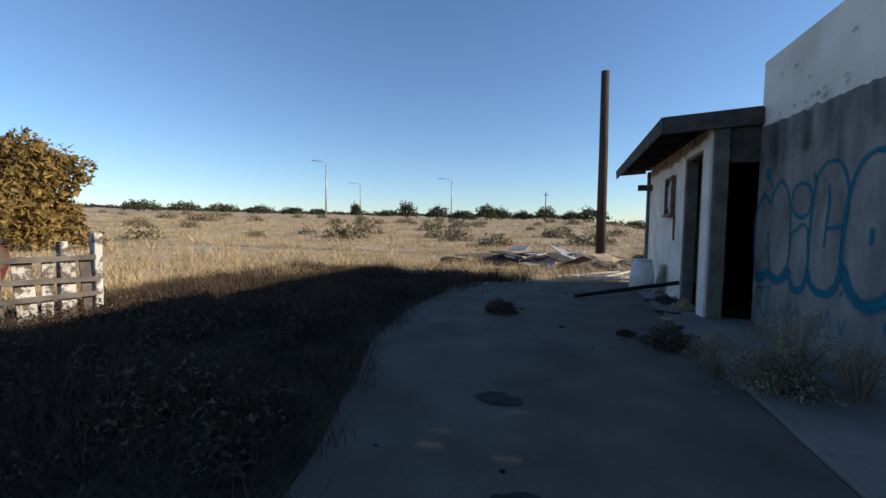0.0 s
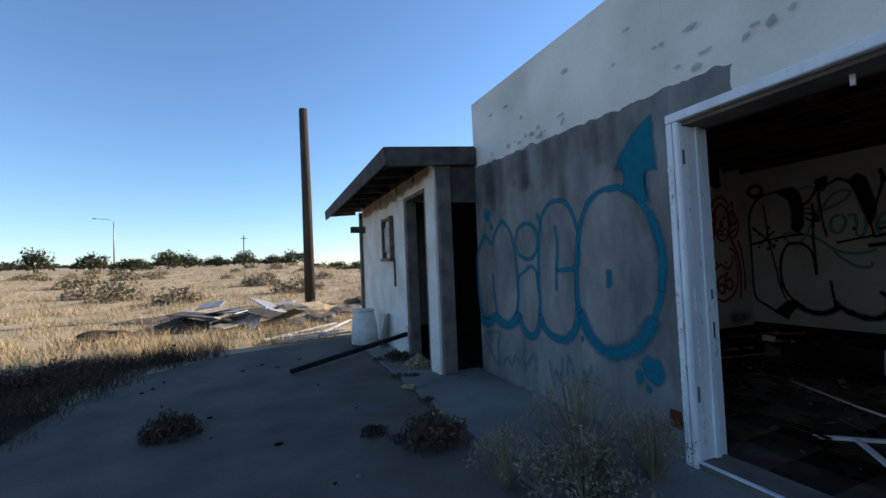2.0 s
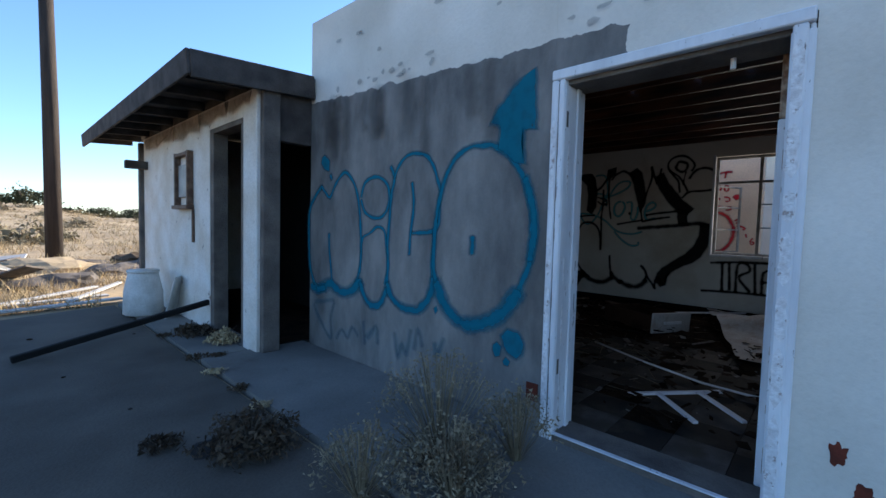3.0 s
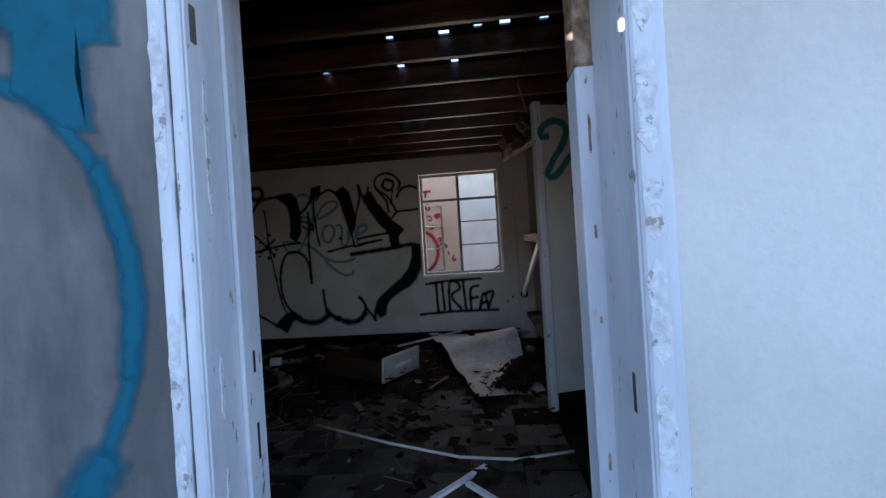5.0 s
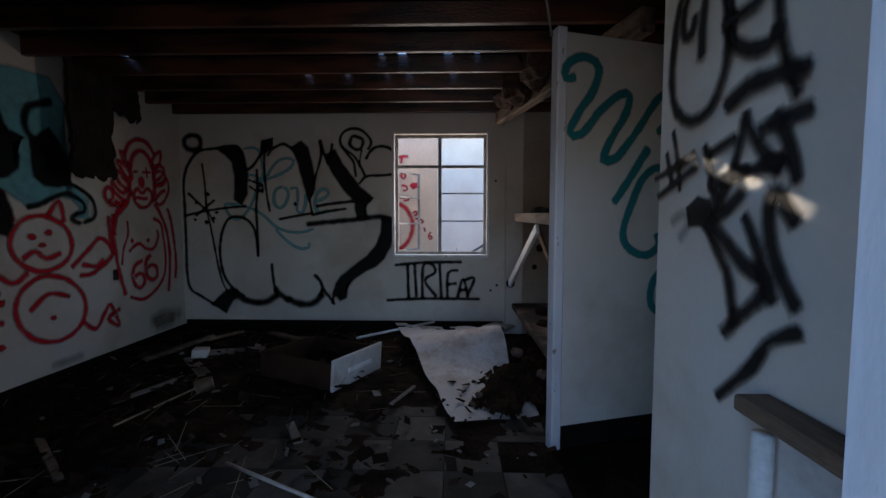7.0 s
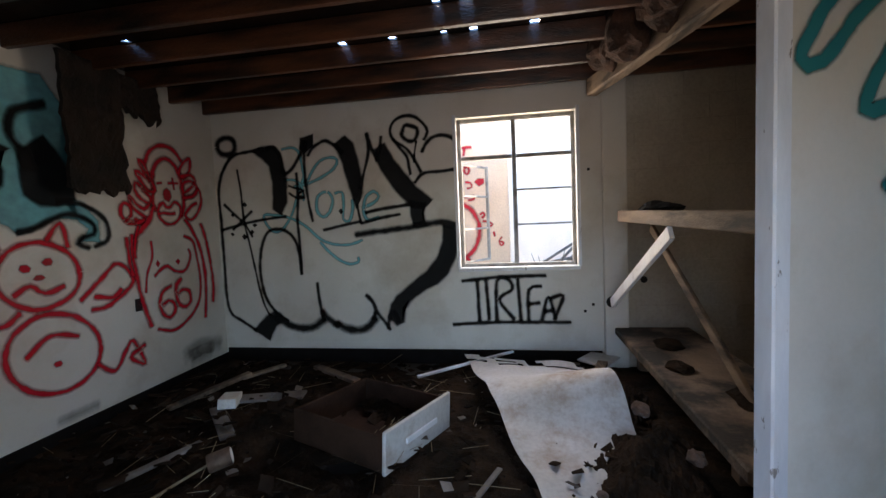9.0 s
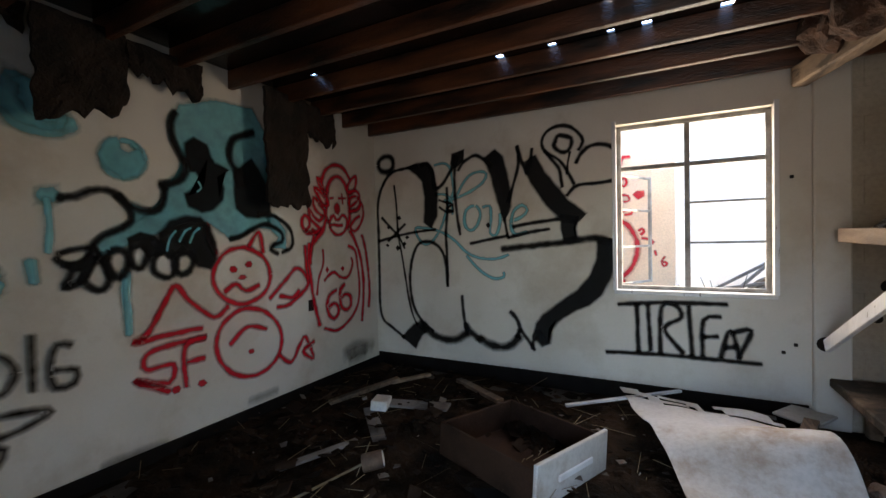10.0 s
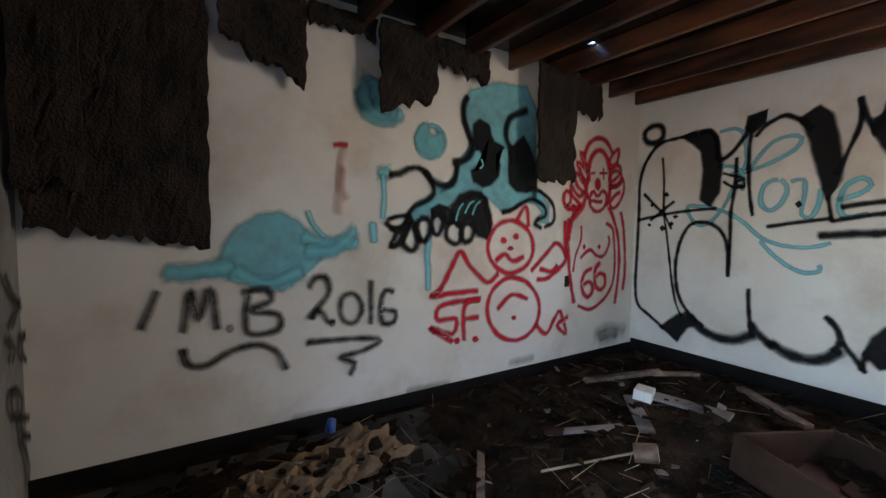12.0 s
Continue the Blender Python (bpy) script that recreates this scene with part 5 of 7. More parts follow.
spray(FRONT_IN_W, SOOT, 0.04, [(7.10, 0.55), (7.07, 0.52), (7.01, 0.52), (6.97, 0.56), (6.96, 0.61), (6.98, 0.64), (7.03, 0.64), (7.08, 0.60), (7.10, 0.55)])
spray(FRONT_IN_W, SOOT, 0.04, [(7.19, 0.45), (7.07, 0.49), (7.10, 0.41), (7.26, 0.33)])
spray(FRONT_IN_W, SOOT, 0.04, [(7.06, 0.41), (7.15, 0.26), (7.14, 0.17)])

mark = graffiti("teal looping letters sprayed on white partition", "graffiti")
spray(PANEL_W, TEAL2, 0.04, [(0.07, 2.12), (0.02, 2.11), (0.02, 2.17), (0.08, 2.22), (0.16, 2.23), (0.22, 2.18), (0.19, 2.06), (0.11, 1.95), (0.05, 1.83), (0.12, 1.82), (0.24, 1.96), (0.36, 2.05), (0.42, 2.05), (0.40, 1.95), (0.30, 1.79), (0.26, 1.69), (0.34, 1.70), (0.47, 1.85), (0.59, 2.02), (0.67, 2.08), (0.74, 2.06), (0.72, 1.95), (0.62, 1.86)])
spray(PANEL_W, TEAL2, 0.04, [(0.55, 1.76), (0.48, 1.65), (0.38, 1.51), (0.34, 1.46)])
spray(PANEL_W, TEAL2, 0.04, [(0.74, 1.52), (0.71, 1.61), (0.63, 1.66), (0.53, 1.60), (0.45, 1.44), (0.40, 1.28), (0.45, 1.19), (0.56, 1.15), (0.65, 1.21), (0.63, 1.27)])
spray(PANEL_W, TEAL2, 0.04, [(1.01, 1.30), (0.91, 1.32), (0.87, 1.29), (0.97, 1.26), (1.06, 1.32), (1.09, 1.47), (1.04, 1.59), (0.97, 1.60), (0.95, 1.56)])
spray(PANEL_W, TEAL2, 0.04, [(0.92, 1.28), (0.71, 1.11), (0.61, 0.97), (0.62, 0.84), (0.75, 0.81), (0.90, 0.88), (1.01, 1.05), (1.03, 1.22)])

mark = graffiti("bold black letters sprayed beside the doorway", "graffiti")
spray(ENTRY_W, INK, 0.028, [(4.30, 1.90), (4.31, 1.85), (4.32, 1.78), (4.32, 1.72)])
spray(ENTRY_W, INK, 0.028, [(4.32, 1.89), (4.38, 1.88), (4.40, 1.83), (4.39, 1.79), (4.36, 1.79), (4.35, 1.82)])
spray(ENTRY_W, INK, 0.032, [(4.36, 1.93), (4.42, 1.88), (4.44, 1.80), (4.45, 1.70), (4.42, 1.62), (4.35, 1.58), (4.28, 1.59), (4.24, 1.64), (4.22, 1.71), (4.23, 1.79), (4.25, 1.87)])
spray(ENTRY_W, INK, 0.03, [(4.24, 1.85), (4.22, 1.77), (4.21, 1.71), (4.16, 1.67), (4.11, 1.66), (4.09, 1.68)])
spray(ENTRY_W, INK, 0.03, [(4.24, 1.75), (4.20, 1.75), (4.15, 1.75), (4.12, 1.77), (4.11, 1.81)])
spray(ENTRY_W, INK, 0.03, [(4.10, 1.81), (4.09, 1.73), (4.08, 1.66), (4.06, 1.60), (4.04, 1.55)])
spray(ENTRY_W, INK, 0.034, [(4.22, 1.58), (4.16, 1.60), (4.09, 1.60), (4.02, 1.59)])
spray(ENTRY_W, INK, 0.02, [(4.43, 1.57), (4.40, 1.48), (4.39, 1.42)])
spray(ENTRY_W, INK, 0.02, [(4.46, 1.52), (4.43, 1.44)])
spray(ENTRY_W, INK, 0.02, [(4.52, 1.46), (4.41, 1.48), (4.33, 1.50)])
spray(ENTRY_W, INK, 0.02, [(4.50, 1.41), (4.41, 1.44), (4.32, 1.47)])
spray(ENTRY_W, INK, 0.026, [(4.29, 1.51), (4.26, 1.43), (4.24, 1.37)])
spray(ENTRY_W, INK, 0.026, [(4.28, 1.49), (4.23, 1.50), (4.19, 1.51)])
spray(ENTRY_W, INK, 0.024, [(4.27, 1.42), (4.20, 1.43), (4.15, 1.44)])
spray(ENTRY_W, INK, 0.028, [(4.25, 1.35), (4.20, 1.37), (4.16, 1.40)])
spray(ENTRY_W, INK, 0.028, [(4.23, 1.39), (4.19, 1.45), (4.16, 1.55)])
spray(ENTRY_W, INK, 0.03, [(4.16, 1.54), (4.12, 1.48), (4.07, 1.43)])
spray(ENTRY_W, INK, 0.024, [(4.19, 1.44), (4.12, 1.44), (4.06, 1.45)])
spray(ENTRY_W, INK, 0.03, [(4.12, 1.51), (4.06, 1.52), (4.01, 1.52)])
spray(ENTRY_W, INK, 0.03, [(4.08, 1.53), (4.05, 1.47), (4.03, 1.41)])
spray(ENTRY_W, INK, 0.03, [(4.28, 1.35), (4.25, 1.30), (4.20, 1.24), (4.18, 1.18), (4.17, 1.14)])
spray(ENTRY_W, INK, 0.034, [(4.28, 1.34), (4.22, 1.31), (4.15, 1.26), (4.09, 1.23), (4.11, 1.19), (4.16, 1.15), (4.20, 1.11)])
spray(ENTRY_W, INK, 0.03, [(4.15, 1.35), (4.12, 1.30), (4.09, 1.24), (4.07, 1.20)])
spray(ENTRY_W, INK, 0.034, [(4.03, 1.34), (4.06, 1.38), (4.08, 1.39), (4.09, 1.36), (4.08, 1.30), (4.05, 1.24), (4.02, 1.20)])
spray(ENTRY_W, INK, 0.026, [(4.21, 0.97), (4.16, 1.02), (4.11, 1.07), (4.08, 1.12), (4.05, 1.14), (4.01, 1.16)])
patch(ENTRY_W, INK, [(4.35, 1.37), (4.31, 1.39), (4.27, 1.38), (4.26, 1.36), (4.28, 1.34), (4.34, 1.34)])
spray(ENTRY_W, SMUDGE, 0.03, [(4.42, 1.34), (4.37, 1.36), (4.34, 1.34), (4.38, 1.30)])

mark = graffiti("red letters and hearts sprayed on yard wall", "graffiti")
spray(YARD_W, RED, 0.035, [(4.84, 2.24), (4.76, 2.26), (4.67, 2.26)])
spray(YARD_W, RED, 0.035, [(4.75, 2.25), (4.76, 2.17)])
spray(YARD_W, RED, 0.03, [(4.83, 2.05), (4.83, 1.97), (4.80, 2.00), (4.83, 2.04)])
spray(YARD_W, RED, 0.03, [(4.74, 2.05), (4.76, 1.99), (4.73, 1.95), (4.70, 1.99), (4.72, 2.04), (4.75, 2.03)])
spray(YARD_W, RED, 0.03, [(4.84, 1.84), (4.81, 1.83)])
spray(YARD_W, RED, 0.03, [(4.75, 1.86), (4.69, 1.85), (4.68, 1.80), (4.73, 1.79)])
patch(YARD_W, RED, [(4.64, 1.86), (4.60, 1.89), (4.54, 1.89), (4.54, 1.84), (4.59, 1.81)])
spray(YARD_W, RED, 0.03, [(4.83, 1.71), (4.74, 1.69), (4.66, 1.70), (4.66, 1.66), (4.72, 1.65)])
spray(YARD_W, RED, 0.06, [(4.82, 1.61), (4.74, 1.58), (4.67, 1.51), (4.61, 1.38), (4.61, 1.24), (4.65, 1.12), (4.72, 1.02), (4.81, 0.96)])
spray(YARD_W, RED, 0.05, [(4.83, 0.98), (4.77, 0.98), (4.73, 0.94)])
spray(YARD_W, RED, 0.03, [(4.59, 1.48), (4.56, 1.50), (4.54, 1.47), (4.57, 1.44)])
spray(YARD_W, RED, 0.03, [(4.56, 1.40), (4.50, 1.39), (4.45, 1.36), (4.48, 1.34)])
spray(YARD_W, RED, 0.025, [(4.44, 1.27), (4.43, 1.22)])
spray(YARD_W, RED, 0.025, [(4.35, 1.21), (4.38, 1.16), (4.36, 1.11), (4.33, 1.14), (4.37, 1.16)])

mark = graffiti("dark soot smudges at the foot of plastered wall", "soot_stain")
spray(SIDE_W, SMUDGE, 0.12, [(7.59, 0.30), (7.80, 0.34), (8.04, 0.28)])
spray(SIDE_W, SMUDGE, 0.12, [(7.68, 0.24), (7.90, 0.24)])
spray(SIDE_W, SMUDGE, 0.06, [(4.39, 0.08), (4.63, 0.11), (4.90, 0.09)])
spray(SIDE_W, SMUDGE, 0.06, [(4.76, 0.16), (4.97, 0.14), (5.20, 0.12)])
spray(SIDE_W, SMUDGE, 0.06, [(5.54, 0.16), (5.73, 0.16), (5.88, 0.15)])
spray(SIDE_W, SMUDGE, 0.06, [(6.50, 0.21), (6.76, 0.21)])

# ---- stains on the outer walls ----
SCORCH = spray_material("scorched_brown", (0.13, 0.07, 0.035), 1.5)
GRIME = spray_material("grey_grime", (0.05, 0.047, 0.045), 1.1, 0.65)
STREAK = spray_material("faint_streak", (0.05, 0.047, 0.045), 1.4, 0.4)
SHED_W = (Vector((SX, 0, 0)), Vector((0, 1, 0)), Vector((-1, 0, 0)))
mark = thing("scorch_stain", "brown scorched stain under the shed eaves", "stain")
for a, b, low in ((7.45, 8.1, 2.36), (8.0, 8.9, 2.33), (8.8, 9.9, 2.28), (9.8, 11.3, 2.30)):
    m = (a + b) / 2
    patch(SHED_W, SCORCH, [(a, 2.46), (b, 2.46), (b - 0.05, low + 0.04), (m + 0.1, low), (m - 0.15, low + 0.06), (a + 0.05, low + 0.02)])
mark = thing("grime_spots", "dark pocks and grime along the paint edge", "stain")
rnd = random.Random(33)
for k in range(34):
    y = rnd.uniform(3.4, 7.25)
    z = 2.163 + 0.04 * max(y, 4.3) + rnd.choice((0.05, 0.08, 0.1, 0.13, 0.3, 0.5)) + rnd.uniform(-0.02, 0.02)
    w, h = rnd.uniform(0.012, 0.05), rnd.uniform(0.008, 0.03)
    patch(FACADE_W, GRIME, [(y + w * math.cos(i * math.tau / 7) * rnd.uniform(0.5, 1.2), z + h * math.sin(i * math.tau / 7) * rnd.uniform(0.5, 1.2)) for i in range(7)])
mark = thing("grime_streaks", "dark vertical grime streaks on grey render", "stain")
for k in range(12):
    y = rnd.uniform(5.0, 7.2)
    top = 2.163 + 0.04 * y - 0.04
    spray(FACADE_W, STREAK, rnd.uniform(0.08, 0.2), [(y, top), (y + rnd.uniform(-0.02, 0.02), top - 0.15), (y + rnd.uniform(-0.03, 0.03), top - rnd.uniform(0.3, 0.55))])


# ---- hanging burnt felt ----
def rag(x0, x1, z_left, z_right, y, seed, label, top=2.62, step=0.0, stepx=0.0):
    """A thick, torn sheet that hangs from the joists, with a ragged lower edge and lumpy faces."""
    rnd = random.Random(seed)
    nx, nz = max(6, int((x1 - x0) / 0.025)), 22
    bm = bmesh.new()
    grid = {}
    for s in (0, 1):
        for i in range(nx + 1):
            f = i / nx
            x = x0 + (x1 - x0) * f
            low = z_left + (z_right - z_left) * f
            if step and x > stepx:
                low += step
            low += 0.05 * noise.noise((x * 14, seed, 0)) + 0.025 * rnd.uniform(-1, 1)
            for k in range(nz + 1):
                z = low + (top - low) * k / nz
                xx = x + (0.02 * noise.noise((seed, z * 12, i * 0.01)) if i in (0, nx) else 0)
                d = 0.035 * noise.noise((x * 7, z * 7, seed)) + 0.012 * noise.noise((x * 30, z * 30, seed))
                grid[s, i, k] = bm.verts.new((xx, y + d - s * 0.03, z))
    for s in (0, 1):
        for i in range(nx):
            for k in range(nz):
                q = [grid[s, i, k], grid[s, i + 1, k], grid[s, i + 1, k + 1], grid[s, i, k + 1]]
                bm.faces.new(q if s else q[::-1])
    for i in range(nx):
        bm.faces.new((grid[0, i, 0], grid[0, i + 1, 0], grid[1, i + 1, 0], grid[1, i, 0]))
    for i in (0, nx):
        for k in range(nz):
            bm.faces.new((grid[0, i, k], grid[0, i, k + 1], grid[1, i, k + 1], grid[1, i, k]))
    solid("hanging_felt", bm, RAGS, label, "burnt felt", "", "burnt felt on the wall", smooth=False)


rag(3.62, 4.33, 1.33, 1.22, 7.13, 1, "large sheet of charred felt hanging from the roof", step=0.12, stepx=9)
rag(3.61, 3.84, 1.50, 1.48, 7.06, 2, "torn strip of charred felt beside the larger sheet")
rag(4.38, 4.82, 2.32, 2.12, 7.12, 3, "short torn flap of charred felt under the joists")
rag(5.27, 5.68, 2.06, 2.20, 7.10, 4, "curled flap of charred felt under the joists")
rag(5.70, 6.15, 2.45, 2.40, 7.14, 5, "narrow scorched fringe along the wall top")
rag(6.60, 7.02, 1.71, 1.73, 7.06, 6, "long strip of charred felt hanging over drawings")
rag(7.05, 7.42, 2.38, 2.30, 7.12, 7, "small scorched flap in the room corner")
rag(4.85, 5.26, 2.50, 2.52, 7.15, 8, "thin scorched fringe along the wall top")


def lumps(name, at, size, seed, mat, label, category, n=2):
    bm = bmesh.new()
    bmesh.ops.create_icosphere(bm, subdivisions=n, radius=1)
    for v in bm.verts:
        k = 1 + 0.35 * noise.noise(v.co * 1.7 + Vector((seed, 0, 0))) + 0.15 * noise.noise(v.co * 5 + Vector((0, seed, 0)))
        v.co = Vector((v.co.x * size[0] * k, v.co.y * size[1] * k, v.co.z * size[2] * k))
    return solid(name, bm, mat, label, category, m=pose(*at))


for i, (x, y, z, s) in enumerate(((7.62, 3.50, 2.64, 0.2), (7.25, 3.45, 2.60, 0.24), (6.82, 3.36, 2.64, 0.24))):
    lumps("insulation_clump", (x, y, z), (s, s * 0.6, s * 0.8), i, material("brown_insulation%s" % "abc"[i], (0.085, 0.04, 0.024), 0.95, (0.03, 0.015, 0.01), 12, bump=1.0), "torn brown insulation caught above the beam", "insulation", 3)

# loose cable that hangs by the partition
solid("hanging_wire", tube([(5.55, 3.50, 2.75), (5.40, 3.58, 2.55), (5.30, 3.62, 2.40), (5.45, 3.55, 2.25)], 0.006, 6), GREYWOOD, "thin loose wire hanging from the roof joists", "wire", smooth=True)

# round sooty holes in the post and in the blocks
for x, y, z, r in ((8.119, 3.38, 0.65, 0.05), (8.214, 3.09, 0.83, 0.03), (8.214, 3.03, 1.05, 0.045)):
    bm = tube([(x - 0.004, y, z), (x + 0.004, y, z)], [r, r], 14)
    solid("sooty_hole", bm, BLACK, "round black hole in the wall beside the shelves", "hole", "", "holes by the shelves")

# electric box and holes in the plaster
solid("socket_box", cube(7.14, LY - 0.008, 0.80, 7.20, LY - 0.001, 0.90, 0.002), BLACK, "empty black socket hole in plastered wall", "socket")
for y, z in ((3.53, 0.62), (3.60, 0.56), (3.55, 1.82)):
    solid("plaster_hole", cube(BX - 0.004, y - 0.012, z - 0.012, BX - 0.0012, y + 0.012, z + 0.012, 0.004), BLACK, "small dark hole in white plaster", "hole", group="holes in plaster")


# ---- dirt and rubbish on the floor ----
def build_dirt():
    bm = bmesh.new()
    nx, ny = 110, 120
    rows = []
    for i in range(nx + 1):
        row = []
        for j in range(ny + 1):
            x = FI + 0.02 + (BX - FI - 0.04) * i / nx
            y = RY + 0.02 + (LY - RY - 0.04) * j / ny
            far = min(1.0, max(0.0, (x - 5.0) / 1.6)) * 0.75 + min(1.0, max(0.0, (y - 5.2) / 1.2)) * 0.45
            edge = min(1.0, (LY - y) / 0.35) * min(1.0, (BX - x) / 0.3)
            h = 0.055 * noise.noise((x * 1.6, y * 1.6, 3)) + 0.03 * noise.noise((x * 6, y * 6, 5)) + 0.018 * noise.noise((x * 18, y * 18, 1))
            z = FLOOR - 0.022 + 0.06 * far + h * (0.45 + 0.6 * far)
            z = FLOOR - 0.02 + (z - FLOOR + 0.02) * (0.35 + 0.65 * edge)
            row.append(bm.verts.new((x, y, z)))
        rows.append(row)
    for a, b in zip(rows, rows[1:]):
        for j in range(ny):
            bm.faces.new((a[j], b[j], b[j + 1], a[j + 1]))
    return solid("dirt_layer", bm, DIRT, "drifts of dark burnt dirt and ash over the tiles", "dirt", "stuff", smooth=False)


def dirt_z(x, y):
    far = min(1.0, max(0.0, (x - 5.0) / 1.6)) * 0.75 + min(1.0, max(0.0, (y - 5.2) / 1.2)) * 0.45
    return FLOOR + 0.025 + 0.04 * far + 0.05 * noise.noise((x * 1.6, y * 1.6, 3)) * (0.45 + 0.6 * far)


build_dirt()


def flakes(name, n, mat, label, seed, big=0.06, thick=0.006, area=((3.9, 8.0), (3.5, 7.05)), up=0.0):
    """Scraps of board and paper, each a thin bent plate, in one mesh."""
    rnd = random.Random(seed)
    verts, faces = [], []
    for i in range(n):
        x, y = rnd.uniform(*area[0]), rnd.uniform(*area[1])
        s = big * rnd.uniform(0.15, 1.0) ** 1.6
        w = s * rnd.uniform(0.25, 0.9)
        m = pose(x, y, dirt_z(x, y) + up + rnd.uniform(0, 0.02), rnd.uniform(-25, 25), rnd.uniform(-25, 25), rnd.uniform(0, 360))
        base = len(verts)
        q = [(-s, -w), (s * rnd.uniform(0.6, 1), -w * rnd.uniform(0.7, 1)), (s, w), (-s * rnd.uniform(0.5, 1), w)]
        for z in (0, thick):
            for a, b in q:
                verts.append(tuple(m @ Vector((a, b, z + 0.2 * a * a / s))))
        for f in ((0, 3, 2, 1), (4, 5, 6, 7), (0, 1, 5, 4), (1, 2, 6, 5), (2, 3, 7, 6), (3, 0, 4, 7)):
            faces.append(tuple(base + k for k in f))
    me = bpy.data.meshes.new(name)
    me.from_pydata(verts, [], faces)
    me.materials.append(mat)
    return tagged(new(name, me), label, "rubbish", kind="stuff")


SCRAP = island(material("scrap_mix", (0.034, 0.021, 0.014), 0.95, (0.016, 0.01, 0.007), 3, specular=0.05), 0.7)
PALE = island(material("pale_scrap", (0.27, 0.24, 0.215), 0.9, (0.11, 0.09, 0.075), 4), 0.5)
flakes("board_scraps", 800, SCRAP, "brown scraps of board, bark and ash", 11, 0.055)
flakes("paper_scraps", 130, PALE, "pale flakes of paint, paper and plaster", 12, 0.035, 0.003, up=0.01)
flakes("corner_scraps", 280, SCRAP, "splintered scraps heaped along the wall", 13, 0.07, 0.01, ((4.2, 7.9), (5.7, 7.0)), 0.01)


def twigs():
    rnd = random.Random(21)
    tris = []
    for i in range(200):
        x, y = rnd.uniform(4.2, 7.9), rnd.uniform(4.4, 7.0)
        a, n = rnd.uniform(0, math.tau), rnd.uniform(0.06, 0.35)
        z = dirt_z(x, y) + 0.02
        d = Vector((math.cos(a) * n, math.sin(a) * n, rnd.uniform(-0.02, 0.05)))
        s = Vector((-math.sin(a), math.cos(a), 0.5)) * 0.0015
        p = Vector((x, y, z))
        tris += [[p - s, p + s, p + d + s], [p - s, p + d + s, p + d - s]]
    blades("twigs", [[tuple(v) for v in t] for t in tris], BRUSH, "dry twigs and straw strewn over the dirt", "twigs")


twigs()

# drawer
drawer = thing("drawer", "upturned brown wooden drawer with white front", "drawer", m=Matrix.Translation((6.30, 4.92, 0.10)) @ pose(0, 0, 0, 2, 3, -21))
part("front", cube(0, -0.012, 0, 0.68, 0.012, 0.235, 0.005), DIRTYWHITE, drawer, "scuffed white drawer front")
part("side", cube(0.012, 0.013, 0.005, 0.03, 0.70, 0.2, 0.003), DRAWERWOOD, drawer)
part("side", cube(0.65, 0.013, 0.005, 0.668, 0.70, 0.2, 0.003), DRAWERWOOD, drawer)
part("back", cube(0.031, 0.68, 0.005, 0.649, 0.70, 0.2, 0.003), DRAWERWOOD, drawer)
part("bottom", cube(0.031, 0.013, 0.015, 0.649, 0.679, 0.027, 0.002), DRAWERWOOD, drawer)
part("handle", cube(0.18, -0.026, 0.10, 0.50, -0.013, 0.135, 0.004), TRIM, drawer)


# curled white sheet
def build_sheet():
    bm = bmesh.new()
    nu, nv = 40, 22
    a0, a1 = Vector((7.95, 4.68)), Vector((7.75, 3.72))
    b0, b1 = Vector((5.86, 4.02)), Vector((6.05, 3.46))
    rows = []
    for i in range(nu + 1):
        u = i / nu
        row = []
        for j in range(nv + 1):
            v = j / nv
            p = (a0.lerp(a1, v)).lerp(b0.lerp(b1, v), u)
            # sags at the far side, then a fold that rises on the shelf side
            z = 0.17 + 0.24 * math.exp(-((u - 0.42) / (0.2 if u < 0.42 else 0.13)) ** 2) * (0.35 + 0.65 * v) + 0.05 * (1 - u) - 0.05 * u
            z += 0.02 * noise.noise((p.x * 4, p.y * 4, 2))
            if u > 0.62:
                z -= 0.10 * (u - 0.62) * (0.4 + v)
            e = 0.05 * noise.noise((u * 7, j, 4)) if j in (0, nv) else 0
            row.append((p.x, p.y + e * 0.4, z))
        rows.append(row)
    top = [[bm.verts.new(q) for q in r] for r in rows]
    low = [[bm.verts.new((q[0], q[1], q[2] - 0.004)) for q in r] for r in rows]
    keep = lambda i, j: not (i < 4 and noise.noise((i * 0.9, j * 0.35, 9)) > 0.05)
    for i in range(nu):
        for j in range(nv):
            if keep(i, j):
                bm.faces.new((top[i][j], top[i + 1][j], top[i + 1][j + 1], top[i][j + 1]))
                bm.faces.new((low[i][j], low[i][j + 1], low[i + 1][j + 1], low[i + 1][j]))
    bmesh.ops.delete(bm, geom=[v for v in bm.verts if not v.link_faces], context="VERTS")
    return solid("curled_sheet", bm, DIRTYWHITE, "curled white board sheet with brown stains on rubbish", "sheet", smooth=True)


build_sheet()


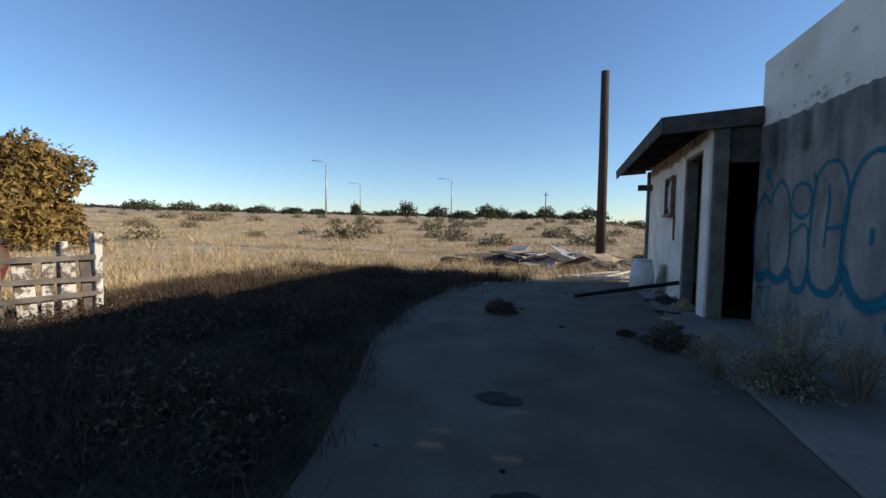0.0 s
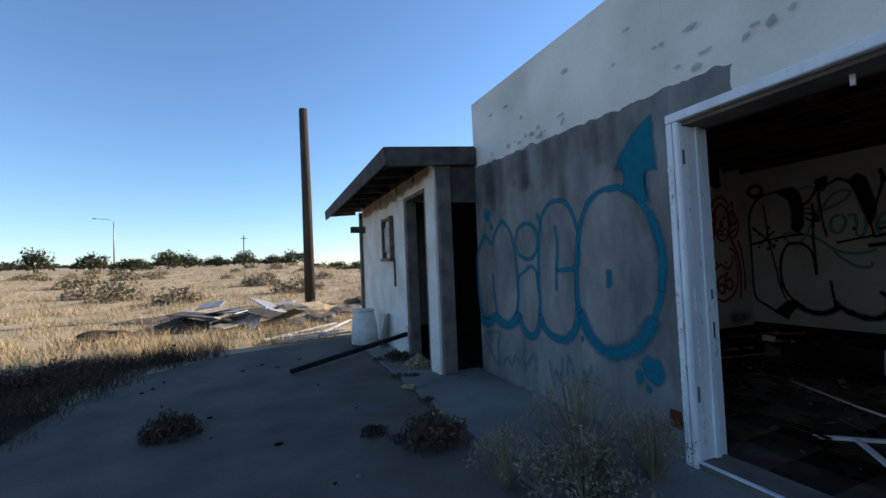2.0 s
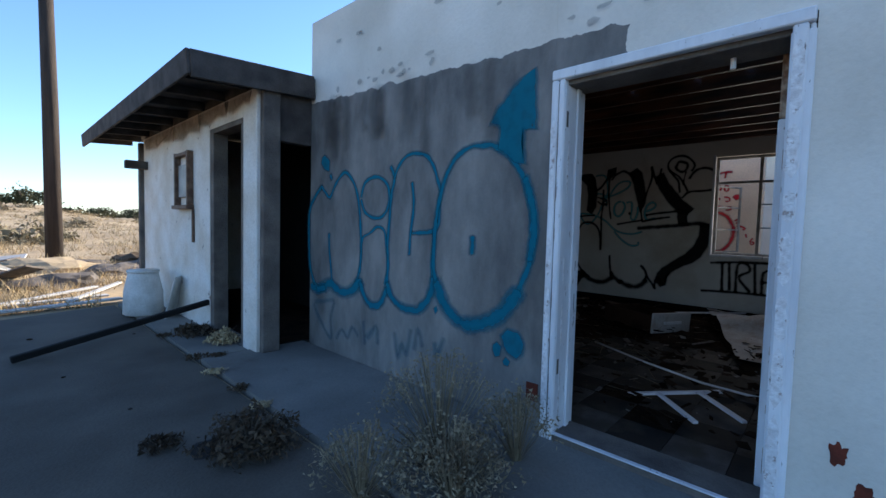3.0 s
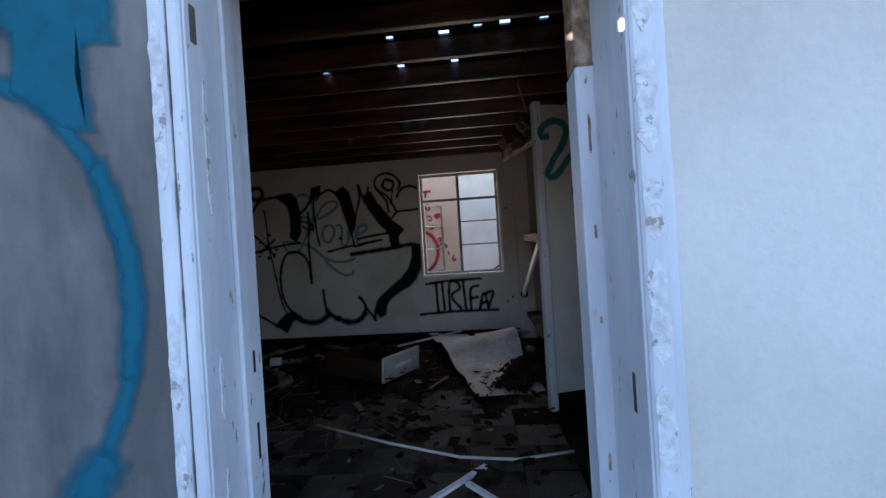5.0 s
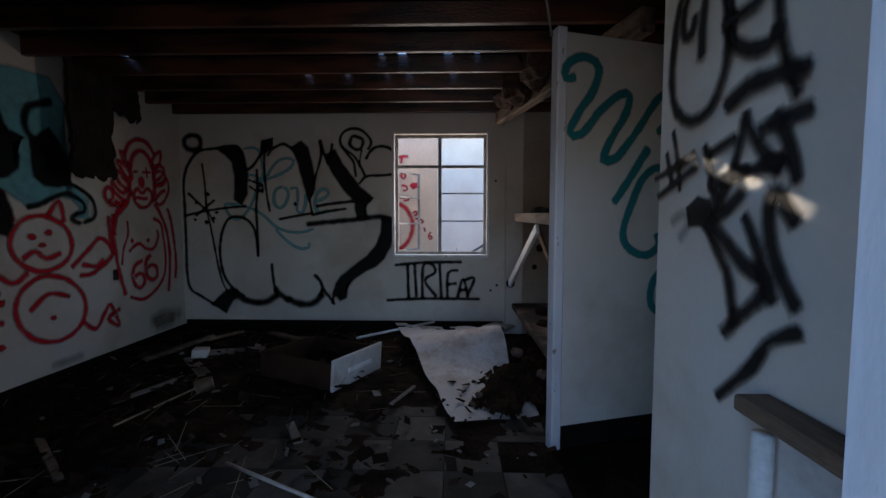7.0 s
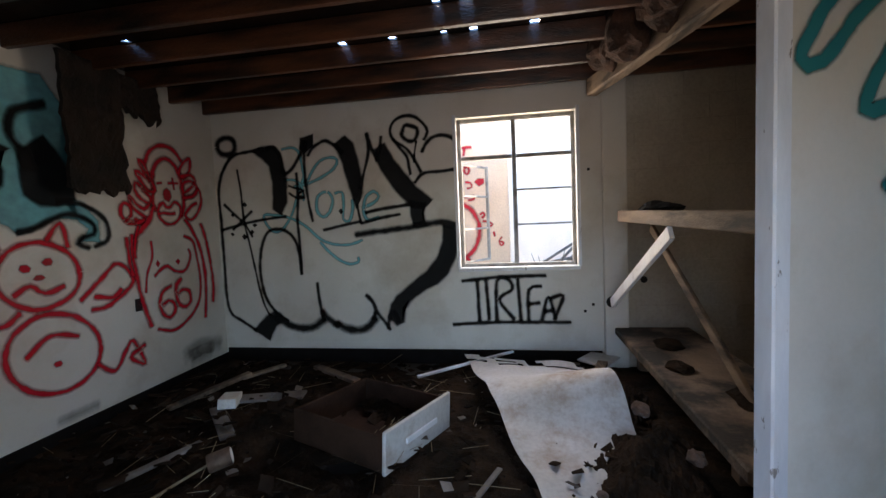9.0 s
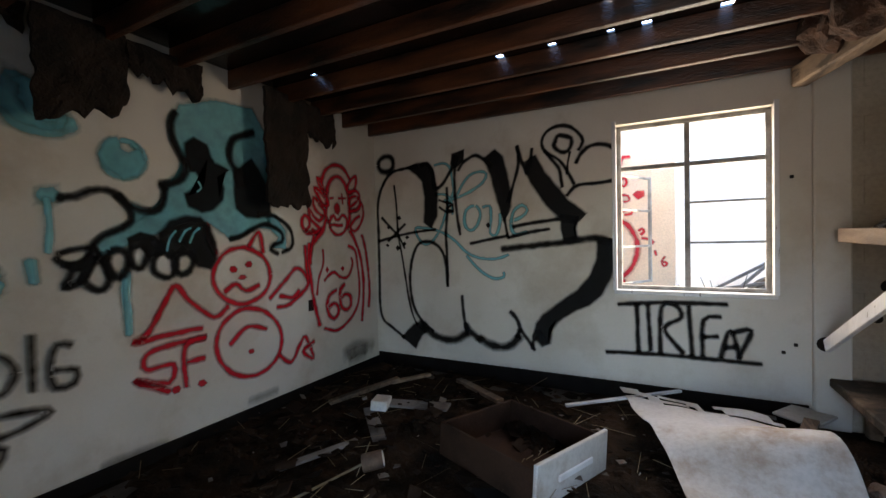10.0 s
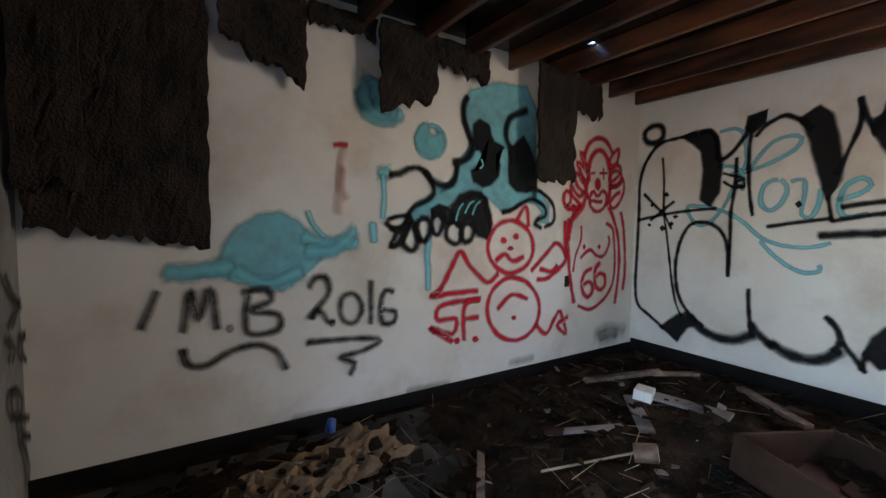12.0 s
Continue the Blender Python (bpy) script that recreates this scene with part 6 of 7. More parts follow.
def mound(cx, cy, rx, ry, h, turn, seed, z0=0.06):
    """A heap of dirt with a ragged foot and crumbs round its rim."""
    bm = bmesh.new()
    n = 44
    c, s = math.cos(radians(turn)), math.sin(radians(turn))
    grid = {}
    for i in range(n + 1):
        for j in range(n + 1):
            a, b = 2.4 * i / n - 1.2, 2.4 * j / n - 1.2
            r = math.hypot(a, b) + 0.3 * noise.noise((a * 2.2, b * 2.2, seed)) + 0.14 * noise.noise((a * 7, b * 7, seed))
            z = h * (1 - r) + 0.02 * noise.noise((a * 9, b * 9, seed + 3)) + 0.012 * noise.noise((a * 22, b * 22, seed))
            if r < 1.12:
                grid[i, j] = bm.verts.new((cx + rx * a * c - ry * b * s, cy + rx * a * s + ry * b * c, z0 + max(z, -0.03)))
    for i in range(n):
        for j in range(n):
            q = [grid.get(k) for k in ((i, j), (i + 1, j), (i + 1, j + 1), (i, j + 1))]
            if all(q):
                bm.faces.new(q)
    bmesh.ops.delete(bm, geom=[v for v in bm.verts if not v.link_faces], context="VERTS")
    solid("dirt_mound", bm, DIRT, "heap of dark burnt dirt spilled over the sheet", "dirt")


mound(6.48, 3.58, 0.5, 0.26, 0.13, -20, 2, 0.12)
mound(7.25, 3.50, 0.35, 0.16, 0.12, -15, 5, 0.12)
mound(7.2, 5.15, 0.4, 0.3, 0.1, 30, 8, 0.1)
CRUST = material("pinkish_plaster_clod", (0.22, 0.15, 0.12), 0.95, (0.09, 0.06, 0.045), 9, grain=40, bump=0.8)
for k, (x, y, s) in enumerate(((6.98, 3.47, 0.075), (6.72, 3.42, 0.09), (6.45, 3.36, 0.06), (5.98, 3.62, 0.05), (6.2, 3.85, 0.035), (7.5, 3.6, 0.06), (6.05, 3.9, 0.025))):
    lumps("plaster_clod", (x, y, 0.2 if k < 3 else 0.14), (s, s * 0.7, s * 0.5), k + 4, CRUST if k % 2 == 0 else DIRT, "clod of broken plaster lying in the dirt", "rubble", 3)
solid("broken_plate", cube(-0.2, -0.12, 0, 0.2, 0.12, 0.02, 0.008, m=pose(8.0, 3.52, 0.17, 6, 4, -30)), DIRTYWHITE, "small white broken panel near the post", "panel")

# can on its side
cup = thing("paint_can", "small pale grey can lying on its side", "can", m=pose(6.28, 5.86, 0.15, 80, 0, 35))
part("body", tube([(0, 0, -0.05), (0, 0, -0.045), (0, 0, 0.065), (0, 0, 0.07)], [0.047, 0.05, 0.05, 0.047], 18, cap=False), METAL, cup, smooth=True)
part("lid", tube([(0, 0, 0.064), (0, 0, 0.072)], [0.046, 0.04], 18), WHITE, cup, "pale can lid", smooth=True)

# scattered boards and sticks
STICKS = [((7.55, 5.02, 0.16), (8.12, 4.25, 0.20), 0.03, 0.02, TRIM), ((6.55, 6.0, 0.13), (6.9, 6.35, 0.15), 0.09, 0.02, PALE), ((7.05, 6.3, 0.15), (7.15, 5.80, 0.16), 0.13, 0.02, PALE),
          ((6.9, 6.75, 0.13), (7.45, 6.45, 0.2), 0.06, 0.03, DIRTYWOOD), ((5.7, 6.05, 0.13), (6.25, 5.9, 0.14), 0.012, 0.012, BRUSH), ((6.0, 6.3, 0.14), (6.45, 6.1, 0.15), 0.05, 0.02, PALE),
          ((7.2, 3.75, 0.14), (7.85, 3.52, 0.2), 0.08, 0.03, BARE), ((6.1, 4.45, 0.11), (6.42, 4.32, 0.11), 0.03, 0.012, PALE), ((5.6, 4.9, 0.1), (5.85, 5.05, 0.1), 0.05, 0.012, PALE),
          ((7.3, 6.6, 0.16), (7.75, 6.3, 0.17), 0.05, 0.025, BARE), ((7.45, 5.5, 0.15), (7.75, 6.0, 0.16), 0.07, 0.03, DIRTYWOOD), ((5.2, 5.9, 0.12), (5.55, 6.35, 0.13), 0.04, 0.02, BARE)]
for a, b, w, h, mat in STICKS:
    solid("stick", bar(a, b, w, h, 0.003), mat, "splintered wooden lath lying in the dirt", "wood", "", "loose laths")
frame_parts = thing("scrap_timber", "broken white painted laths lying on the tiles", "timber")
for a, b in (((4.24, 4.46, 0.10), (4.80, 3.98, 0.10)), ((4.37, 4.30, 0.115), (4.07, 4.0, 0.10)), ((4.60, 4.08, 0.115), (4.30, 3.78, 0.10))):
    part("lath", bar(a, b, 0.035, 0.018, 0.003), TRIM, frame_parts)
solid("white_rod", tube([(5.34, 5.17, 0.13), (5.08, 4.6, 0.11), (4.90, 4.13, 0.10), (4.86, 3.8, 0.10), (4.92, 3.47, 0.11)], 0.009, 7), WHITE, "long thin white plastic conduit across the floor", "conduit", smooth=True)
carton = thing("carton", "small white box lying in the dirt", "box", m=pose(6.95, 6.28, 0.15, 5, 8, 25))
part("body", cube(-0.11, -0.06, 0, 0.11, 0.06, 0.07, 0.004), WHITE, carton)
part("flap", cube(0.112, -0.058, 0.0, 0.17, 0.058, 0.004, 0.001), WHITE, carton)


def crumple(name, at, w, d, h, seed, mat, label, category):
    bm = bmesh.new()
    n = 18
    g = []
    for i in range(n + 1):
        row = []
        for j in range(n + 1):
            x, y = (i / n - 0.5) * w, (j / n - 0.5) * d
            k = 1 + 0.3 * noise.noise((i * 0.3, j * 0.3, seed))
            z = abs(noise.noise((x * 9 + seed, y * 9, 0))) * h + abs(noise.noise((x * 22, y * 22, seed))) * h * 0.5
            row.append(bm.verts.new((x * k, y * k, z)))
        g.append(row)
    for i in range(n):
        for j in range(n):
            bm.faces.new((g[i][j], g[i + 1][j], g[i + 1][j + 1], g[i][j + 1]))
    return solid(name, bm, mat, label, category, m=at)


crumple("torn_cardboard", pose(4.82, 6.66, 0.10, 0, 0, 15), 0.75, 0.4, 0.08, 3, CARD, "torn tan cardboard crumpled on the dirt", "cardboard")
crumple("torn_cardboard", pose(4.40, 6.50, 0.09, 0, 0, 50), 0.35, 0.3, 0.06, 5, CARD, "torn tan cardboard crumpled on the dirt", "cardboard")
solid("bottle_cap", tube([(4.92, 6.98, 0.13), (4.93, 6.98, 0.2)], [0.03, 0.025], 10), material("blue_plastic", (0.05, 0.1, 0.3), 0.4), "small blue plastic bottle by the wall", "bottle", smooth=True)
# things on the lower shelf and by the entry wall
for k, (x, y, s) in enumerate(((7.6, 3.1, 0.1), (7.1, 3.2, 0.08), (6.6, 3.0, 0.12))):
    lumps("dirt_clod", (x, y, 0.43), (s * 1.5, s, s * 0.3), k + 20, DIRT, "patch of ash on the lower shelf", "dirt")
lumps("dark_cloth", (7.75, 3.1, 1.43), (0.18, 0.14, 0.07), 31, BLACK, "scorched dark cloth on the upper shelf", "cloth", 3)
low = thing("low_cabinet", "low white board cabinet against the entry wall", "cabinet")
part("board", cube(3.82, 3.46, FLOOR, 4.06, 3.475, 1.0, 0.004), DIRTYWHITE, low)
part("top", cube(3.80, 3.455, 1.0, 4.08, 3.52, 1.03, 0.004), BARE, low)
part("pipe", tube([(4.03, 3.50, FLOOR), (4.03, 3.50, 0.98)], 0.018, 10), WHITE, low, smooth=True)
for x, y in ((3.66, 4.42), (3.66, 4.30)):
    solid("ceiling_stub", cube(x, y, 2.30, x + 0.02, y + 0.02, DECK, 0.003), WHITE, "small white stub hanging from the ceiling", "bracket")

# facade blemishes
RUST = material("rust_red", (0.16, 0.035, 0.02), 0.9, (0.1, 0.025, 0.015), 20)
solid("rust_plate", cube(FX - 0.008, 4.70, 0.22, FX - 0.001, 4.78, 0.33, 0.002), RUST, "rusty brown plate low on the wall", "plate")


def chip(y, z, r, seed):
    bm = bmesh.new()
    n = 28
    ring = []
    for k in range(n):
        q = r * (0.75 + 0.45 * noise.noise((math.cos(k * math.tau / n) * 1.6, math.sin(k * math.tau / n) * 1.6, seed * 3.1)) + 0.22 * noise.noise((k * 0.83, seed, 0.3)))
        ring.append((y + q * math.cos(k * math.tau / n) * 0.7, z + q * math.sin(k * math.tau / n)))
    f0 = [bm.verts.new((FX - 0.0015, a, b)) for a, b in ring]
    f1 = [bm.verts.new((FX + 0.004, a, b)) for a, b in ring]
    bm.faces.new(f0)
    for k in range(n):
        bm.faces.new((f0[k], f0[(k + 1) % n], f1[(k + 1) % n], f1[k]))
    solid("paint_chip", bm, RUST, "flaked patch showing red-brown beneath paint", "chip", "", "paint chips")


for k, (y, z, r) in enumerate(((3.38, 0.42, 0.055), (3.30, 0.27, 0.07), (3.18, 0.33, 0.03), (3.12, 0.22, 0.03), (3.27, 0.17, 0.05), (3.05, 0.29, 0.02))):
    chip(y, z, r, k + 1)

# ---- yard: tub, bar, boards, rubble ----
tub = thing("plastic_tub", "white plastic tub standing by shed wall", "tub", (2.50, 10.0, 0.03))
part("body", tube([(0, 0, 0), (0, 0, 0.02), (0, 0, 0.3), (0, 0, 0.52), (0, 0, 0.55)], [0.20, 0.225, 0.215, 0.17, 0.165], 20), WHITE, tub, smooth=True)
part("rim", tube([(0, 0, 0.545), (0, 0, 0.575)], [0.18, 0.18], 20), WHITE, tub, smooth=True)
solid("leaning_board", bar((2.70, 9.62, 0.03), (2.80, 9.55, 0.55), 0.34, 0.015), WHITE, "white board leaning on the shed wall", "board")
solid("dark_pole", bar((1.24, 8.46, 0.05), (2.84, 8.63, 0.34), 0.06, 0.06, 0.01), BLACK, "long charred timber lying across the doorway", "timber")
for a, b, w, h in (((0.9, 11.35, 0.05), (2.35, 12.4, 0.12), 0.10, 0.03), ((1.2, 11.2, 0.03), (2.5, 11.35, 0.05), 0.14, 0.03), ((1.0, 11.55, 0.04), (2.4, 11.75, 0.06), 0.12, 0.03), ((1.9, 11.3, 0.08), (2.7, 12.6, 0.14), 0.08, 0.03)):
    solid("loose_plank", bar(a, b, w, h), DIRTYWHITE, "pale peeling plank lying on the ground", "plank", "", "planks by the slab")
rnd = random.Random(8)
for k in range(16):
    x, y = rnd.uniform(-1.6, 2.6), rnd.uniform(14.0, 17.3)
    z = ground_z(x, y)
    bm = cube(-rnd.uniform(0.3, 0.8), -rnd.uniform(0.15, 0.4), 0, rnd.uniform(0.3, 0.8), rnd.uniform(0.15, 0.4), 0.03, 0.006, m=pose(x, y, z + rnd.uniform(0.08, 0.35), rnd.uniform(-25, 25), rnd.uniform(-25, 25), rnd.uniform(0, 360)))
    solid("roof_sheet", bm, rnd.choice((DIRTYWHITE, GREYWOOD, ROOFWOOD, STEEL)), "buckled sheet of roofing in a rubble heap", "sheet", "", "rubble heap")
for k in range(14):
    x, y = rnd.uniform(-2.5, 4.5), rnd.uniform(13.4, 18.0)
    lumps("rubble_mound", (x, y, ground_z(x, y)), (rnd.uniform(0.4, 1.0), rnd.uniform(0.3, 0.7), rnd.uniform(0.12, 0.32)), k, rnd.choice((EARTH, GREYWOOD, WEED)), "low mound of earth and debris", "rubble", 3)
STAIN = material("tar_stain", (0.035, 0.03, 0.027), 0.9, (0.02, 0.018, 0.016), 9)
for k in range(26):
    x, y = rnd.uniform(-0.4, 2.2), rnd.uniform(1.8, 9.5)
    s = rnd.uniform(0.012, 0.04)
    lumps("pebble", (x, y, 0.012), (s, s * 0.8, s * 0.5), k + 50, rnd.choice((GREYWOOD, DIRT, DIRT, STAIN)), "small stone or chip on the slab", "stone", 1)
for k, (x, y, r) in enumerate(((0.98, 2.86, 0.13), (1.22, 2.80, 0.12), (1.08, 2.70, 0.09), (0.68, 3.95, 0.12), (2.0, 5.9, 0.12), (1.42, 2.86, 0.07))):
    lumps("tar_patch", (x, y, 0.006), (r * 1.4, r, 0.012), k + 70, STAIN, "dark crusted patch on the concrete", "stain", 3)

# fence with white boards
fence = thing("fence", "ramshackle fence of flaking whitewashed boards and grey rails", "fence")
FLAKED = material("flaking_whitewash", (0.66, 0.63, 0.57), 0.9, (0.5, 0.46, 0.4), 4, grain=50, bump=0.4, dirt=(0.13, 0.1, 0.08), dirt_scale=7, dirt_low=0.46, dirt_high=0.54)
FP = [Vector((-5.1, 2.6, 0)), Vector((-4.35, 4.86, 0))]
rnd = random.Random(61)
for k in range(13):
    p = FP[0].lerp(FP[1], (k + rnd.uniform(-0.2, 0.2)) / 12.4)
    w = rnd.uniform(0.05, 0.085)
    part("board", cube(-w, -0.012, 0.0, w, 0.012, rnd.uniform(0.62, 0.95), 0.006, m=pose(p.x, p.y, 0, 0, rnd.uniform(-5, 5), 71.6)), FLAKED if k % 4 else GREYWOOD, fence)
for z, d in ((0.70, 0.03), (0.52, -0.05), (0.25, 0.05)):
    part("rail", bar(FP[0] + Vector((0.04, 0, z)), FP[1] + Vector((0.04, -0.05, z + d)), 0.03, 0.06), GREYWOOD, fence)
part("post", cube(-4.40, 4.80, 0, -4.31, 4.89, 1.02, 0.006), FLAKED, fence)
part("post", cube(-4.52, 4.52, 0, -4.44, 4.60, 0.92, 0.006), FLAKED, fence)
for k in range(9):
    lumps("debris_pile", (-5.6 - 0.3 * (k % 3), 2.9 + 0.22 * k, 0.6 + 0.08 * (k % 2)), (0.35, 0.3, 0.3), k + 90, WEED if k % 2 else RUST, "heap of rusty scrap behind the fence", "scrap", 2)


# ---- plants ----
def tuft_tris(rng, x, y, z, n, h, spread, w):
    a = rng.uniform(0, math.tau, n)
    lean = rng.uniform(0.1, 0.9, n) * spread
    hh = h * rng.uniform(0.45, 1.0, n)
    bx, by = x + rng.normal(0, spread * 0.35, n), y + rng.normal(0, spread * 0.35, n)
    b = rng.uniform(0, math.tau, n)
    t = np.zeros((n, 3, 3))
    t[:, 0] = np.stack([bx - np.cos(b) * w, by - np.sin(b) * w, np.full(n, z)], 1)
    t[:, 1] = np.stack([bx + np.cos(b) * w, by + np.sin(b) * w, np.full(n, z)], 1)
    t[:, 2] = np.stack([bx + np.cos(a) * lean, by + np.sin(a) * lean, z + hh], 1)
    return t


def slab_edge(y):
    ys = [-8, 0.5, 3.0, 5.0, 6.6, 8.3, 9.5, 10.4]
    xs = [0.6, 0.45, -0.1, -0.75, -1.0, -0.95, -0.55, 0.3]
    return float(np.interp(y, ys, xs))


def build_weeds():
    rng = np.random.default_rng(5)
    out = []
    while len(out) < 3600:
        x, y = rng.uniform(-5.6, 0.9), rng.uniform(-0.5, 10.8)
        e = slab_edge(y) - x
        if e < -0.12 * rng.random() or (e < 0.3 and rng.random() < 0.6):
            continue
        if y < 2.0 and e < 0.7:
            continue
        clump = 0.6 + 0.8 * noise.noise((x * 0.8, y * 0.8, 7))
        out.append(tuft_tris(rng, x, y, ground_z(x, y), 22, max(0.1, 0.34 * clump + 0.08), 0.26, 0.004))
    for i in range(230):
        x, y = rng.uniform(-5.2, 0.2), rng.uniform(1.5, 10.4)
        if slab_edge(y) - x < 0.25:
            continue
        q = rng.uniform(0.18, 0.4)
        out.append(leaf_cloud(rng, 260, q, q, q * 1.0, 0.05, 0.016, 2.5, i) + np.array([x, y, ground_z(x, y)]))
    blades("weeds", np.concatenate(out), WEED, "dense dead brown weeds beside the concrete", "weeds")


def build_grass():
    rng = np.random.default_rng(6)
    out = []
    for i in range(7500):
        r = 8 + 70 * rng.random() ** 1.7
        a = math.radians(rng.uniform(-75, 45))
        x, y = 1.2 + r * math.sin(a), 3 + r * math.cos(a)
        if (x > 2.2 and y < 13) or (slab_edge(y) < x and y < 11.2) or y < 4:
            continue
        k = 1 + r / 25
        out.append(tuft_tris(rng, x, y, ground_z(x, y) - 0.02, 14, 0.2 + 0.16 * rng.random(), 0.2 * k, 0.006 * k))
    blades("grass", np.concatenate(out), STRAW, "sparse dry straw-coloured field grass", "grass")




def leaf_cloud(rng, n, rx, ry, rz, cz, leaf, lobes, seed):
    """Small leaves over an uneven, gappy crown."""
    d = rng.normal(0, 1, (n, 3))
    d /= np.linalg.norm(d, axis=1)[:, None]
    d[:, 2] = np.abs(d[:, 2]) * 1.0 - 0.25 * rng.random(n)
    k = np.array([0.72 + 0.5 * noise.noise(Vector(v) * lobes + Vector((seed, 0, 0))) for v in d])
    r = k * (1 - 0.45 * rng.random(n) ** 2)
    c = d * r[:, None] * np.array([rx, ry, rz])
    c[:, 2] += cz
    c[:, 2] = np.maximum(c[:, 2], 0.03)
    t = c[:, None, :] + rng.normal(0, leaf, (n, 3, 3))
    t[:, :, 2] = np.maximum(t[:, :, 2], 0.0)
    return t


def plant(name, label, category, at, rx, rz, n, leaf, mat, seed, group="", stems=6, cz=0.0, lobes=2.2, crown="crown", stem_mat=None, trunk=0.0):
    rng = np.random.default_rng(seed)
    ob = thing(name, label, category, at, group=group)
    cl = blades(crown, leaf_cloud(rng, n, rx, rx, rz, cz, leaf, lobes, seed), mat, "", "", kind="")
    cl.parent = ob
    bm = bmesh.new()
    for k in range(stems):
        a = rng.uniform(0, math.tau)
        q = rx * rng.uniform(0.2, 0.7)
        top = Vector((math.cos(a) * q, math.sin(a) * q, cz + rz * rng.uniform(0.3, 0.8)))
        w = trunk or max(0.004, rx * 0.02)
        tube([Vector((math.cos(a) * w, math.sin(a) * w, 0)), top * 0.5 + Vector((0, 0, rz * 0.1)), top], [w, w * 0.7, w * 0.2], 6, bm)
    part("stems" if not trunk else "trunk", bm, stem_mat or BARK, ob)
    return ob


def wisp(at, r, h, n, seed, label):
    """Rabbitbrush: many fine upright stems with a feathery seed head on each."""
    rng = np.random.default_rng(seed)
    ob = thing("rabbitbrush", label, "shrub", at, group="shrubs by the facade")
    bm_t, heads = [], []
    for k in range(n):
        a, q = rng.uniform(0, math.tau), rng.random() ** 0.6
        top = np.array([math.cos(a) * r * q, math.sin(a) * r * q, h * (1 - 0.45 * q * q) * rng.uniform(0.7, 1.05)])
        base = top * 0.12
        base[2] = 0
        s = np.array([-math.sin(a), math.cos(a), 0]) * 0.0025
        bm_t += [[base - s, base + s, top + s], [base - s, top + s, top - s]]
        m = 10
        c = top + rng.normal(0, 0.022, (m, 3)) + np.array([0, 0, -0.02])
        heads.append(c[:, None, :] + rng.normal(0, 0.0065, (m, 3, 3)))
    x = blades("stem_cluster", np.array(bm_t), BRUSH, "", "")
    x.parent = ob
    x = blades("seed_cluster", np.concatenate(heads), BRUSH, "", "")
    x.parent = ob


build_weeds()
build_grass()
wisp((2.80, 4.98, 0.03), 0.36, 0.56, 150, 1, "pale dry rabbitbrush growing against the facade")
wisp((2.55, 4.66, 0.03), 0.24, 0.36, 150, 2, "low pale rabbitbrush on the slab joint")
wisp((3.02, 4.62, 0.03), 0.2, 0.40, 110, 3, "small pale brush at the door jamb")
wisp((2.25, 4.95, 0.02), 0.22, 0.36, 110, 6, "low pale brush on the slab edge")
plant("rabbitbrush", "low tangled tan brush in front of facade", "shrub", (2.62, 4.78, 0.03), 0.46, 0.28, 1700, 0.009, BRUSH, 14, "shrubs by the facade", stems=40, lobes=4)
plant("dead_brush", "dark dead brush lying on the slab joint", "shrub", (2.10, 5.75, 0.02), 0.34, 0.26, 1800, 0.012, WEED, 4, stems=20)
plant("dead_brush", "small dead tuft on the slab joint", "shrub", (1.75, 6.1, 0.01), 0.13, 0.08, 300, 0.012, WEED, 5, stems=8)
plant("tumbleweed", "small brown tumbleweed on the concrete", "shrub", (0.26, 6.85, 0.01), 0.26, 0.26, 1700, 0.012, WEED, 7, stems=16)
plant("dry_tuft", "dry grass tuft by the shed doorway", "grass tuft", (2.75, 7.95, 0.03), 0.2, 0.2, 900, 0.013, STRAW, 8, stems=8)
plant("dry_tuft", "dry grass tuft by the shed doorway", "grass tuft", (2.66, 8.5, 0.03), 0.3, 0.14, 900, 0.013, WEED, 9, stems=8)

for k, (x, y) in enumerate(((2.38, 6.6), (2.37, 7.1), (2.39, 7.6), (2.36, 6.2), (2.55, 7.53), (3.0, 7.5), (2.38, 8.6))):
    plant("joint_weed", "short dry weed in the slab joint", "weed", (x, y, 0.01), 0.08 + 0.03 * (k % 3), 0.06, 160, 0.010, STRAW if k % 2 else WEED, 500 + k, "weeds in the joint", stems=5)

# juniper
jz = ground_z(-17.4, 9.3)
plant("juniper_tree", "large golden-green juniper beside the field", "tree", (-17.4, 9.3, jz), 4.0, 4.6, 70000, 0.075, JUNIPER, 12, stems=10, cz=0.9, lobes=3.0, trunk=0.16)
# sagebrush in the field
for k in range(64):
    rng = random.Random(100 + k)
    r = rng.uniform(20, 85)
    a = math.radians(rng.uniform(-62, 12))
    x, y = 1.2 + r * math.sin(a), 3 + r * math.cos(a)
    s = rng.uniform(0.7, 1.7)
    plant("sagebrush", "round grey-green sagebrush in dry field", "shrub", (x, y, ground_z(x, y) - 0.05), s, s * 0.75, 700, 0.05 * s, SAGE if k % 3 else BRUSH, 200 + k, "field shrubs", stems=5)
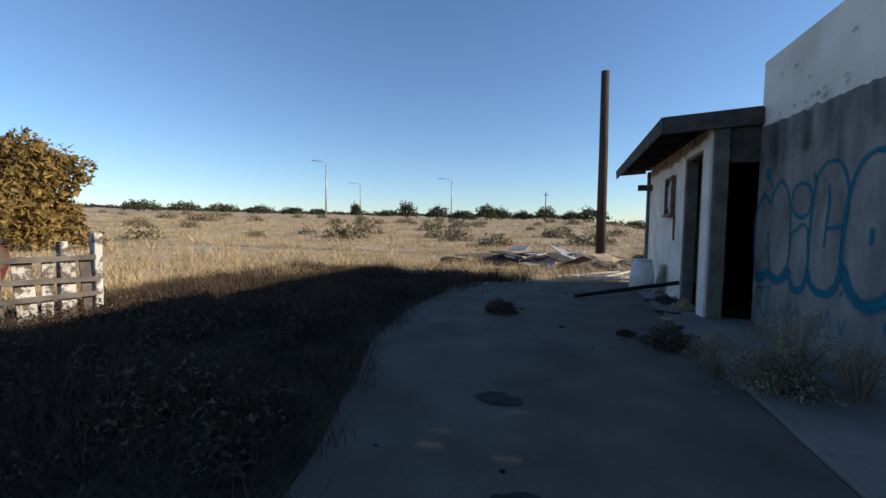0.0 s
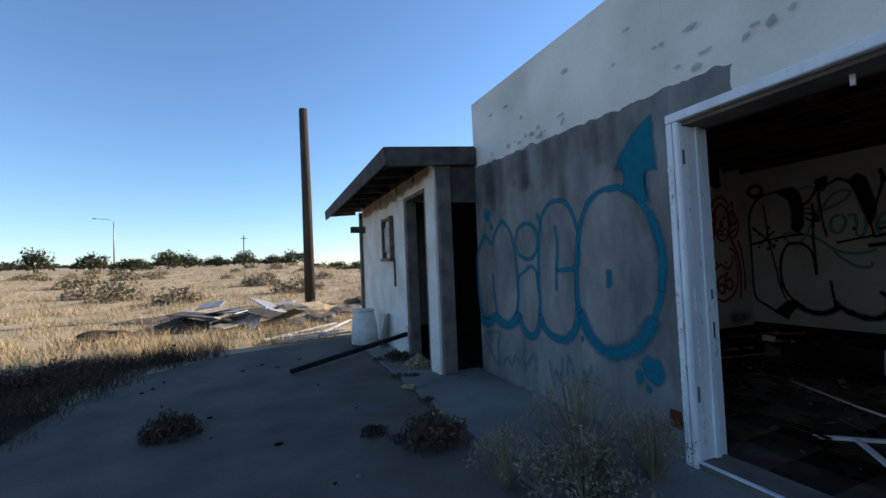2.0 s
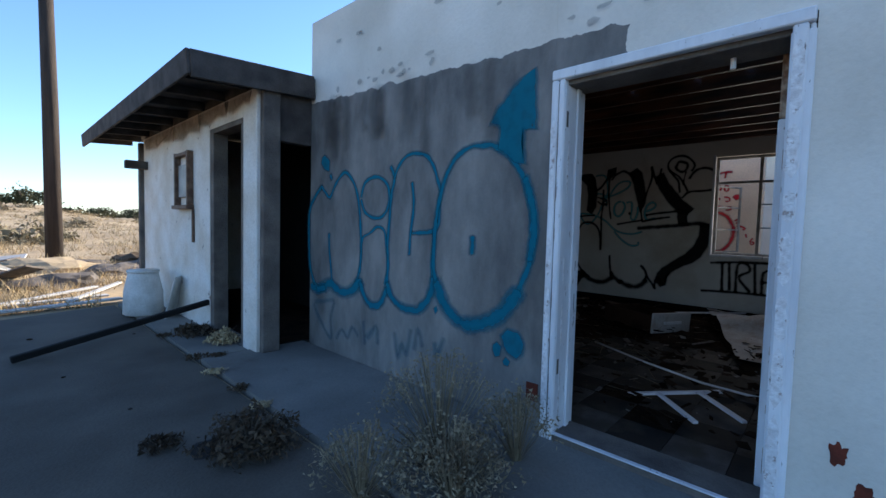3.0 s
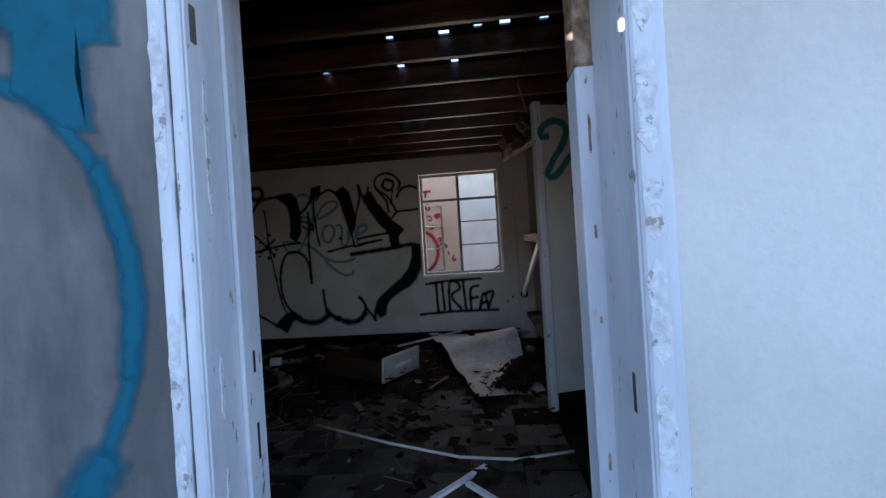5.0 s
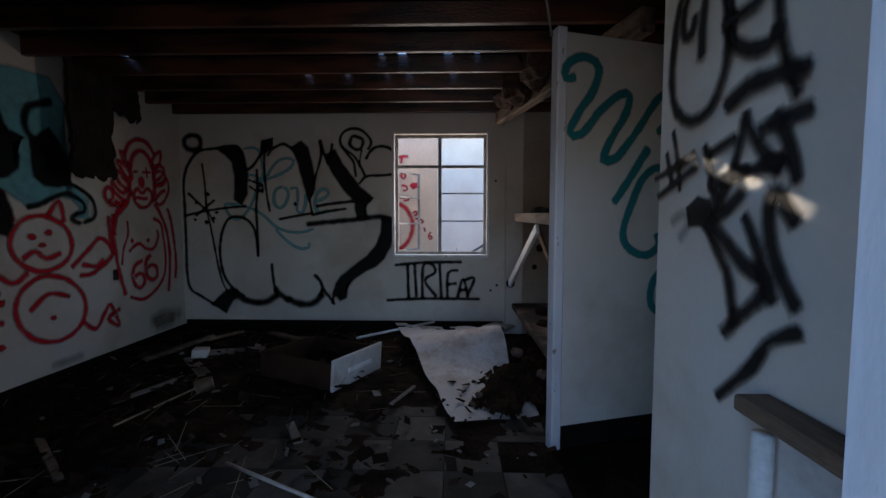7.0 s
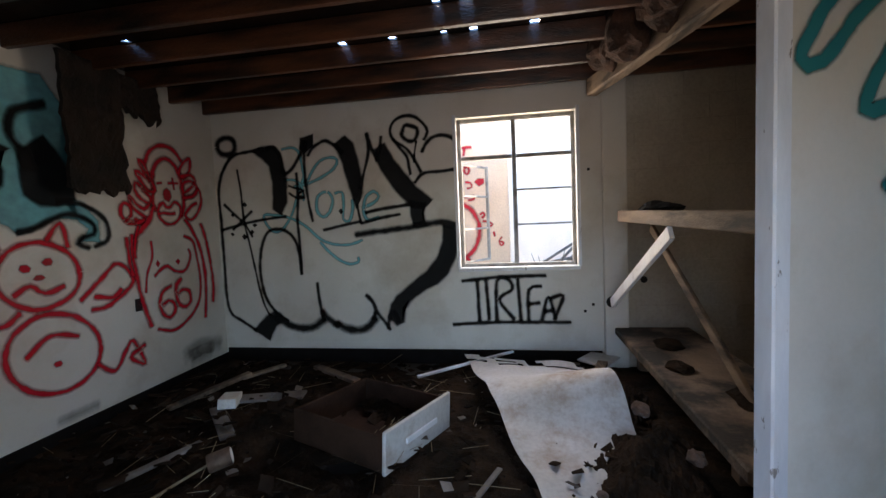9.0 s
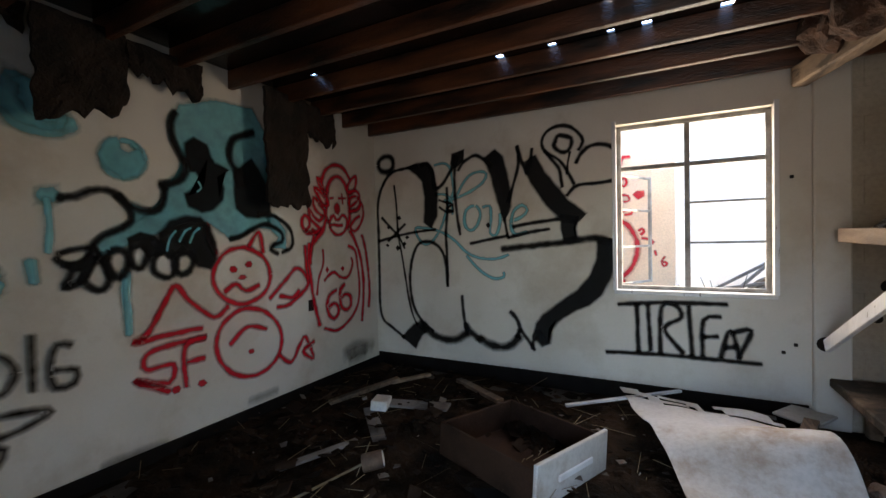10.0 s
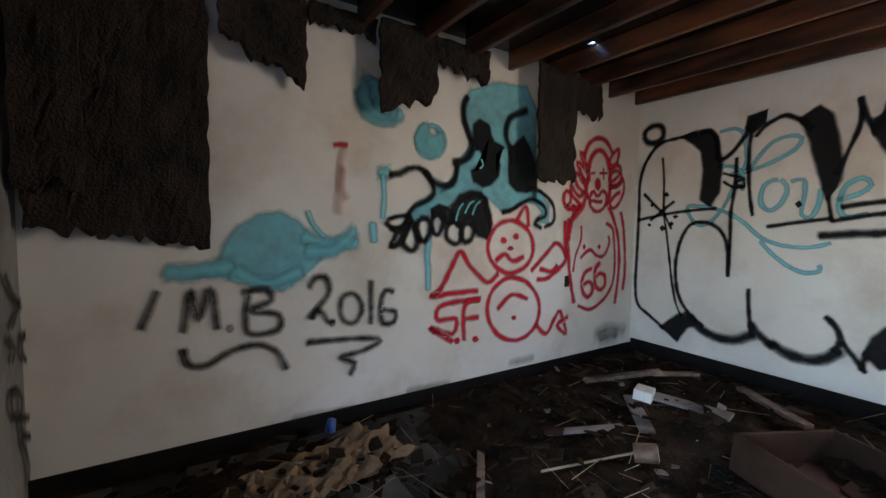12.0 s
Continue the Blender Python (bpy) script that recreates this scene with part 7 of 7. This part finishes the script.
# far trees, by bearing and distance
for k, (b, d, s, h) in enumerate(((-28.2, 110, 1.6, 4.0), (-21.4, 95, 2.4, 4.4), (-17.2, 100, 2.8, 3.6), (-13.8, 90, 3.2, 2.6), (-10.7, 95, 2.6, 4.2), (-8.9, 98, 3.0, 3.4), (-5.8, 110, 2.6, 2.6), (-2.9, 105, 3.0, 3.8), (0.3, 115, 2.4, 2.6), (2.8, 95, 3.6, 3.4), (5.4, 110, 3.0, 2.8), (-40, 120, 3.6, 2.6), (-44, 130, 4, 2.8), (-36, 125, 3, 2.4), (-48, 120, 4, 3.0), (-52, 110, 4, 3.0), (-33, 130, 3, 2.2), (-24, 130, 3.5, 2.4), (8, 120, 4, 3), (11, 130, 4, 3))):
    x, y = 1.1 + d * math.sin(radians(b)), 1.2 + d * math.cos(radians(b))
    plant("field_tree", "dark scrubby tree on the far edge of field", "tree", (x, y, ground_z(x, y) - 0.3), s * 1.25, h * 0.85, 1300, 0.17, DARKLEAF, 300 + k, "far trees", stems=5, cz=h * 0.3, lobes=2.6, trunk=0.12)


def build_treeline():
    rng = np.random.default_rng(9)
    out = []
    for b in np.arange(-70, 40, 0.55):
        d = rng.uniform(140, 170)
        x, y = 1.1 + d * math.sin(radians(b)), 1.2 + d * math.cos(radians(b))
        t = leaf_cloud(rng, 90, 2.4, 2.4, rng.uniform(0.6, 1.9), 0.3, 0.3, 2, b)
        out.append(t + np.array([x, y, ground_z(x, y) - 0.4]))
    blades("treeline", np.concatenate(out), DARKLEAF, "low dark line of distant scrub trees", "trees")


build_treeline()


def street_lamp(b, d, h, arm):
    x, y = 1.1 + d * math.sin(radians(b)), 1.2 + d * math.cos(radians(b))
    ob = thing("street_lamp", "tall slim grey street lamp with one arm", "street lamp", (x, y, ground_z(x, y)), math.degrees(radians(-b)), "street lamps")
    part("pole", tube([(0, 0, -0.3), (0, 0, h * 0.5), (0, 0, h - 0.3)], [0.16, 0.13, 0.09], 8), STEEL, ob, smooth=True)
    part("arm", tube([(0, 0, h - 0.35), (-arm * 0.3, 0, h), (-arm, 0, h + 0.1)], [0.07, 0.06, 0.05], 6), STEEL, ob, smooth=True)
    part("lamp_head", cube(-arm - 0.7, -0.16, h + 0.02, -arm, 0.16, h + 0.2, 0.05), STEEL, ob)


street_lamp(-32.0, 74, 9.6, 1.6)
street_lamp(-15.4, 100, 9.4, 2.4)
street_lamp(-27.6, 120, 9.0, 2.6)
x, y = 1.1 + 110 * math.sin(radians(-2.9)), 1.2 + 110 * math.cos(radians(-2.9))
far = thing("power_pole", "distant wooden power pole with short crossarm", "pole", (x, y, ground_z(x, y)))
part("pole", tube([(0, 0, -0.3), (0, 0, 7.0)], [0.14, 0.1], 7), POLEWOOD, far)
part("crossarm", cube(-0.7, -0.06, 6.2, 0.7, 0.06, 6.35, 0.01), POLEWOOD, far)
# rubbish heap and bush behind the window
for k, (x, y, z, s) in enumerate(((10.2, 3.35, 0.3, 0.55), (10.3, 2.9, 0.45, 0.6), (10.15, 3.75, 0.2, 0.4))):
    lumps("brush_heap", (x, y, z), (s * 0.7, s, s * 0.95), k + 120, WEED, "heap of dark dead brush in the yard", "brush pile", 3)
for k, (a, b) in enumerate((((10.0, 3.95, 0.75), (10.1, 3.2, 1.2)), ((9.95, 3.9, 0.8), (10.1, 3.0, 0.95)), ((10.0, 3.75, 0.7), (10.05, 3.3, 1.15)))):
    solid("yard_stick", bar(a, b, 0.04, 0.03), GREYWOOD, "grey stick on the brush heap", "stick", "", "sticks on the heap")
# dry bush behind the window
plant("yard_bush", "bare grey bush in the yard behind window", "shrub", (9.9, 3.75, -0.02), 0.7, 1.35, 120, 0.012, WEED, 400, stems=34, lobes=2)


# ---- block courses behind the shelves ----
def build_blocks():
    wall = bpy.data.objects["wall_alcove"]
    made = {}
    for row in range(14):
        y = RY + 0.005 - (0.2 if row % 2 else 0.0)
        while y < 3.29:
            a, b = max(y, RY + 0.005), min(y + 0.3965, 3.232)
            if b - a > 0.03:
                key = round(b - a, 3)
                if key not in made:
                    made[key] = mesh_of("block", cube(0, 0, 0, 0.03, key, 0.1965, 0.002))
                    made[key].materials.append(BLOCK)
                ob = new("block", made[key])
                ob.matrix_world = pose(BX + 0.045, a, 0.005 + row * 0.2)
                ob.parent = wall
            y += 0.4


build_blocks()


# ---- floor tiles ----
def build_tiles():
    floor_ob = bpy.data.objects["floor"]
    bm = bmesh.new()
    box(bm, -0.1505, -0.1505, 0, 0.1505, 0.1505, 0.006, 0.0015)
    me = {}
    base = mesh_of("tile", bm)
    for key, mat in ((0, TILE_DARK), (1, TILE_LIGHT)):
        me[key] = base.copy()
        me[key].materials.append(mat)
    rnd = random.Random(17)
    for i in range(15):
        for j in range(12):
            if rnd.random() < 0.07:
                continue
            x, y = FI + 0.16 + i * 0.304, 3.62 + j * 0.304
            if x > BX - 0.16 or y > LY - 0.17:
                continue
            ob = new("tile", me[(i + j) % 2])
            ob.matrix_world = pose(x, y, FLOOR - 0.004 + rnd.uniform(0, 0.003), rnd.uniform(-0.4, 0.4), rnd.uniform(-0.4, 0.4), rnd.uniform(-0.6, 0.6))
            ob.parent = floor_ob


build_tiles()
